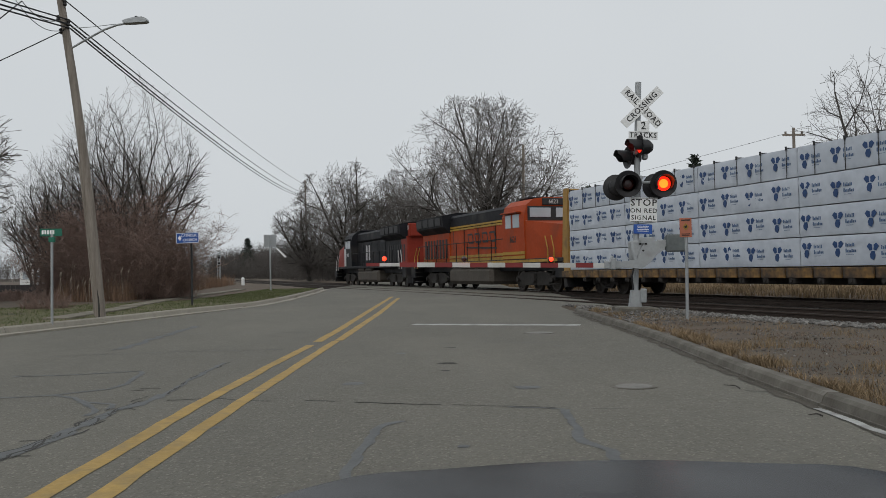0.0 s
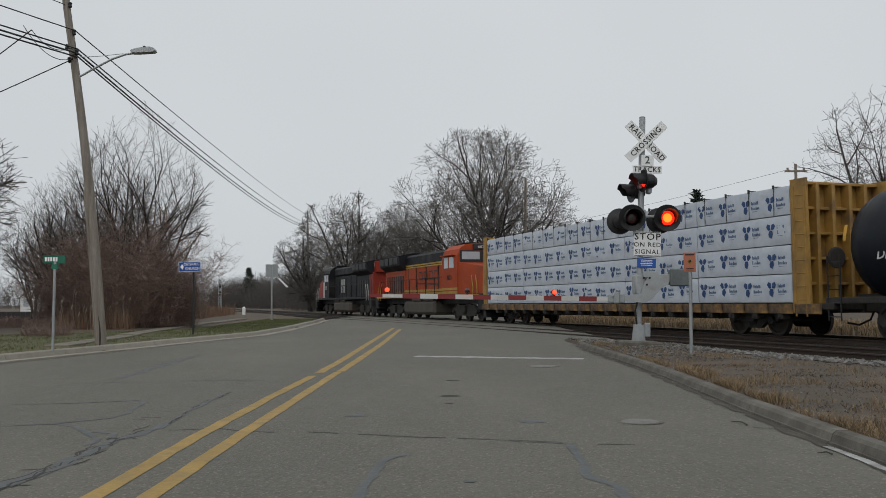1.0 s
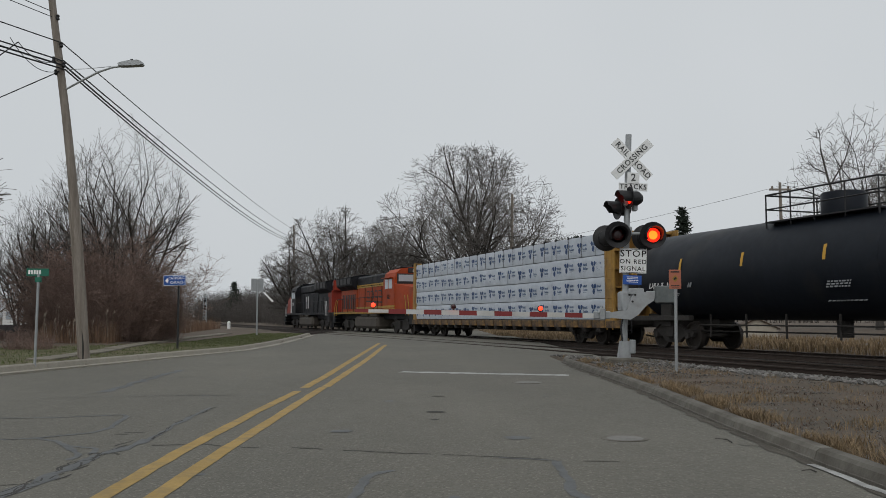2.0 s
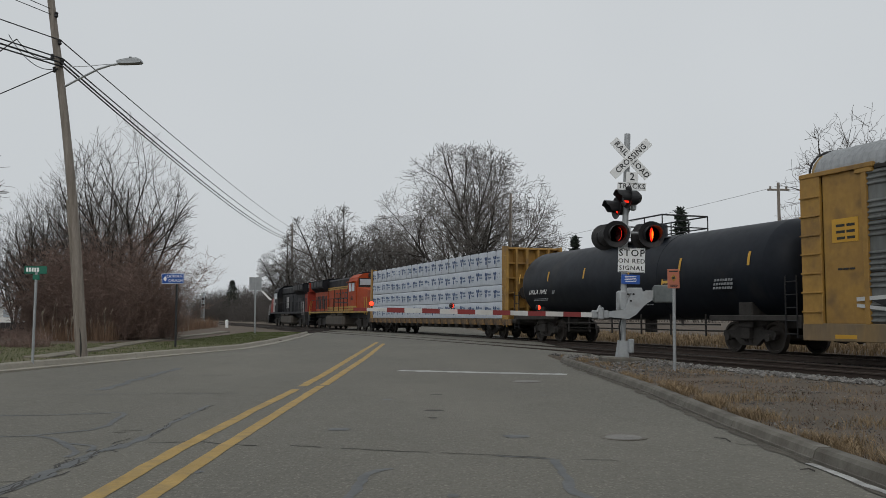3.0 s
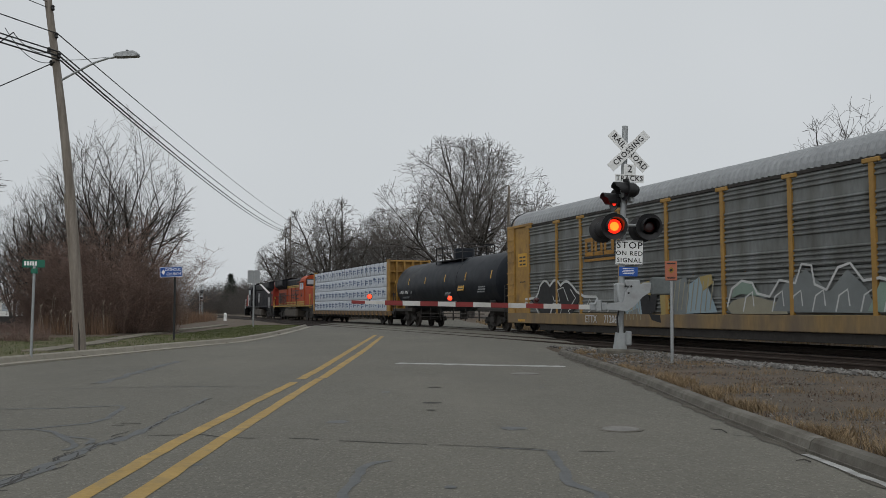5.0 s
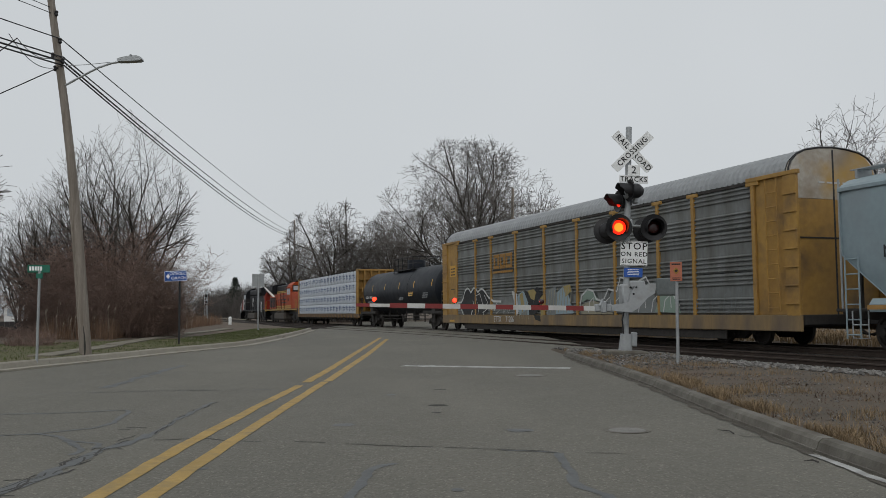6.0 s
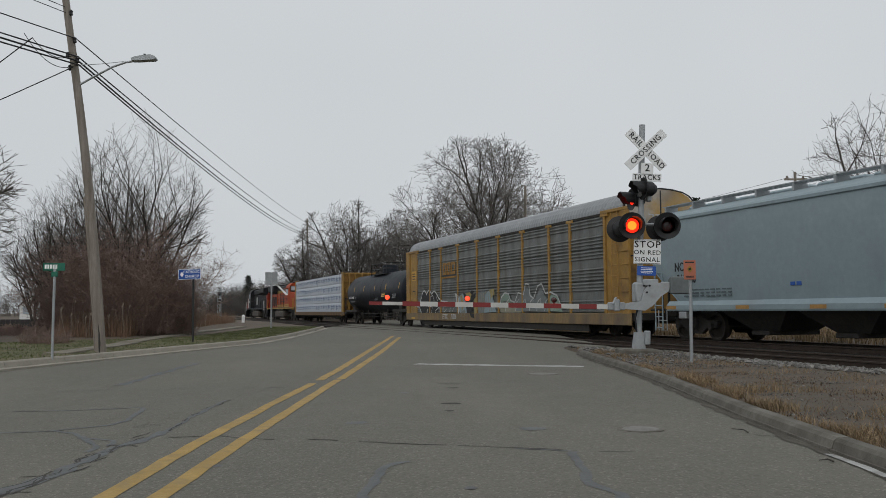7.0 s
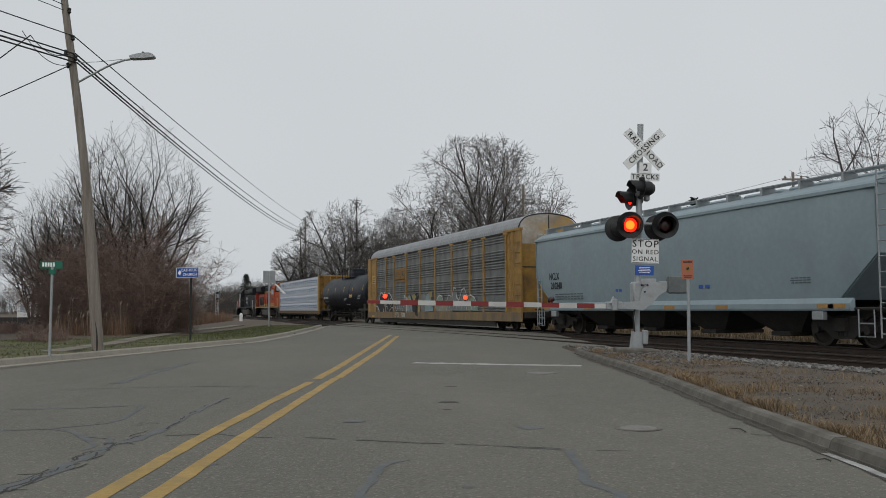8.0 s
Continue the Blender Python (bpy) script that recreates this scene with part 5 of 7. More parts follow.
    if stripe:
        for z0, z1, x, a, b in ((3.32, 3.42, -1.004, -4.6, 4.35), (3.46, 3.56, -1.004, -4.6, 4.35), (1.54, 1.68, -1.0, -9.5, 4.35), (1.74, 1.88, -1.0, -9.5, 4.35), (1.54, 1.68, -1.51, 4.35, 6.9), (1.74, 1.88, -1.51, 4.35, 6.9)):
            s = Solid()
            bx(s, x, x + 0.06, a, b, z0, z1, 0)
            part("stripe", s, LOCO_YELLOW, car, "dull yellow stripe")
        part("sill_stripe", bx(Solid(), -1.512, -1.49, -10.2, 10.2, 1.36, 1.48, 0), LOCO_YELLOW, car)
        # owner's mark as plain dark slanted shapes
        s = Solid()
        for i in range(4):
            a = 2.3 - i * 1.05
            stroke(s, [(K(a), 2.55), (K(a - 0.15), 3.0), (K(a - 0.8), 3.0), (K(a - 0.65), 2.55), (K(a), 2.55)], 0.13, -1.0)
        stroke(s, [(K(-1.9), 2.3), (K(2.4), 2.16)], 0.09, -1.0)
        part("owner_mark", s, MARK_BLACK, car, "black slanted owner's mark as plain shapes")
        s = Solid()
        for z in (2.35, 2.5):
            s.add([(-1.26, K(10.17), z), (0.4, K(10.17), z), (0.5, K(10.17), z + 0.09), (-0.9, K(10.17), z + 0.09)], [(0, 1, 2, 3)])
        part("nose_mark", s, MARK_BLACK, car)
    else:
        s = Solid()
        for y0 in (0.4, 1.2):
            stroke(s, [(K(y0), 2.1), (K(y0), 3.0)], 0.45, -1.0)
        part("owner_mark", s, MARK_WHITE, car, "white owner's mark as plain shapes")
        s = Solid()
        s.box(-1.515, -1.49, min(K(6.2), K(6.8)), max(K(6.2), K(6.8)), 1.55, 3.0)
        part("cab_stripe", s, MARK_WHITE, car)
        q = Solid().box(-1.02, 1.02, min(K(-9.7), K(-8.3)), max(K(-9.7), K(-8.3)), 1.52, 3.45, 0.03)
        q.box(-0.9, 0.9, min(K(-10.0), K(-8.9)), max(K(-10.0), K(-8.9)), 3.4, 4.3, 0.05)
        part("red_rear", q, LOCO_RED, car)
        lettering("rear_number", number, 0.4, MARK_WHITE, car, face(K(-9.4), 4.0, -0.92))
    for a in (-6.9, 6.9):
        truck(car, K(a), (-1.85, 0, 1.85), 0.53)


locomotive("orange_locomotive", "orange diesel locomotive with black roof and yellow stripes", -11.2, -1, ORANGE, LOCO_BLACK, True, ORANGE, ORANGE, "6623")
locomotive("black_locomotive", "black diesel locomotive with a red nose and rear", -33.9, 1, LOCO_BLACK, LOCO_BLACK, False, LOCO_RED, LOCO_BLACK, "2923")


# ---- crossing signal and gate ----
turning = []
RED_TO_LEFT, LEFT_TO_RED = (0.25, 1.35, 2.45, 3.60, 4.65, 5.72, 6.75, 7.85), (0.80, 1.92, 3.00, 4.07, 5.17, 6.25, 7.33)


def turned_lens(parent, at, r, starts_lit, hot=True):
    """A lens disc that turns its glowing face to the road and away again; the back is a dark lens."""
    s = Solid()
    s.slot = 0
    s.spin([(r * 0.98, -0.012), (r, -0.02), (r * 0.62, -0.034)], (0, 0, 0), (0, 1, 0), 24)
    s.slot = 1
    s.spin([(r * 0.62, -0.0345), (r * 0.4, -0.042), (0.001, -0.045)], (0, 0, 0), (0, 1, 0), 24)
    s.slot = 2
    s.spin([(0.001, 0.04), (r * 0.5, 0.034), (r, 0.01), (r, -0.011)], (0, 0, 0), (0, 1, 0), 24)
    ob = part("lens", s, (RED_GLOW, HOT_GLOW if hot else RED_GLOW, DARK_LENS), parent, "red signal lens", Matrix.Translation(at))
    turning.append((ob, Vector(at), starts_lit))
    return ob


def light_head(parent, m, plate_r, starts_lit, lens_r=0.155, hot=True):
    """A signal head: round background, deep can, long visor and turning lens. It faces local -y."""
    s = Solid()
    s.spin([(lens_r + 0.02, 0.0), (plate_r - 0.01, -0.03), (plate_r, -0.035), (plate_r, -0.02), (lens_r + 0.02, 0.015)], (0, 0, 0), (0, 1, 0), 36)
    head = part("light_head", s, BLACK_STEEL, parent, "black round signal head with a visor", m)
    can = Solid()
    can.spin([(lens_r + 0.022, -0.01), (lens_r + 0.025, 0.18), (0.09, 0.26), (0.001, 0.262), (0.001, 0.25), (0.08, 0.25), (lens_r + 0.012, 0.17), (lens_r + 0.012, -0.01)], (0, 0, 0), (0, 1, 0), 28)
    part("can", can, BLACK_STEEL, head)
    v = Solid()
    n = 18
    vs = []
    for rr in (lens_r + 0.03, lens_r + 0.018):
        for i in range(n + 1):
            a = radians(-35 + 250 * i / n)
            long = -0.30 if 20 < math.degrees(a) < 160 else -0.30 + 0.2 * min(1, abs(math.degrees(a) - 90) / 125 - 0.35)
            vs += [(rr * math.cos(a), 0.0, rr * math.sin(a)), (rr * math.cos(a), long, rr * math.sin(a))]
    w = 2 * (n + 1)
    fs = [(2 * i, 2 * i + 1, 2 * i + 3, 2 * i + 2) for i in range(n)] + [(w + 2 * i, w + 2 * i + 2, w + 2 * i + 3, w + 2 * i + 1) for i in range(n)]
    fs += [(2 * i + 1, w + 2 * i + 1, w + 2 * i + 3, 2 * i + 3) for i in range(n)]
    v.add(vs, fs)
    part("visor", v, BLACK_STEEL, head)
    turned_lens(head, (0, 0.01, 0), lens_r, starts_lit, hot)
    return head


SIGN_FACE = Matrix.Rotation(radians(90), 4, "X")


def crossing_signal():
    Mx, My = 4.11, 19.0
    sig = thing("crossing_signal", "silver railroad crossing signal mast with flashing red lights", "crossing signal", Matrix.Translation((Mx, My, 0.20)) @ Matrix.Rotation(radians(2.2), 4, "Y"))
    f = Solid()
    f.box(-0.42, 0.42, -0.42, 0.42, -0.35, 0.05, 0.03)
    part("foundation", f, CONCRETE, sig, "weathered concrete foundation")
    b = Solid()
    b.prism([(-0.125, 0.05), (0.125, 0.05), (0.085, 0.40), (-0.085, 0.40)], 1, -0.12, 0.12)
    part("base_casting", b, ALUMINIUM, sig)
    part("mast", Solid().rod((0, 0, 0.05), (0, 0, 4.88), 0.065, n=20), ALUMINIUM, sig, "silver painted steel mast", smooth=True)
    part("junction_box", Solid().box(0.09, 0.21, -0.20, -0.06, 0.14, 0.44, 0.02), GALVANISED, sig)
    part("conduit", Solid().tube([(-0.05, -0.08, 0.3), (-0.1, -0.1, 0.7), (-0.02, -0.1, 1.1)], 0.018, 6), CABLE, sig)
    # crossbuck
    cb = part("crossbuck", Solid().box(-0.12, 0.12, -0.02, 0.02, -0.12, 0.12, 0.005), ALUMINIUM, sig, "white crossbuck sign", pose(0.06, -0.09, 4.32))
    for words, ang, dy in (("RAILROAD", 45, -0.020), ("CROSSING", -45, -0.036)):
        m = Matrix.Translation((0, dy, 0)) @ Matrix.Rotation(radians(ang), 4, "Y")
        bl = part("blade", Solid().box(-0.55, 0.55, -0.008, 0.006, -0.104, 0.104, 0.003), SIGN_WHITE, cb, "white reflective crossbuck blade", m)
        if words == "CROSSING":
            lettering("word", words, 0.172, SIGN_BLACK, bl, Matrix.Translation((0, -0.010, 0)) @ SIGN_FACE, 0.002, 0.95, 1.12)
        else:
            for half, x in (("RAIL", -0.30), ("ROAD", 0.30)):
                lettering("word", half, 0.172, SIGN_BLACK, bl, Matrix.Translation((x, -0.010, 0)) @ SIGN_FACE, 0.002, 0.95, 1.12)
    p = part("track_count_plate", Solid().box(-0.13, 0.13, -0.006, 0.006, -0.13, 0.11, 0.003), SIGN_WHITE, sig, "white plate with a number", pose(0.10, -0.11, 3.92))
    lettering("word", "2", 0.22, SIGN_BLACK, p, Matrix.Translation((0, -0.008, 0)) @ SIGN_FACE, 0.002)
    p = part("track_plate", Solid().box(-0.31, 0.31, -0.006, 0.006, -0.085, 0.085, 0.003), SIGN_WHITE, sig, "white plate with words", pose(0.10, -0.09, 3.72))
    lettering("word", "TRACKS", 0.155, SIGN_BLACK, p, Matrix.Translation((0, -0.008, 0)) @ SIGN_FACE, 0.002, 0.95, 1.1)
    # lights towards the road
    xa = Solid().rod((-0.42, 0.0, 2.72), (0.50, 0.0, 2.72), 0.03, n=10).rod((-0.42, 0.0, 2.58), (-0.3, 0.0, 2.72), 0.02, n=8)
    xa.box(-0.10, 0.10, -0.10, 0.10, 2.64, 2.86, 0.02)
    part("light_arm", xa, ALUMINIUM, sig)
    light_head(sig, pose(-0.23, -0.20, 2.66), 0.285, False)
    light_head(sig, pose(0.52, -0.20, 2.68), 0.285, True)
    # lights towards the other side of the crossing
    light_head(sig, pose(-0.40, 0.22, 2.62, 0, 0, 180), 0.285, True)
    light_head(sig, pose(0.46, 0.22, 2.66, 0, 0, 180), 0.285, False)
    # upper pair, turned to the side street
    ua = Solid().box(-0.09, 0.12, -0.1, 0.1, 3.30, 3.62, 0.02).rod((-0.1, 0.0, 3.5), (0.25, -0.1, 3.5), 0.025, n=8).box(0.10, 0.2, -0.16, 0.02, 3.20, 3.64, 0.02)
    part("upper_bracket", ua, ALUMINIUM, sig)
    light_head(sig, pose(0.02, -0.20, 3.46, 0, 0, -78), 0.24, True, 0.125, False)
    light_head(sig, pose(-0.16, 0.10, 3.26, 0, 0, -78), 0.24, False, 0.125, False)
    # signs
    p = part("stop_sign_plate", Solid().box(-0.29, 0.29, -0.006, 0.006, -0.265, 0.265, 0.004), SIGN_WHITE, sig, "white plate with black words", pose(0.13, -0.10, 2.12))
    for words, z, size, wide in (("STOP", 0.15, 0.205, 1.05), ("ON RED", -0.02, 0.135, 1.05), ("SIGNAL", -0.17, 0.135, 1.05)):
        lettering("word", words, size, SIGN_BLACK, p, Matrix.Translation((0, -0.008, z)) @ SIGN_FACE, 0.002, wide, 1.15)
    rim = Solid()
    for z in (-0.255, 0.245):
        rim.box(-0.275, 0.275, -0.009, -0.006, z, z + 0.01)
    part("plate_rim", rim, SIGN_BLACK, p)
    p = part("notice_plate", Solid().box(-0.20, 0.20, -0.006, 0.006, -0.10, 0.10, 0.004), SIGN_BLUE, sig, "blue notice plate", pose(0.12, -0.10, 1.71))
    s = Solid()
    rnd = random.Random(4)
    for i in range(4):
        w = rnd.uniform(0.11, 0.16)
        s.box(-w, w, -0.009, -0.006, 0.055 - i * 0.035, 0.068 - i * 0.035)
    part("writing_bars", s, SIGN_WHITE, p)
    return sig


crossing_signal()


def crossing_gate():
    gate = thing("crossing_gate", "lowered red and white crossing gate arm", "crossing gate", Matrix.Translation((4.12, 18.9, 0)))
    hs = Solid()
    hs.prism([(-0.40, 1.10), (0.06, 1.06), (0.22, 1.16), (0.40, 1.36), (0.56, 1.46), (0.56, 1.58), (0.36, 1.64), (0.16, 1.62), (0.05, 1.48), (-0.02, 1.26), (-0.40, 1.21)], 1, -0.32, -0.24)
    part("arm_casting", hs, ALUMINIUM, gate, "grey painted gate arm casting")
    mb = Solid().box(-0.12, 0.13, -0.22, 0.16, 1.22, 1.66, 0.04).box(0.04, 0.36, -0.28, -0.2, 1.58, 1.72, 0.02)
    part("mechanism_box", mb, ALUMINIUM, gate, "grey gate mechanism housing", smooth=True)
    for z, x in ((1.58, 0.16), (1.44, 0.10), (1.58, 0.04)):
        part("bolt", Solid().rod((x, -0.34, z), (x, -0.30, z), 0.022, n=8), BLACK_STEEL, gate)
    cw = Solid()
    for i in range(4):
        cw.box(0.58 + i * 0.012, 1.02, -0.36 + i * 0.09, -0.29 + i * 0.09, 1.40 + 0.01 * i, 1.77 - 0.012 * i, 0.025)
    part("counterweight", cw, WEIGHT_GREY, gate, "grey steel counterweight plates")
    part("counterweight_arm", Solid().box(0.40, 0.66, -0.31, -0.24, 1.50, 1.66, 0.02), ALUMINIUM, gate)
    jn = Solid().box(-0.72, -0.36, -0.33, -0.22, 1.07, 1.24, 0.02).rod((-0.62, -0.36, 1.2), (-0.55, -0.36, 1.34), 0.03, n=8).box(-0.6, -0.48, -0.4, -0.3, 1.05, 1.30, 0.02)
    part("arm_joint", jn, GALVANISED, gate)
    x0, x1 = -5.72, -0.70
    z_at = lambda x: 1.145 + (x1 - x) / (x1 - x0) * 0.115
    arm = part("arm", Solid(), GATE_WHITE, gate, "long red and white striped arm")
    s = Solid()
    s.add([], [])
    edges, x, red = [], x0, True
    lengths = [0.28, 0.42] + [0.37] * 20
    for L in lengths:
        if x >= x1:
            break
        e = min(x1, x + L)
        thin = 0.035 if x < x0 + 0.68 else 0.05
        k = Solid()
        a, b = x + 0.001, e - 0.001
        za, zb = z_at(a), z_at(b)
        vs = [(p, q, z) for p, z0 in ((a, za), (b, zb)) for q in (-0.30, -0.26) for z in (z0 - thin, z0 + thin)]
        k.add(vs, [(0, 1, 3, 2), (4, 6, 7, 5), (0, 4, 5, 1), (2, 3, 7, 6), (1, 5, 7, 3), (0, 2, 6, 4)])
        part("stripe", k, GATE_RED if red else GATE_WHITE, arm)
        x, red = e, not red
    rod_ = Solid().tube([(x1 + 0.1, -0.28, 1.10), (-2.5, -0.28, 1.145), (-4.9, -0.28, 1.20)], 0.009, 5)
    part("stay_cable", rod_, GALVANISED, gate)
    for i, (x, lit) in enumerate(((-5.34, None), (-3.66, False), (-1.84, True))):
        hd = part("arm_lamp", Solid().spin([(0.05, -0.02), (0.06, 0.0), (0.06, 0.06), (0.03, 0.09)], (0, 0, 0), (0, 1, 0), 14).box(-0.015, 0.015, 0.0, 0.04, -0.11, -0.05), BLACK_STEEL, gate, "small red gate lamp", pose(x, -0.29, z_at(x) + 0.125))
        if lit is None:
            part("lens", Solid().spin([(0.047, 0.0), (0.042, -0.018), (0.018, -0.03)], (0, -0.02, 0), (0, 1, 0), 16), GATE_GLOW, hd, "lit red lens")
        else:
            s = Solid()
            s.slot = 0
            s.spin([(0.047, -0.004), (0.042, -0.018), (0.018, -0.03)], (0, 0, 0), (0, 1, 0), 16)
            s.slot = 1
            s.spin([(0.018, 0.03), (0.042, 0.018), (0.047, -0.003)], (0, 0, 0), (0, 1, 0), 16)
            ob = part("lens", s, (GATE_GLOW, DARK_LENS), hd, "red gate lamp lens", Matrix.Translation((0, -0.075, 0)))
            turning.append((ob, Vector((0, -0.075, 0)), lit))


crossing_gate()


def post_sign():
    t = thing("post_sign", "small orange warning sign on a galvanised post", "sign", Matrix.Translation((4.68, 17.0, 0.05)))
    part("post", Solid().rod((0, 0, -0.3), (0.02, 0, 1.62), 0.032, n=12), GALVANISED, t)
    p = part("plate", Solid().box(-0.115, 0.115, -0.05, -0.035, 1.60, 1.97, 0.004), SIGN_ORANGE, t, "faded orange plate")
    part("diamond", Solid().prism([(0, 1.73), (0.06, 1.80), (0, 1.87), (-0.06, 1.80)], 1, -0.056, -0.05), LOCO_YELLOW, p)
    part("symbol", Solid().prism([(-0.02, 1.77), (0.03, 1.79), (0.02, 1.83), (-0.03, 1.81)], 1, -0.060, -0.056), SIGN_BLACK, p)
    part("writing_bars", Solid().box(-0.085, 0.085, -0.054, -0.05, 1.915, 1.94).box(-0.08, 0.08, -0.054, -0.05, 1.655, 1.67).box(-0.07, 0.07, -0.054, -0.05, 1.63, 1.64), SIGN_BLACK, p)


post_sign()


def church_sign():
    t = thing("church_sign", "blue church direction sign on a dark post", "sign", Matrix.Translation((-8.3, 29.2, 0.1)))
    part("post", Solid().box(-0.03, 0.03, -0.03, 0.03, -0.3, 2.2, 0.005), BLACK_STEEL, t)
    p = part("plate", Solid().box(-0.36, 0.36, -0.01, 0.005, -0.17, 0.17, 0.004), SIGN_BLUE, t, "blue plate with white words", pose(-0.12, -0.04, 2.24, 0, -2, 6))
    rim = Solid()
    for z in (-0.165, 0.153):
        rim.box(-0.35, 0.35, -0.013, -0.01, z, z + 0.012)
    for x in (-0.355, 0.343):
        rim.box(x, x + 0.012, -0.013, -0.01, -0.16, 0.16)
    part("rim", rim, SIGN_WHITE, p)
    lettering("word", "CATHOLIC", 0.13, SIGN_WHITE, p, Matrix.Translation((0.06, -0.012, 0.075)) @ SIGN_FACE, 0.002, 0.8)
    lettering("word", "CHURCH", 0.13, SIGN_WHITE, p, Matrix.Translation((0.08, -0.012, -0.07)) @ SIGN_FACE, 0.002, 0.85)
    part("arrow", Solid().prism([(-0.31, 0.0), (-0.24, 0.09), (-0.19, 0.0), (-0.24, -0.09)], 1, -0.013, -0.01), SIGN_WHITE, p)


church_sign()


def street_sign():
    t = thing("street_name_sign", "green street name blade on a galvanised post", "sign", Matrix.Translation((-8.67, 19.6, 0.1)))
    part("post", Solid().rod((0, 0, -0.3), (0.02, 0, 1.98), 0.03, n=10), GALVANISED, t)
    part("bracket", Solid().box(-0.05, 0.09, -0.03, 0.03, 1.8, 1.92, 0.01), SIGN_GREEN, t)
    p = part("plate", Solid().box(-0.23, 0.23, -0.008, 0.008, -0.085, 0.085, 0.004), SIGN_GREEN, t, "green reflective blade", pose(0.0, -0.0, 2.02, 0, 0, 12))
    s = Solid()
    for i in range(5):
        s.box(-0.19 + i * 0.055, -0.15 + i * 0.055, -0.011, -0.008, -0.04, 0.05)
    part("name_bars", s, SIGN_WHITE, p)


street_sign()


# ---- utility pole, street lamp and wires ----
def utility_pole(x, y, h, lean=(0, 0), name="utility_pole", r=0.15, bow=0.0):
    t = thing(name, "weathered leaning wooden utility pole", "utility pole", Matrix.Translation((x, y, 0.0)))
    s = Solid()
    n = 10
    s.tube([(lean[0] * i / n + bow * math.sin(math.pi * min(1.0, i / n * 1.15)), lean[1] * i / n, -0.4 + (h + 0.4) * i / n) for i in range(n + 1)], [r * (1.08 - 0.42 * i / n) for i in range(n + 1)], 14)
    part("shaft", s, POLE_WOOD, t, "grey weathered timber shaft", smooth=True)
    return t


near_pole = utility_pole(-8.56, 22.2, 10.6, (-1.30, 0.0), r=0.122, bow=0.12)
LEAN = lambda z: -8.56 - 1.30 * (z + 0.4) / 11 + 0.12 * math.sin(math.pi * min(1.0, (z + 0.4) / 11 * 1.15))
for z, dx in ((8.04, 0.12), (7.66, -0.12), (7.52, 0.12), (7.33, -0.10), (8.75, 0.12)):
    part("insulator", Solid().spin([(0.02, -0.08), (0.05, -0.05), (0.035, 0), (0.05, 0.04), (0.02, 0.07)], (0, 0, 0), (0, 0, 1), 10).rod((-dx, 0, 0), (0, 0, 0), 0.015, n=6), CABLE, near_pole, m=pose(LEAN(z) + 8.56 + dx, -0.05, z))
part("conduit", Solid().tube([(LEAN(z) + 8.56 - 0.115, -0.05, z) for z in (0.15, 1.0, 2.0, 3.0, 4.0)], 0.032, 8), POLE_WOOD, near_pole, "grey moulding over a ground wire", smooth=True)
part("split", Solid().tube([(LEAN(z) + 8.56 + 0.03 * math.sin(z * 3), -0.118, z) for z in (0.1, 0.35, 0.6, 0.9)], [0.02, 0.03, 0.018, 0.004], 6), CRACK, near_pole, "dark rotted split in the foot")


def street_lamp():
    t = thing("street_lamp", "grey cobra-head street lamp on a curved arm", "street lamp", Matrix.Translation((LEAN(6.88) + 0.13, 22.1, 6.88)))
    part("arm", Solid().tube([(0, 0, 0), (0.35, 0, 0.20), (0.8, 0, 0.44), (1.15, 0, 0.56), (1.45, 0, 0.60)], 0.028, 8), GALVANISED, t)
    part("brace", Solid().tube([(0.0, 0, 0.5), (0.5, 0, 0.52), (1.1, 0, 0.58)], 0.009, 5), GALVANISED, t)
    h = Solid()
    prof = [(-0.02, 0.04), (0.06, 0.07), (0.25, 0.10), (0.48, 0.105), (0.58, 0.06), (0.60, 0.0), (0.55, -0.03), (0.20, -0.03), (0.0, -0.02)]
    h.prism([(a, b) for a, b in prof], 1, -0.11, 0.11)
    part("head", h, GALVANISED, t, "grey lamp head", pose(1.32, 0, 0.60, 0, -3, 0))
    part("photocell", Solid().rod((1.62, 0, 0.70), (1.62, 0, 0.77), 0.035, n=8), CABLE, t)


street_lamp()


def wire(name, a, b, sag, r=0.014, label="black overhead cable strung between wooden poles"):
    a, b = Vector(a), Vector(b)
    n = 24
    pts = []
    for i in range(n + 1):
        t = i / n
        p = a.lerp(b, t)
        p.z -= 4 * sag * t * (1 - t)
        pts.append(p)
    plain(name, Solid().tube(pts, r, 5), CABLE, label, "cable")


far_pole = utility_pole(-19.3, 125, 14.2, (-0.2, 0), r=0.17)
far_pole["label"] = "far wooden utility pole among the trees"
side_pole = utility_pole(-20.8, -6.5, 10.2, (0, 0), r=0.16)
side_pole["label"] = "weathered wooden utility pole by the side street"
for z, zf, zs, sag, r in ((8.10, 13.5, 8.6, 0.4, 0.016), (7.62, 12.3, 8.1, 0.62, 0.020), (7.50, 12.0, 7.95, 0.85, 0.026), (7.40, 11.75, 7.8, 0.9, 0.022)):
    wire("overhead_cable", (LEAN(z) + 0.13, 22.15, z), (-19.4, 125, zf), sag, r)
    wire("overhead_cable", (LEAN(z) + 0.1, 22.15, z), (-20.8, -6.5, zs), 0.35, r * 0.9)
wire("overhead_cable", (LEAN(8.9), 22.15, 8.9), (-20.8, -6.5, 9.7), 0.2, 0.010)
wire("overhead_cable", (LEAN(8.75), 22.15, 8.75), (-20.8, -6.5, 9.4), 0.25, 0.010)
wire("service_drop", (LEAN(7.33), 22.1, 7.33), (-17.2, 21.9, 3.95), 0.08, 0.014)
wire("service_drop", (-9.7, 20.5, 7.59), (-16.5, 19.5, 1.9), 0.08, 0.014)
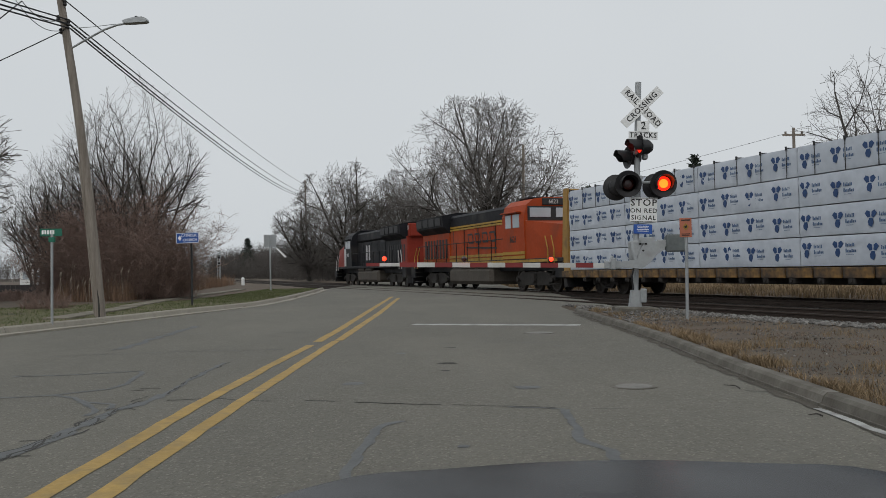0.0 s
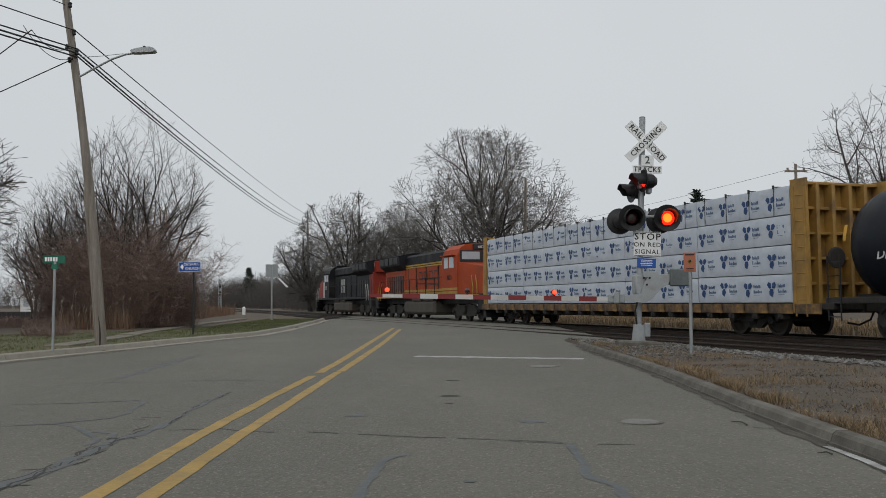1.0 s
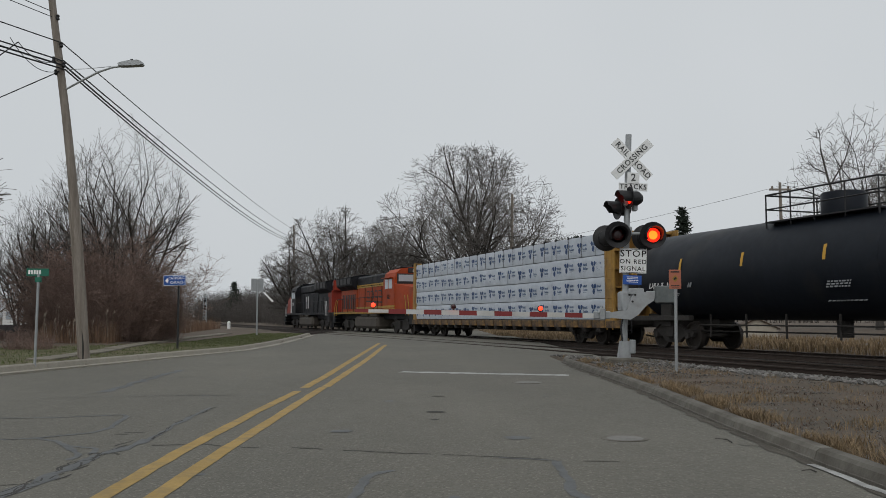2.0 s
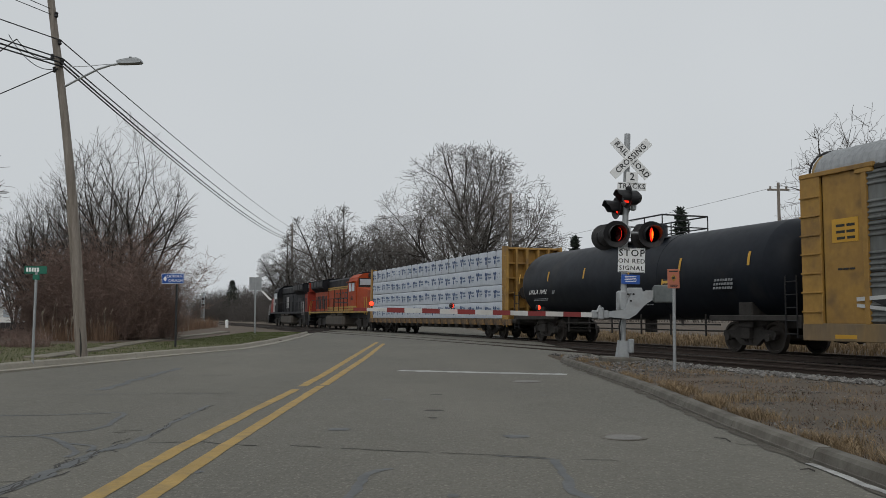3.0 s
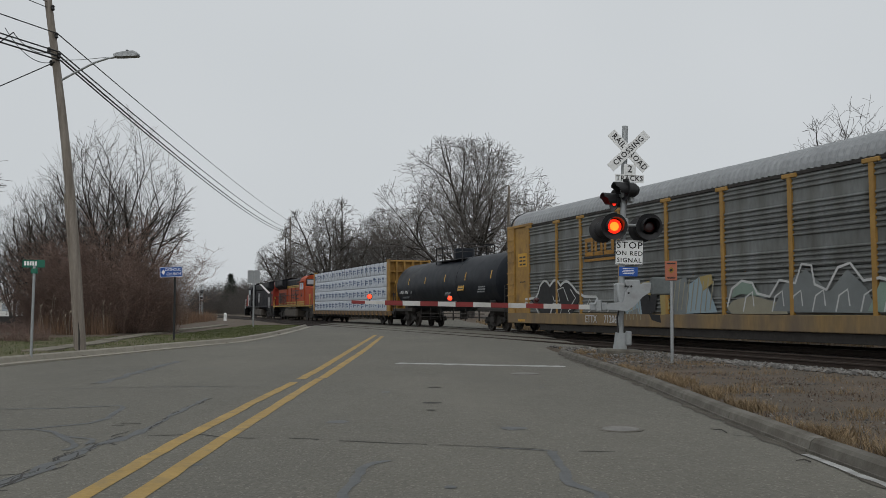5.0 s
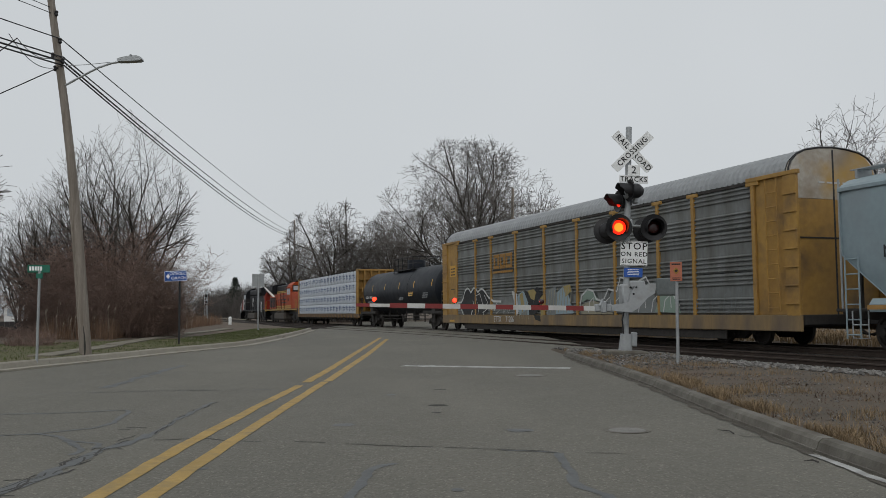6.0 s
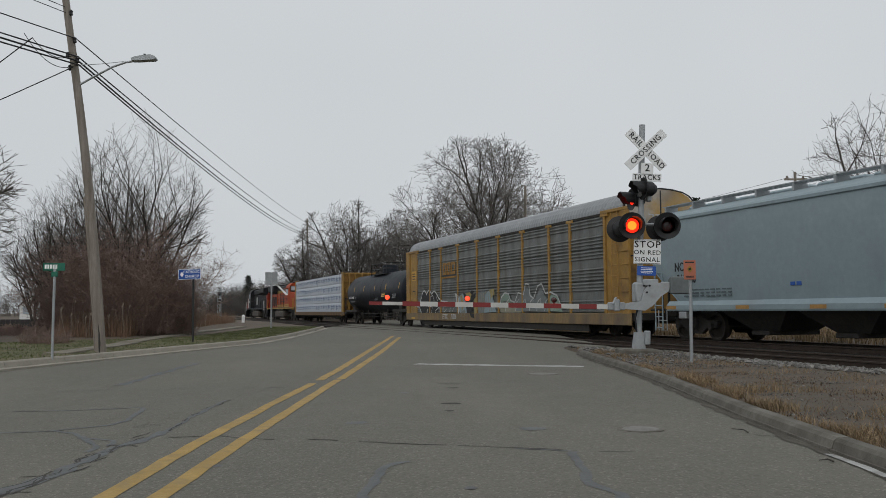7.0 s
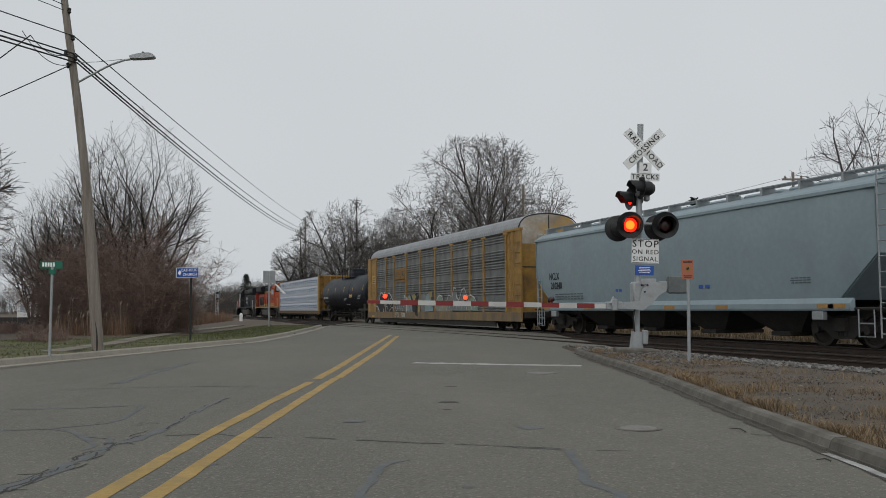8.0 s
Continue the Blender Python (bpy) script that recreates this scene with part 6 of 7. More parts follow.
wire("slack_loop", (LEAN(7.6), 22.1, 7.62), (-9.7, 20.5, 7.59), 0.22, 0.010)
wire("slack_loop", (LEAN(7.3), 22.1, 7.35), (-9.75, 20.2, 7.60), 0.30, 0.009)


# ---- far lineside things ----
def lineside():
    t = thing("gate_back", "backs of two white sign plates on a far post", "sign", Matrix.Translation((-10.2, 52.0, 0.05)))
    part("post", Solid().rod((0, 0, -0.3), (0, 0, 3.3), 0.05, n=10), GALVANISED, t)
    for x in (-0.19, 0.19):
        part("plate", Solid().box(x - 0.17, x + 0.17, -0.03, -0.01, 2.6, 3.35, 0.004), GALVANISED, t)
    part("raised_arm", Solid().prism([(0.33, 2.55), (0.45, 2.55), (0.98, 2.02), (0.86, 1.98)], 1, -0.05, -0.02), SIGN_WHITE, t)
    m = thing("railway_signal", "tall railway signal mast with ladder far along the line", "railway signal", Matrix.Translation((-30.5, 120, 0.3)) @ Matrix.Scale(0.8, 4))
    part("mast", Solid().rod((0, 0, -0.5), (0, 0, 5.1), 0.11, n=8), GALVANISED, m)
    ld = Solid()
    for x in (-0.28, 0.28):
        ld.rod((x, -0.3, 0), (x, -0.3, 5.0), 0.05, n=5)
    for i in range(10):
        ld.rod((-0.28, -0.3, 0.3 + i * 0.48), (0.28, -0.3, 0.3 + i * 0.48), 0.05, n=5)
    part("ladder", ld, GALVANISED, m)
    for z in (2.4, 3.6):
        part("signal_head", Solid().box(-0.4, 0.4, -0.2, 0.2, z, z + 0.7, 0.05), BLACK_STEEL, m)
    for x, y in ((-16.5, 72.5),):
        plain("marker_post", Solid().rod((0, 0, -0.3), (0, 0, 0.75), 0.13, 0.13, n=10).rod((0, 0, 0.75), (0, 0, 0.85), 0.13, 0.05, n=10), SIGN_WHITE, "white round marker post by the tracks", "post", Matrix.Translation((x, y, 0)), group="marker posts")
    rp = utility_pole(23.9, 60, 10.3, (0, 0), r=0.14)
    rp["label"] = "far wooden utility pole with a crossarm"
    part("crossarm", Solid().box(-0.75, 0.75, -0.06, 0.06, 9.75, 9.88, 0.01).box(-0.6, -0.5, -0.06, 0.06, 9.88, 10.05).box(0.5, 0.6, -0.06, 0.06, 9.88, 10.05), POLE_WOOD, rp)
    wire("overhead_cable", (23.5, 60, 9.95), (6.0, 100, 8.6), 0.3, 0.012)
    wire("overhead_cable", (24.4, 60, 9.95), (46, 20, 10.2), 0.3, 0.012)
    lp = utility_pole(8.2, 92, 14.0, (0.25, 0), r=0.2)
    lp["label"] = "tall far pole behind the trees"


lineside()


# ---- small buildings ----
SIDING = surface("white_siding", (0.80, 0.80, 0.78), 0.7, spread=0.1, grain=5, blotch=0.5, bump=0.05)
SHINGLE = surface("brown_shingles", (0.12, 0.085, 0.06), 0.9, spread=0.3, grain=8, blotch=0.6, bump=0.2)
TAN = surface("tan_boards", (0.50, 0.45, 0.37), 0.8, spread=0.15, grain=6, blotch=0.8, bump=0.1)
FENCE = surface("dark_fence_boards", (0.045, 0.04, 0.04), 0.9, spread=0.3, grain=6, blotch=0.8, bump=0.1)


def house(x, y, w, d, wall_h, rise, turn, label, wall_mt=None):
    t = thing("house", label, "house", Matrix.Translation((x, y, 0.0)) @ Matrix.Rotation(radians(turn), 4, "Z"))
    s = Solid()
    s.prism([(-w / 2, -0.5), (w / 2, -0.5), (w / 2, wall_h), (0, wall_h + rise), (-w / 2, wall_h)], 1, -d / 2, d / 2)
    part("wall", s, wall_mt or SIDING, t)
    for k in (-1, 1):
        q = Solid()
        a = [(k * (w / 2 + 0.3), wall_h - 0.3 * rise / (w / 2)), (0, wall_h + rise), (0, wall_h + rise + 0.14), (k * (w / 2 + 0.3), wall_h - 0.3 * rise / (w / 2) + 0.14)]
        q.prism(a, 1, -d / 2 - 0.3, d / 2 + 0.3)
        part("roof", q, SHINGLE, t)
    for xx in (-w / 4, w / 4):
        wd = part("window", Solid().box(xx - 0.45, xx + 0.45, -d / 2 - 0.03, -d / 2 + 0.02, 0.9, 2.0, 0.01), SIDING, t)
        part("pane", Solid().box(xx - 0.37, xx + 0.37, -d / 2 - 0.045, -d / 2 - 0.03, 0.98, 1.92), SKY_PALE_GLASS, wd)
    return t


house(-55.9, 120, 2.9, 5.5, 2.15, 1.1, 24, "small white house beyond the thicket")
house(-78.0, 136, 7.0, 6, 2.4, 1.8, 78, "white house with a brown roof among the bare trees")
fe = thing("fence", "dark board fence in front of the house", "fence", Matrix.Translation((-28.6, 55, 0.0)))
bd = Solid().box(-0.14, 0.14, -0.02, 0.02, -0.3, 0.72, 0.005).mesh("board", FENCE)
for i in range(32):
    part("board", bd, FENCE, fe, m=pose(i * 0.3, 0, 0))



def shed():
    t = thing("shed", "small tan gabled shed in the dry grass beyond the tracks", "shed", Matrix.Translation((16.4, 45.0, 0.0)) @ Matrix.Rotation(radians(-12), 4, "Z"))
    part("wall", Solid().prism([(-0.95, -0.3), (0.95, -0.3), (0.95, 0.55), (0, 1.0), (-0.95, 0.55)], 1, -0.9, 0.9), TAN, t)
    for k in (-1, 1):
        part("roof", Solid().prism([(k * 1.08, 0.48), (0, 1.0), (0, 1.06), (k * 1.08, 0.54)], 1, -1.0, 1.0), SHINGLE, t)


shed()


# ---- trees ----
def limb(out, pts, radii, n):
    """One tapered branch as a tube without caps."""
    v, f = out
    k = len(v)
    d = (pts[-1] - pts[0])
    side = d.orthogonal().normalized()
    up = d.normalized().cross(side)
    ring = [(math.cos(2 * math.pi * i / n), math.sin(2 * math.pi * i / n)) for i in range(n)]
    for p, r in zip(pts, radii):
        for c, s in ring:
            q = p + side * (c * r) + up * (s * r)
            v.append((q.x, q.y, q.z))
    for j in range(len(pts) - 1):
        a = k + j * n
        for i in range(n):
            f.append((a + i, a + (i + 1) % n, a + n + (i + 1) % n, a + n + i))


def grow(rnd, wood, twigs, p, d, r, level, plan, least, dome):
    """Grows one branch and what springs from it. plan: for each level (length, children, spread in degrees, upward pull, where the first child springs)."""
    length, count, spread, pull, first = plan[level]
    if level > 2 and (p.x * p.x + p.y * p.y) / dome[0] ** 2 + ((p.z - dome[2]) / dome[1]) ** 2 > 1.06:
        return
    length *= rnd.uniform(0.75, 1.2)
    segs = (3, 5, 4, 3, 2, 2)[level]
    pts, radii = [p.copy()], [r]
    end_r = max(least, r * (0.75 if level == 0 else 0.3))
    bend = (0.05, 0.09, 0.13, 0.16, 0.2, 0.22)[level]
    q = p.copy()
    for i in range(segs):
        d = (d + Vector((rnd.gauss(0, bend), rnd.gauss(0, bend), rnd.gauss(0, bend) + pull / segs))).normalized()
        q = q + d * (length / segs)
        if level and i and (q.x * q.x + q.y * q.y) / dome[0] ** 2 + ((q.z - dome[2]) / dome[1]) ** 2 > rnd.uniform(0.92, 1.08):
            break
        pts.append(q.copy())
        radii.append(r + (end_r - r) * (i + 1) / segs)
    segs = len(pts) - 1
    limb(wood if level < 3 else twigs, pts, radii, (9, 7, 5, 3, 3, 3)[level])
    if level + 1 >= len(plan):
        return
    start = rnd.uniform(0, 2 * math.pi)
    for c in range(count):
        t = first + (1.0 - first) * (c + rnd.uniform(0.2, 0.9)) / count
        if c == count - 1:
            t = 1.0
        x = t * segs
        i = min(segs - 1, int(x))
        base = pts[i].lerp(pts[i + 1], min(1.0, x - i))
        br = radii[i] + (radii[i + 1] - radii[i]) * min(1.0, x - i)
        along = (pts[i + 1] - pts[i]).normalized()
        turn = start + c * 2.4 + rnd.uniform(-0.5, 0.5)
        side = along.orthogonal().normalized()
        side = (side * math.cos(turn) + along.cross(side) * math.sin(turn))
        if level:
            a = radians(spread * rnd.uniform(0.6, 1.3)) * (0.35 if t == 1.0 else 1.0)
        else:
            a = radians(spread) * (0.12 + 1.08 * ((c * 5) % count) / max(1, count - 1)) * rnd.uniform(0.9, 1.1)
        nd = (along * math.cos(a) + side * math.sin(a)).normalized()
        if nd.z < -0.2:
            nd.z *= 0.3
            nd.normalize()
        grow(rnd, wood, twigs, base, nd, max(least, br * (0.7 if level < 2 else 0.6) * rnd.uniform(0.75, 1.1)), level + 1, plan, least, dome)


def mesh_of(name, data, material):
    me = bpy.data.meshes.new(name)
    me.from_pydata(data[0], [], data[1])
    me.materials.append(material)
    me.update()
    return me


def bare_tree(name, seed, radius, plan, least, label, at, height, width, trunks=1, tilt=0.1, turn=0, group=""):
    """A leafless tree grown by plan and brought to its height and width."""
    rnd = random.Random(seed)
    wood, twigs = ([], []), ([], [])
    for i in range(trunks):
        a = 2 * math.pi * i / max(1, trunks) + rnd.uniform(0, 1)
        off = Vector((math.cos(a), math.sin(a), 0)) * (0.0 if trunks == 1 else radius * 1.6)
        d = Vector((math.cos(a) * tilt, math.sin(a) * tilt, 1)).normalized()
        grow(rnd, wood, twigs, off + Vector((0, 0, -0.3)), d, radius, 0, plan, least, (width / 2, height * 0.56, height * 0.46))
    ob = thing(name, label, "tree", Matrix.Translation(at) @ Matrix.Rotation(radians(turn), 4, "Z"), group=group)
    part("trunk", mesh_of("trunk", wood, BARK), BARK, ob, "grey-brown trunk and limbs")
    part("crown", mesh_of("crown", twigs, TWIG), TWIG, ob, "leafless crown of fine twigs")
    return ob


def again(ob, x, y, turn, scale, label=""):
    return tagged(copy_thing(ob, Matrix.Translation((x, y, 0)) @ Matrix.Rotation(radians(turn), 4, "Z") @ Matrix.Scale(scale, 4)), label)


VASE = [(3.2, 10, 64, 0.1, 0.4), (13.5, 8, 34, 0.12, 0.2), (6.0, 7, 42, 0.06, 0.2), (3.0, 5, 46, 0.04, 0.2), (1.6, 4, 46, 0.0, 0.2), (0.8, 0, 0, -0.1, 0)]
ROUND = [(2.6, 9, 62, 0.1, 0.5), (9.5, 8, 40, 0.10, 0.2), (4.4, 6, 46, 0.06, 0.22), (2.3, 5, 46, 0.03, 0.2), (1.2, 4, 46, 0.0, 0.2), (0.7, 0, 0, -0.1, 0)]
OPEN = [(3.0, 9, 52, 0.1, 0.4), (10.5, 8, 34, 0.12, 0.2), (4.6, 5, 42, 0.06, 0.2), (2.4, 4, 46, 0.04, 0.2), (1.2, 3, 46, 0.0, 0.2), (0.6, 0, 0, -0.1, 0)]
UPRIGHT = [(2.2, 4, 26, 0.2, 0.4), (7.4, 7, 30, 0.2, 0.2), (3.2, 6, 36, 0.14, 0.2), (1.4, 4, 42, 0.06, 0.2), (0.7, 0, 0, 0.0, 0)]
big = bare_tree("bare_tree", 5, 0.56, VASE, 0.014, "tall spreading leafless tree behind the train", (4.6, 100, 0), 20.0, 22.5, turn=30)
again(big, -3.6, 108, 155, 0.66)
low = bare_tree("bare_tree", 11, 0.50, ROUND, 0.014, "round-crowned leafless tree behind the tracks", (-12.2, 110, 0), 14.6, 13.4, turn=10)
again(low, -18.6, 122, 200, 0.80)
again(low, -5.6, 122, 300, 0.86)
again(low, 15.5, 124, 30, 0.82)
right = bare_tree("bare_tree", 21, 0.30, OPEN, 0.011, "leafless tree beyond the tracks", (30.4, 60, 0), 15.2, 13.0, turn=60)
again(right, 37.0, 63, 190, 0.95)
slim = bare_tree("bare_tree", 31, 0.13, UPRIGHT, 0.0055, "slim upright leafless tree in the thicket", (-13.3, 38.5, 0), 9.8, 5.6, trunks=3, tilt=0.2)
for x, y, a, s in ((-15.2, 39, 120, 0.86), (-16.4, 38.2, 40, 0.72), (-33.0, 76, 300, 1.0), (-37.0, 80, 160, 1.1), (-33.5, 56, 10, 0.8), (-36.5, 66, 250, 0.95), (-20.0, 58, 33, 0.8)):
    again(slim, x, y, a, s)
near = bare_tree("bare_tree", 41, 0.24, ROUND, 0.008, "leafless tree beside the side street", (-20.6, 29.5, 0), 10.4, 10.8, turn=140)


# ---- thicket, shrubs, reeds and grass ----
def brush(name, seed, spots, label, material, kind="", category="shrub", twigs=9, thick=1.0, sub=0):
    """Shrubs of many thin stems with side twigs, one part to a spot. spots: (x, y, spread, height, stems)."""
    if kind != "stuff" and len(spots) > 1:
        ob = thing(name, label, category)
        for i, q in enumerate(spots):
            b = brush("bush", seed * 10 + i, [q], "", material, kind="", category="", twigs=twigs, thick=thick, sub=sub)
            b.parent = ob
        return ob
    rnd = random.Random(seed)
    data = ([], [])
    for x, y, spread, height, stems in spots:
        for _ in range(stems):
            a, q = rnd.uniform(0, 2 * math.pi), math.sqrt(rnd.random()) * spread
            p = Vector((x + q * math.cos(a), y + q * math.sin(a), -0.05))
            out = Vector((math.cos(a), math.sin(a), 0)) * (0.08 + 0.28 * q / spread)
            h = height * rnd.uniform(0.5, 1.05) * (1 - 0.35 * (q / spread) ** 2)
            d = (Vector((rnd.gauss(0, 0.14), rnd.gauss(0, 0.14), 1)) + out).normalized()
            pts, r = [p], rnd.uniform(0.007, 0.015) * thick
            c = p
            for i in range(5):
                d = (d + Vector((rnd.gauss(0, 0.2), rnd.gauss(0, 0.2), rnd.gauss(0, 0.1)))).normalized()
                c = c + d * h / 5
                pts.append(c)
            limb(data, pts, [r, r * 0.85, r * 0.7, r * 0.55, r * 0.42, r * 0.3], 3)
            for _ in range(twigs):
                t = rnd.uniform(0.6, 5.0)
                i = min(4, int(t))
                b = pts[i].lerp(pts[i + 1], t - i)
                w = Vector((rnd.gauss(0, 1), rnd.gauss(0, 1), rnd.uniform(-0.2, 1.1))).normalized()
                L = h * rnd.uniform(0.08, 0.22)
                m = b + w * L * 0.5 + Vector((rnd.gauss(0, 0.16), rnd.gauss(0, 0.16), rnd.gauss(0, 0.1))) * L
                e = b + w * L + Vector((0, 0, rnd.uniform(0.0, 0.2) * L))
                limb(data, [b, m, e], [r * 0.5, r * 0.38, r * 0.2], 3)
                if sub:
                    for _ in range(sub):
                        w2 = (w + Vector((rnd.gauss(0, 0.8), rnd.gauss(0, 0.8), rnd.gauss(0.2, 0.6)))).normalized()
                        limb(data, [m, m + w2 * L * rnd.uniform(0.3, 0.7)], [r * 0.34, r * 0.18], 3)
    ob = new(name, mesh_of(name, data, material))
    return tagged(ob, label, category, kind=kind)


brush("thicket", 1, [(-13.1, 36.8, 2.0, 5.6, 430), (-15.0, 37.0, 1.5, 4.4, 240), (-11.9, 37.4, 1.2, 4.2, 210)], "dense red-brown leafless thicket behind the lawn", BRUSH, twigs=24, sub=2)
brush("thicket", 2, [(-14.7, 36.0, 1.0, 2.2, 90), (-14.0, 35.4, 1.3, 1.9, 120)], "low red-brown brush beside the lawn", BRUSH, twigs=16, sub=2)
brush("thicket", 3, [(-18.2, 46, 1.6, 2.6, 120), (-27.0, 51, 2.4, 0.6, 260), (-23.5, 47, 2.2, 0.6, 260), (-20.0, 41.5, 2.2, 0.7, 260), (-17.6, 36.5, 1.6, 0.7, 200), (-16.9, 42, 1.3, 2.6, 120)], "leafless bushes behind the fence", BRUSH, twigs=18, thick=1.5, sub=1)
brush("shrub", 6, [(-12.3, 27.4, 0.62, 0.95, 170)], "low rounded bare shrub on the lawn", BRUSH)
hedge = []
for i in range(16):
    p = on_line(150 + i * 13, 30 + (i % 3) * 5)
    hedge.append((p.x, p.y, 7.0, 7.5 + 1.2 * (i % 3) + 0.22 * i, 260))
for i in range(6):
    p = on_line(100 + i * 9, 27 + (i % 2) * 4)
    hedge.append((p.x, p.y, 4.0, 4.5 + (i % 3), 110))
brush("far_brush", 4, hedge, "dark leafless hedgerow along the railway", FAR_WOOD, kind="stuff", category="hedgerow", twigs=16, thick=3.0)
side_wood = [on_line(92 + i * 9, 3.0 - (i % 3) * 3 - 1.4 * i) for i in range(8)]
brush("far_brush", 5, [(p.x, p.y, 3.4, 4.0 + (i % 3), 120) for i, p in enumerate(side_wood)], "far leafless bushes beside the railway", FAR_WOOD, kind="stuff", category="hedgerow", twigs=16, thick=3.0)
brush("far_brush", 8, [(-150 + i * 11, 250 + (i % 3) * 10, 9, 10.0 + (i % 4), 90) for i in range(30)], "far leafless woods on the horizon", FAR_WOOD, kind="stuff", category="woods", twigs=16, thick=4.0)
brush("far_brush", 7, [(28 + i * 8.0, 150 - i * 6, 5.5, 6.5 + (i % 3), 80) for i in range(12)], "far leafless woods beyond the field", FAR_WOOD, kind="stuff", category="woods", twigs=16, thick=4.0)


def conifer(x, y, h, w, seed, label):
    rnd = random.Random(seed)
    t = thing("conifer", label, "tree", Matrix.Translation((x, y, 0)))
    part("trunk", Solid().rod((0, 0, -0.3), (0, 0, h * 0.97), 0.16, 0.03, n=8), BARK, t)
    data = ([], [])
    for i in range(520):
        z = h * (0.12 + 0.88 * rnd.random() ** 1.2)
        reach = w * (1 - z / h) ** 0.8 * rnd.uniform(0.55, 1.1) + 0.12
        a = rnd.uniform(0, 2 * math.pi)
        d = Vector((math.cos(a), math.sin(a), rnd.uniform(-0.15, 0.25)))
        p = Vector((0, 0, z))
        for j in range(5):
            q = p + d * reach * (0.3 + 0.7 * j / 4) + Vector((rnd.gauss(0, 0.1), rnd.gauss(0, 0.1), rnd.gauss(0, 0.08)))
            e = q + Vector((rnd.gauss(0, 0.25), rnd.gauss(0, 0.25), rnd.uniform(-0.1, 0.3)))
            limb(data, [q, q.lerp(e, 0.5), e], [0.05, 0.07, 0.01], 3)
    part("crown", mesh_of("crown", data, NEEDLE), NEEDLE, t, "dark green needles")


conifer(25.7, 90, 12.2, 2.6, 1, "dark green conifer far behind the train")
conifer(18.1, 110, 11.0, 2.4, 2, "dark green far conifer behind the train")
conifer(-50.0, 225, 10.0, 4.6, 3, "dark conifer in the far hedgerow")


def blades(name, seed, count, place, height, width, material, label, category="grass", lean=0.45):
    """Scattered dry blades; place(rnd) gives x, y or None."""
    rnd = random.Random(seed)
    v, f = [], []
    while count > 0:
        count -= 1
        q = place(rnd)
        if q is None:
            continue
        x, y, k = q
        z = ground_height(x, y) - 0.02
        h = height * k * rnd.uniform(0.5, 1.2)
        a = rnd.uniform(0, 2 * math.pi)
        dx, dy = math.cos(a), math.sin(a)
        l = lean * rnd.uniform(0.1, 1.3) * h
        w = width * rnd.uniform(0.6, 1.3)
        sx, sy = -dy * w, dx * w
        n = len(v)
        v += [(x - sx, y - sy, z), (x + sx, y + sy, z), (x + dx * l * 0.4 + sx * 0.7, y + dy * l * 0.4 + sy * 0.7, z + h * 0.6), (x + dx * l * 0.4 - sx * 0.7, y + dy * l * 0.4 - sy * 0.7, z + h * 0.6), (x + dx * l, y + dy * l, z + h)]
        f += [(n, n + 1, n + 2, n + 3), (n + 3, n + 2, n + 4)]
    ob = new(name, mesh_of(name, (v, f), material))
    return tagged(ob, label, category, kind="stuff")


def verge(rnd):
    y = 3.5 + 20 * rnd.random() ** 1.3
    far = rnd.random()
    x = right_kerb(y) + 0.20 + (rnd.random() ** 2.2) * 7.5
    lat = x * N.x + y * N.y
    if lat > 11.4:
        return None
    clump = noise.noise((x * 1.3, y * 1.3, 8)) + 0.5 * noise.noise((x * 4, y * 4, 2))
    edge = max(0.0, 1 - (x - right_kerb(y) - 0.20) / 0.8) * max(0.0, min(1.0, (15.5 - y) / 3))
    if clump + edge * 0.42 < rnd.uniform(0.12, 0.6):
        return None
    return x, y, 0.55 + 0.6 * max(0, clump) + 0.35 * edge


blades("dry_grass", 1, 90000, verge, 0.125, 0.0036, DRY_GRASS, "tufts of dry yellow winter grass on the verge", lean=0.95)


def whole_verge(rnd):
    y = 3.5 + 20 * rnd.random()
    x = right_kerb(y) + 0.16 + 8 * rnd.random()
    if x * N.x + y * N.y > 11.5 or noise.noise((x * 0.8, y * 0.8, 31)) < rnd.uniform(-0.8, 0.1):
        return None
    return x, y, 0.8 + 0.5 * noise.noise((x * 1.1, y * 1.1, 6))


blades("dead_thatch", 12, 60000, whole_verge, 0.045, 0.007, THATCH, "flattened brown dead grass over the verge", lean=1.6)


def far_verge(rnd):
    p = on_line(rnd.uniform(-8, 70), 22.0 + 9 * rnd.random() ** 1.5)
    if left_kerb(p.y) < p.x < RIGHT_EDGE + 1 and p.y < 130:
        return None
    return p.x, p.y, 1.0 + 0.5 * noise.noise((p.x * 0.4, p.y * 0.4, 1))


blades("dry_grass", 2, 34000, far_verge, 0.26, 0.016, DRY_GRASS, "strip of tall dry grass beyond the tracks")


def reed_bed(rnd):
    y = rnd.uniform(33, 76)
    t = (y - 33) / 43
    x = -11.9 - 6.0 * t - rnd.random() * (2.8 + 3 * t)
    lat = x * N.x + y * N.y
    if lat > 10.6:
        return None
    return x, y, 0.7 + 0.5 * noise.noise((x * 0.6, y * 0.6, 4)) + 0.3 * rnd.random()


blades("dead_reeds", 3, 15000, reed_bed, 0.92, 0.008, REED, "brown dead reeds and weeds beside the tracks", "reeds", 0.25)


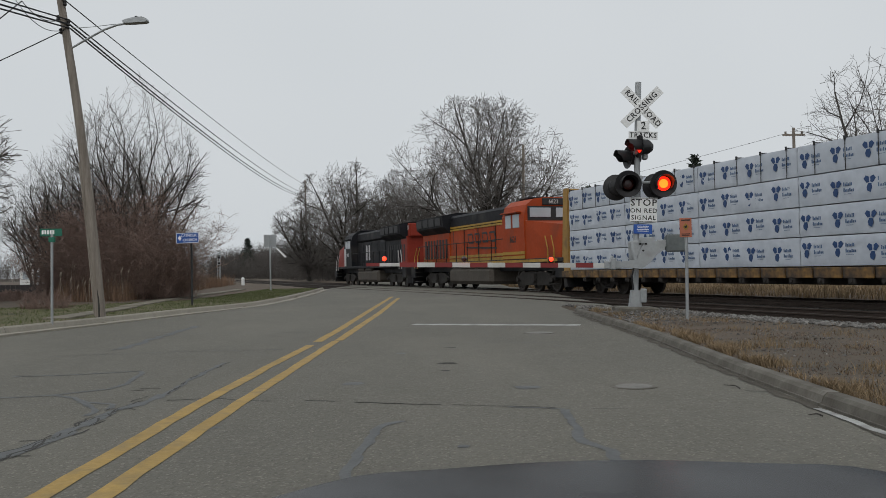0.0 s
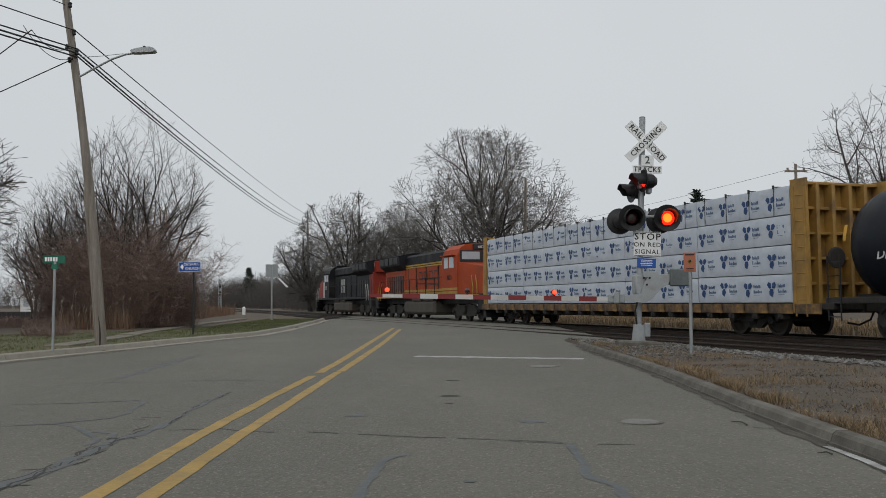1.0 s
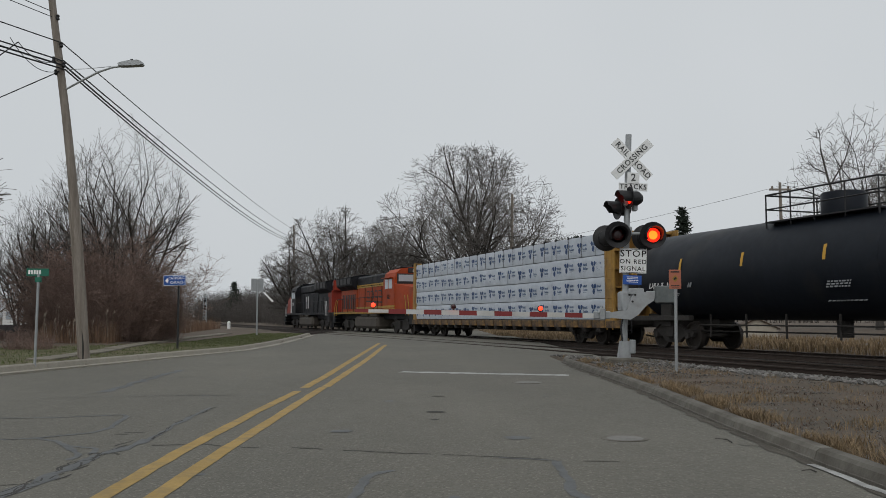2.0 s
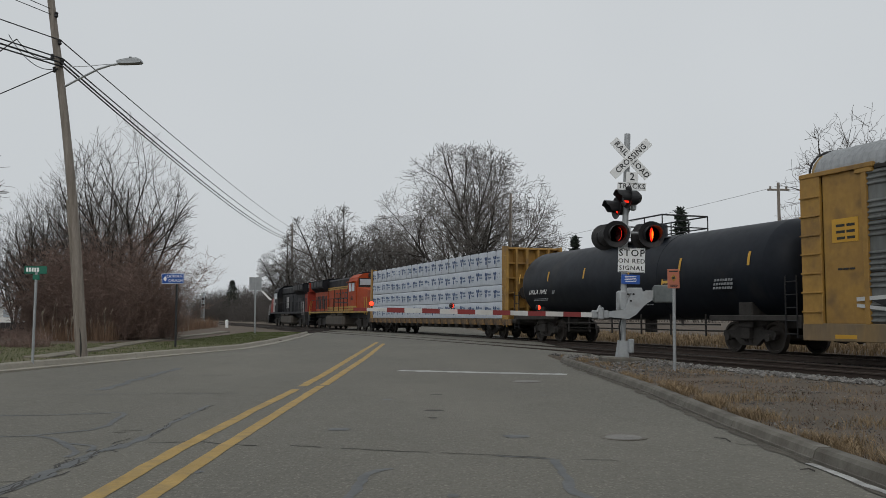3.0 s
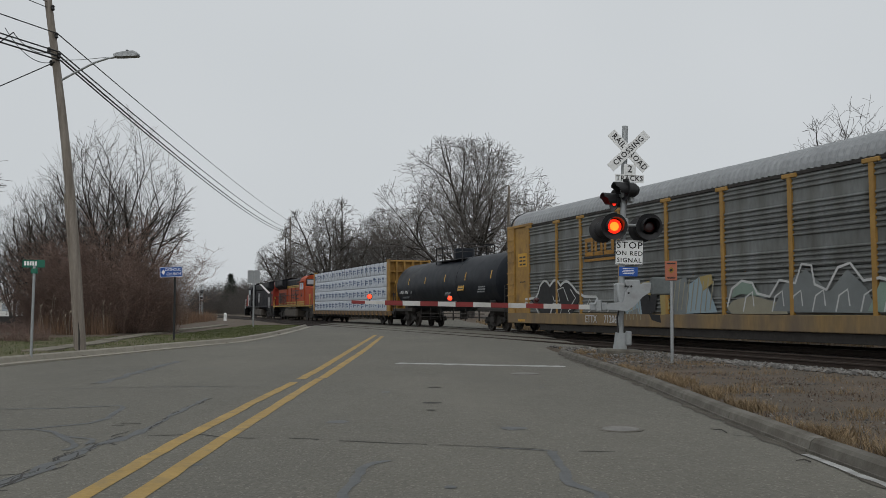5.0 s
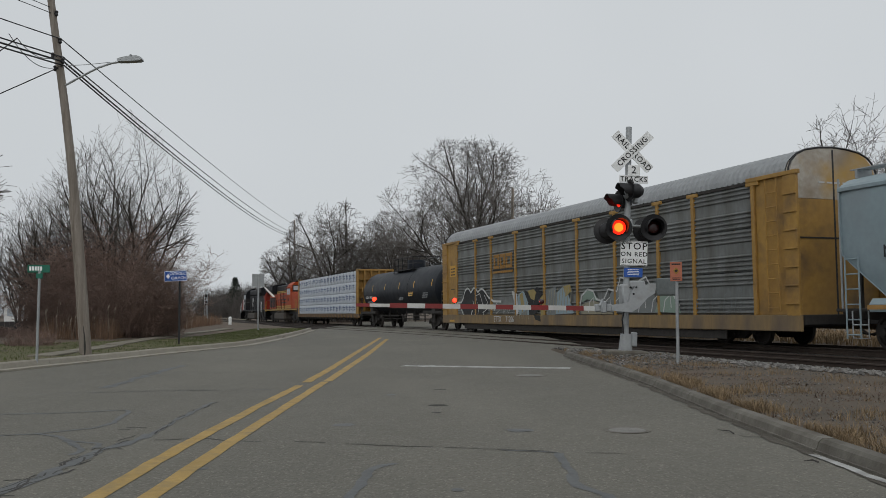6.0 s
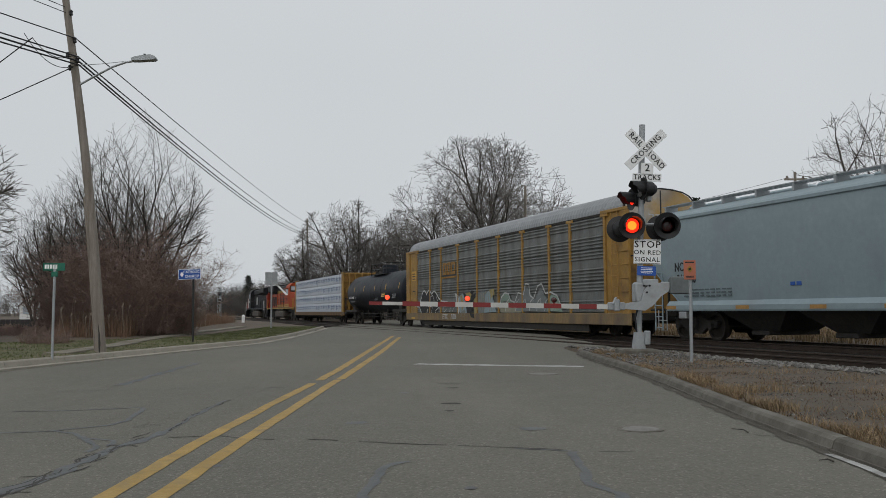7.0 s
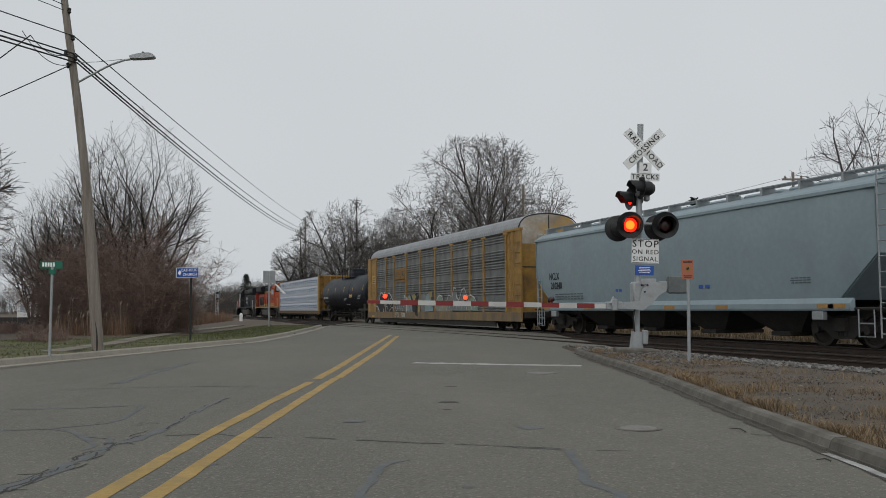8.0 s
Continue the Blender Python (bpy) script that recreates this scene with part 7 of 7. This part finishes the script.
def plumes():
    rnd = random.Random(9)
    data = ([], [])
    for _ in range(520):
        q = reed_bed(rnd)
        if q is None or q[1] > 58:
            continue
        x, y, k = q
        h = 1.15 * k * rnd.uniform(0.9, 1.3)
        p = Vector((x, y, 0.05))
        e = p + Vector((rnd.gauss(0, 0.12), rnd.gauss(0, 0.12), h))
        limb(data, [p, p.lerp(e, 0.6), e], [0.008, 0.007, 0.006], 3)
        limb(data, [e, e + Vector((0.02, 0, 0.07)), e + Vector((0.05, 0, 0.16))], [0.012, 0.024, 0.006], 4)
    ob = new("reed_plumes", mesh_of("reed_plumes", data, SEED_HEAD))
    tagged(ob, "pale feathery seed heads over the reeds", "reeds", kind="stuff")


SEED_HEAD = surface("pale_seed_heads", (0.40, 0.34, 0.27), 0.95, spread=0.2, bump=0.0, per_island=0.2)
plumes()


def lawn_spot(rnd):
    y = rnd.uniform(12, 56)
    x = left_kerb(y) - 0.3 - rnd.random() * (3.2 + 6.5 * max(0, min(1, (34 - y) / 12)))
    return x, y, 1.0


blades("lawn_grass", 4, 52000, lawn_spot, 0.07, 0.009, LAWN_BLADE, "short dull green winter lawn")


def lay_lawn():
    s = Solid()
    vs, ys = [], list(np.arange(5, 58, 0.8))
    w = 9
    for y in ys:
        a = left_kerb(y) - 0.29
        wide = 3.6 + 7.0 * max(0, min(1, (34 - y) / 12))
        for i in range(w):
            x = a - wide * i / (w - 1)
            vs.append((x, y, ground_height(x, y) + (0.014 if i < w - 1 else -0.05)))
    s.add(vs, [(j * w + i, j * w + i + 1, (j + 1) * w + i + 1, (j + 1) * w + i) for j in range(len(ys) - 1) for i in range(w - 1)])
    plain("lawn", s, LAWN, "dull green winter lawn strip by the kerb", "lawn", kind="structure", smooth=True)


lay_lawn()


def lay_path():
    walkway = thing("pavement", "pale concrete footpath across the lawn", "pavement", kind="structure")
    pts = [(-9.3, 21.2), (-9.75, 25.5), (-10.9, 34.4), (-11.7, 43.9), (-12.4, 54.0)]
    for (x0, y0), (x1, y1) in zip(pts, pts[1:]):
        n = max(1, round(math.hypot(x1 - x0, y1 - y0) / 1.5))
        for i in range(n):
            a = Vector((x0 + (x1 - x0) * i / n, y0 + (y1 - y0) * i / n, 0))
            b = Vector((x0 + (x1 - x0) * (i + 1) / n, y0 + (y1 - y0) * (i + 1) / n, 0))
            d = b - a
            z = max(ground_height(a.x, a.y), ground_height(b.x, b.y)) + 0.03
            part("slab", Solid().box(-0.30, 0.30, 0.004, d.length - 0.008, -0.1, 0.02, 0.008), PATH_CONCRETE, walkway, m=Matrix.Translation((a.x, a.y, z)) @ Matrix.Rotation(math.atan2(-d.x, d.y), 4, "Z"))


lay_path()


def stones(name, seed, count, place, size, material, label):
    rnd = np.random.RandomState(seed)
    v, f = [], []
    base = [(1, 0, 0), (-1, 0, 0), (0, 1, 0), (0, -1, 0), (0, 0, 1), (0, 0, -1)]
    tri = [(0, 2, 4), (2, 1, 4), (1, 3, 4), (3, 0, 4), (2, 0, 5), (1, 2, 5), (3, 1, 5), (0, 3, 5)]
    for _ in range(count):
        x, y, z = place(rnd)
        s = size * rnd.uniform(0.5, 1.3)
        m = Euler(rnd.uniform(0, 6.28, 3)).to_matrix()
        n = len(v)
        for b in base:
            q = m @ Vector(b) * s * rnd.uniform(0.6, 1.1)
            v.append((x + q.x, y + q.y, z + q.z * 0.75))
        f += [tuple(i + n for i in t) for t in tri]
    ob = new(name, mesh_of(name, (v, f), material))
    return tagged(ob, label, "gravel", kind="stuff")


def shoulder(rnd):
    while True:
        s, lat = rnd.uniform(4, 34), 10.8 + 2.4 * rnd.beta(2, 2)
        p = on_line(s, lat)
        if p.x > RIGHT_EDGE + 0.5:
            return p.x, p.y, ground_height(p.x, p.y) + blend(0.0, 0.05, (lat - 11.2) / 1.2) + 0.015


def on_verge(rnd):
    while True:
        y = 4 + 19 * rnd.rand()
        x = right_kerb(y) + 0.25 + 7 * rnd.rand()
        if x * N.x + y * N.y < 11.6 and noise.noise((x * 0.9, y * 0.9, 12)) > -0.05:
            return x, y, ground_height(x, y) + 0.004


def round_mast(rnd):
    a, q = rnd.uniform(0, 6.28), abs(rnd.normal(0, 0.9))
    x, y = 4.0 + q * math.cos(a) * 1.2, 19.2 + q * math.sin(a) * 2
    x = max(x, right_kerb(y) + 0.25)
    return x, y, ground_height(x, y) + 0.01


def between(rnd):
    s, lat = rnd.uniform(-4, 45), rnd.uniform(12.6, 20)
    p = on_line(s, lat)
    if p.x < RIGHT_EDGE + 0.9:
        p = on_line(rnd.uniform(0, 20), lat)
    return p.x, p.y, -0.13


stones("ballast_stones", 1, 7000, shoulder, 0.058, STONE, "pale grey crushed stone along the track shoulder")
stones("loose_gravel", 2, 3000, on_verge, 0.018, STONE, "loose pale gravel on the bare verge")
stones("loose_gravel", 3, 2600, round_mast, 0.032, STONE, "pale gravel round the signal mast")
stones("ballast_stones", 4, 5000, between, 0.045, BALLAST, "dark track ballast stones between the rails")


# ---- road wear ----
def seal(pts, width=0.07, jitter=0.03, seed=1, material=None, name="sealed_crack"):
    road_strip(name, pts, width, material or SEALER, 0.003, jitter=jitter, seed=seed)


# thin cracks across the lanes
seal([(-6.1, 12.3), (-5.5, 12.6), (-4.3, 12.9), (-3.1, 12.9), (-2.1, 13.0), (-1.65, 13.1)], 0.03, 0.05, 3)
seal([(-2.45, 7.9), (-2.1, 7.98), (-1.74, 7.8), (-1.3, 7.7), (0.0, 7.36)], 0.022, 0.03, 4, CRACK, "open_crack")
seal([(0.0, 7.34), (1.1, 7.04), (2.65, 6.68)], 0.016, 0.02, 5, CRACK, "open_crack")
seal([(0.55, 7.2), (0.98, 7.02)], 0.03, 0.02, 6)
seal([(-6.4, 16.6), (-4.2, 16.9), (-2.4, 16.5)], 0.03, 0.06, 25)
seal([(-0.3, 13.4), (0.6, 13.6), (1.8, 13.2)], 0.018, 0.05, 27)
# blue-grey sealed bands
seal([(-0.5, 3.6), (-0.5, 5.4), (-0.46, 6.08), (-0.42, 6.39), (-0.29, 6.59)], 0.07, 0.02, 8)
seal([(1.05, 3.6), (1.03, 5.4), (0.93, 5.67), (0.94, 6.23), (0.98, 7.0)], 0.075, 0.02, 9)
seal([(-3.7, 8.39), (-3.31, 8.8), (-3.25, 9.18), (-3.38, 9.75), (-3.42, 10.13), (-3.57, 10.4), (-4.19, 10.16), (-4.9, 10.1)], 0.06, 0.02, 20)
seal([(-6.6, 8.35), (-5.2, 8.3), (-4.12, 8.32), (-3.68, 8.35), (-3.45, 8.23), (-3.23, 7.92), (-2.89, 7.48), (-2.83, 7.27), (-2.87, 7.11)], 0.055, 0.03, 21)
seal([(-3.23, 7.92), (-2.81, 7.71), (-2.79, 7.44)], 0.05, 0.03, 22)
seal([(-5.0, 13.6), (-5.2, 16.5), (-5.4, 19.4)], 0.16, 0.05, 26)
# the broken crack that runs along the lane beside the centre line
line = [(-2.75, 3.6), (-2.72, 4.6), (-2.69, 5.46), (-2.66, 5.91), (-2.64, 6.26), (-2.68, 6.95), (-2.66, 7.43), (-2.6, 7.84), (-2.58, 8.31)]
tail = [(-2.58, 8.31), (-2.64, 9.02), (-2.7, 9.72), (-2.74, 11.17)]
seal([(x - 0.03, y) for x, y in line], 0.11, 0.04, 11)
seal(tail, 0.06, 0.03, 12)
seal(tail, 0.022, 0.05, 13, CRACK, "open_crack")
for k in range(4):
    seal([(x + 0.055 * k - 0.12, y + 0.07 * k) for x, y in line[: 9 - k]], 0.015 + 0.004 * (k % 2), 0.045, 14 + k, CRACK, "open_crack")
flaw = random.Random(19)
for k in range(16):
    y = flaw.uniform(4.2, 10.6)
    x = -2.68 + flaw.uniform(-0.12, 0.10)
    seal([(x, y), (x + flaw.uniform(-0.14, 0.1), y + flaw.uniform(-0.05, 0.12)), (x + flaw.uniform(-0.25, 0.2), y + flaw.uniform(-0.1, 0.22))], 0.02, 0.03, 40 + k, CRACK, "open_crack")
for i, (x, y, a, w) in enumerate(((0.05, 10.6, 0.30, 0.08), (0.04, 9.83, 0.12, 0.05), (-0.89, 8.83, 0.26, 0.12), (-0.56, 11.96, 0.16, 0.09), (0.81, 8.34, 0.27, 0.13), (0.15, 5.6, 0.10, 0.05), (-1.64, 6.43, 0.08, 0.04), (0.1, 12.7, 0.22, 0.06), (1.63, 12.72, 0.10, 0.05))):
    s = Solid()
    rnd = random.Random(i + 40)
    n = 12
    vs = [(x + a * rnd.uniform(0.7, 1.1) * 0.5 * math.cos(k * 2 * math.pi / n), y + w * rnd.uniform(0.7, 1.1) * math.sin(k * 2 * math.pi / n) * 1.1) for k in range(n)]
    s.add([(p, q, road_height(p, q) + 0.0035) for p, q in vs], [tuple(range(n))])
    part("tar_patch", s, CRACK if i in (0, 1, 7) else SEALER, road)
road_strip("open_crack", [(2.71, 7.91), (2.92, 7.78)], 0.02, CRACK, 0.004, jitter=0.01, seed=60)
# grit and dead leaves washed against the kerb, and a length of old white paint
GRIT = surface("gutter_grit", (0.115, 0.100, 0.078), 0.95, spread=0.4, grain=22, blotch=2.5, bump=0.5)
road_strip("gutter_grit", [(right_kerb(y) - 0.075, y) for y in (3.5, 6, 8, 10, 12, 14, 17, 21)], 0.10, GRIT, 0.005, "dark grit along the kerb", jitter=0.03, seed=61)
road_strip("edge_paint", [(2.90, 6.85), (2.91, 6.2), (2.92, 3.5)], 0.07, WHITE_PAINT, 0.0075, "scrap of white edge paint", jitter=0.012, seed=62)


def sticks():
    for x, y, turn, long in ((2.69, 8.0, 12, 0.26), (2.79, 6.48, 50, 0.10)):
        s = Solid().tube([(0, 0, 0.012), (0.03, long * 0.5, 0.02), (-0.01, long, 0.012)], [0.007, 0.006, 0.003], 5)
        plain("stick", s, BARK, "dark broken twig lying on the asphalt", "stick", Matrix.Translation((x, y, road_height(x, y))) @ Matrix.Rotation(radians(turn), 4, "Z"))


sticks()


def cover_plate(x, y, r):
    t = thing("manhole_cover", "round worn iron manhole cover set in the road", "manhole cover", Matrix.Translation((x, y, road_height(x, y) + 0.002)))
    part("collar", Solid().spin([(r + 0.05, 0.0), (r + 0.05, 0.003), (r + 0.015, 0.003)], (0, 0, 0), (0, 0, 1), 32), CONCRETE, t)
    part("lid", Solid().spin([(r, 0.003), (r - 0.01, 0.006), (0.001, 0.0065)], (0, 0, 0), (0, 0, 1), 32), IRON, t)


cover_plate(1.80, 8.3, 0.17)
cover_plate(1.67, 15.4, 0.24)


# ---- the bonnet of the car that carries the camera ----
CAR_BLACK = surface("dark_car_paint", (0.012, 0.013, 0.015), 0.24, spread=0.2, grain=20, blotch=1, bump=0.0, shine=0.07)
TYRE = surface("tyre_rubber", (0.02, 0.02, 0.02), 0.9, spread=0.2, bump=0.2)


def own_car():
    t = thing("car_front", "dark glossy front of a waiting car", "car", Matrix.Translation((0.38, 0.0, 0.0)))
    s = Solid()
    nx, ny = 32, 22
    vs = []
    for j in range(ny + 1):
        v = j / ny
        for i in range(nx + 1):
            u = -1 + 2 * i / nx
            front = 1.96 - 0.36 * u * u - 0.10 * u ** 8
            roll = max(0.0, (v - 0.8) / 0.2)
            y = 0.95 + (front - 0.95) * (min(v, 0.8) / 0.8) + 0.05 * math.sin(roll * math.pi / 2)
            z = 0.692 - 0.012 * min(v, 0.8) - 0.02 * u * u - 0.05 * abs(u) ** 6 - 0.14 * (1 - math.cos(roll * math.pi / 2))
            z += 0.010 * math.exp(-((abs(u) - 0.55) / 0.12) ** 2)
            vs.append((u * 0.93, y, z))
    w = nx + 1
    s.add(vs, [(j * w + i, j * w + i + 1, (j + 1) * w + i + 1, (j + 1) * w + i) for j in range(ny) for i in range(nx)])
    part("bonnet", s, CAR_BLACK, t, "dark glossy bonnet", smooth=True)
    f = Solid()
    f.prism([(-0.88, 0.95), (0.88, 0.95), (0.88, 1.48), (0.72, 1.68), (0.4, 1.84), (0.0, 1.88), (-0.4, 1.84), (-0.72, 1.68), (-0.88, 1.48)], 2, 0.28, 0.58)
    part("front_body", f, CAR_BLACK, t)
    for x in (-0.78, 0.78):
        part("wheel", Solid().spin([(0.2, -0.10), (0.31, -0.10), (0.32, 0), (0.31, 0.10), (0.2, 0.10)], (x, 1.2, 0.315), (1, 0, 0), 24), TYRE, t)


own_car()


def motions():
    """The train rolls along the far track at one speed; its wheels turn with it."""
    turn = Matrix.Rotation(HEAD, 4, "Z")
    for ob, behind in moving:
        walk(ob, [(t, Matrix.Translation(on_line(LEAD + SPEED * t - behind, FAR_TRACK, RAIL_TOP)) @ turn) for t in (0.0, 4.0, 8.0)])
    changes = sorted([(t, False) for t in RED_TO_LEFT] + [(t, True) for t in LEFT_TO_RED])
    for ob, at, first in turning:
        away = 0.0 if first else 180.0
        rows = [(0.0, away)]
        for t, to_first in changes:
            t = round(t * 30) / 30
            goal = 0.0 if to_first == first else 180.0
            step = (goal - away) / 3
            rows += [(t - 2 / 30, away), (t - 1 / 30, away + step), (t, away + 2 * step), (t + 1 / 30, goal)]
            away = goal
        rows.append((8.0, away))
        walk(ob, [(t, Matrix.Translation(at) @ Matrix.Rotation(radians(a), 4, "Z")) for t, a in rows])
    for w, y, r in wheels:
        rows = [(i / 15, pose(0, y, r) @ Matrix.Rotation(-SPEED * i / 15 / r, 4, "X")) for i in range(121)]
        walk(w, rows)


motions()
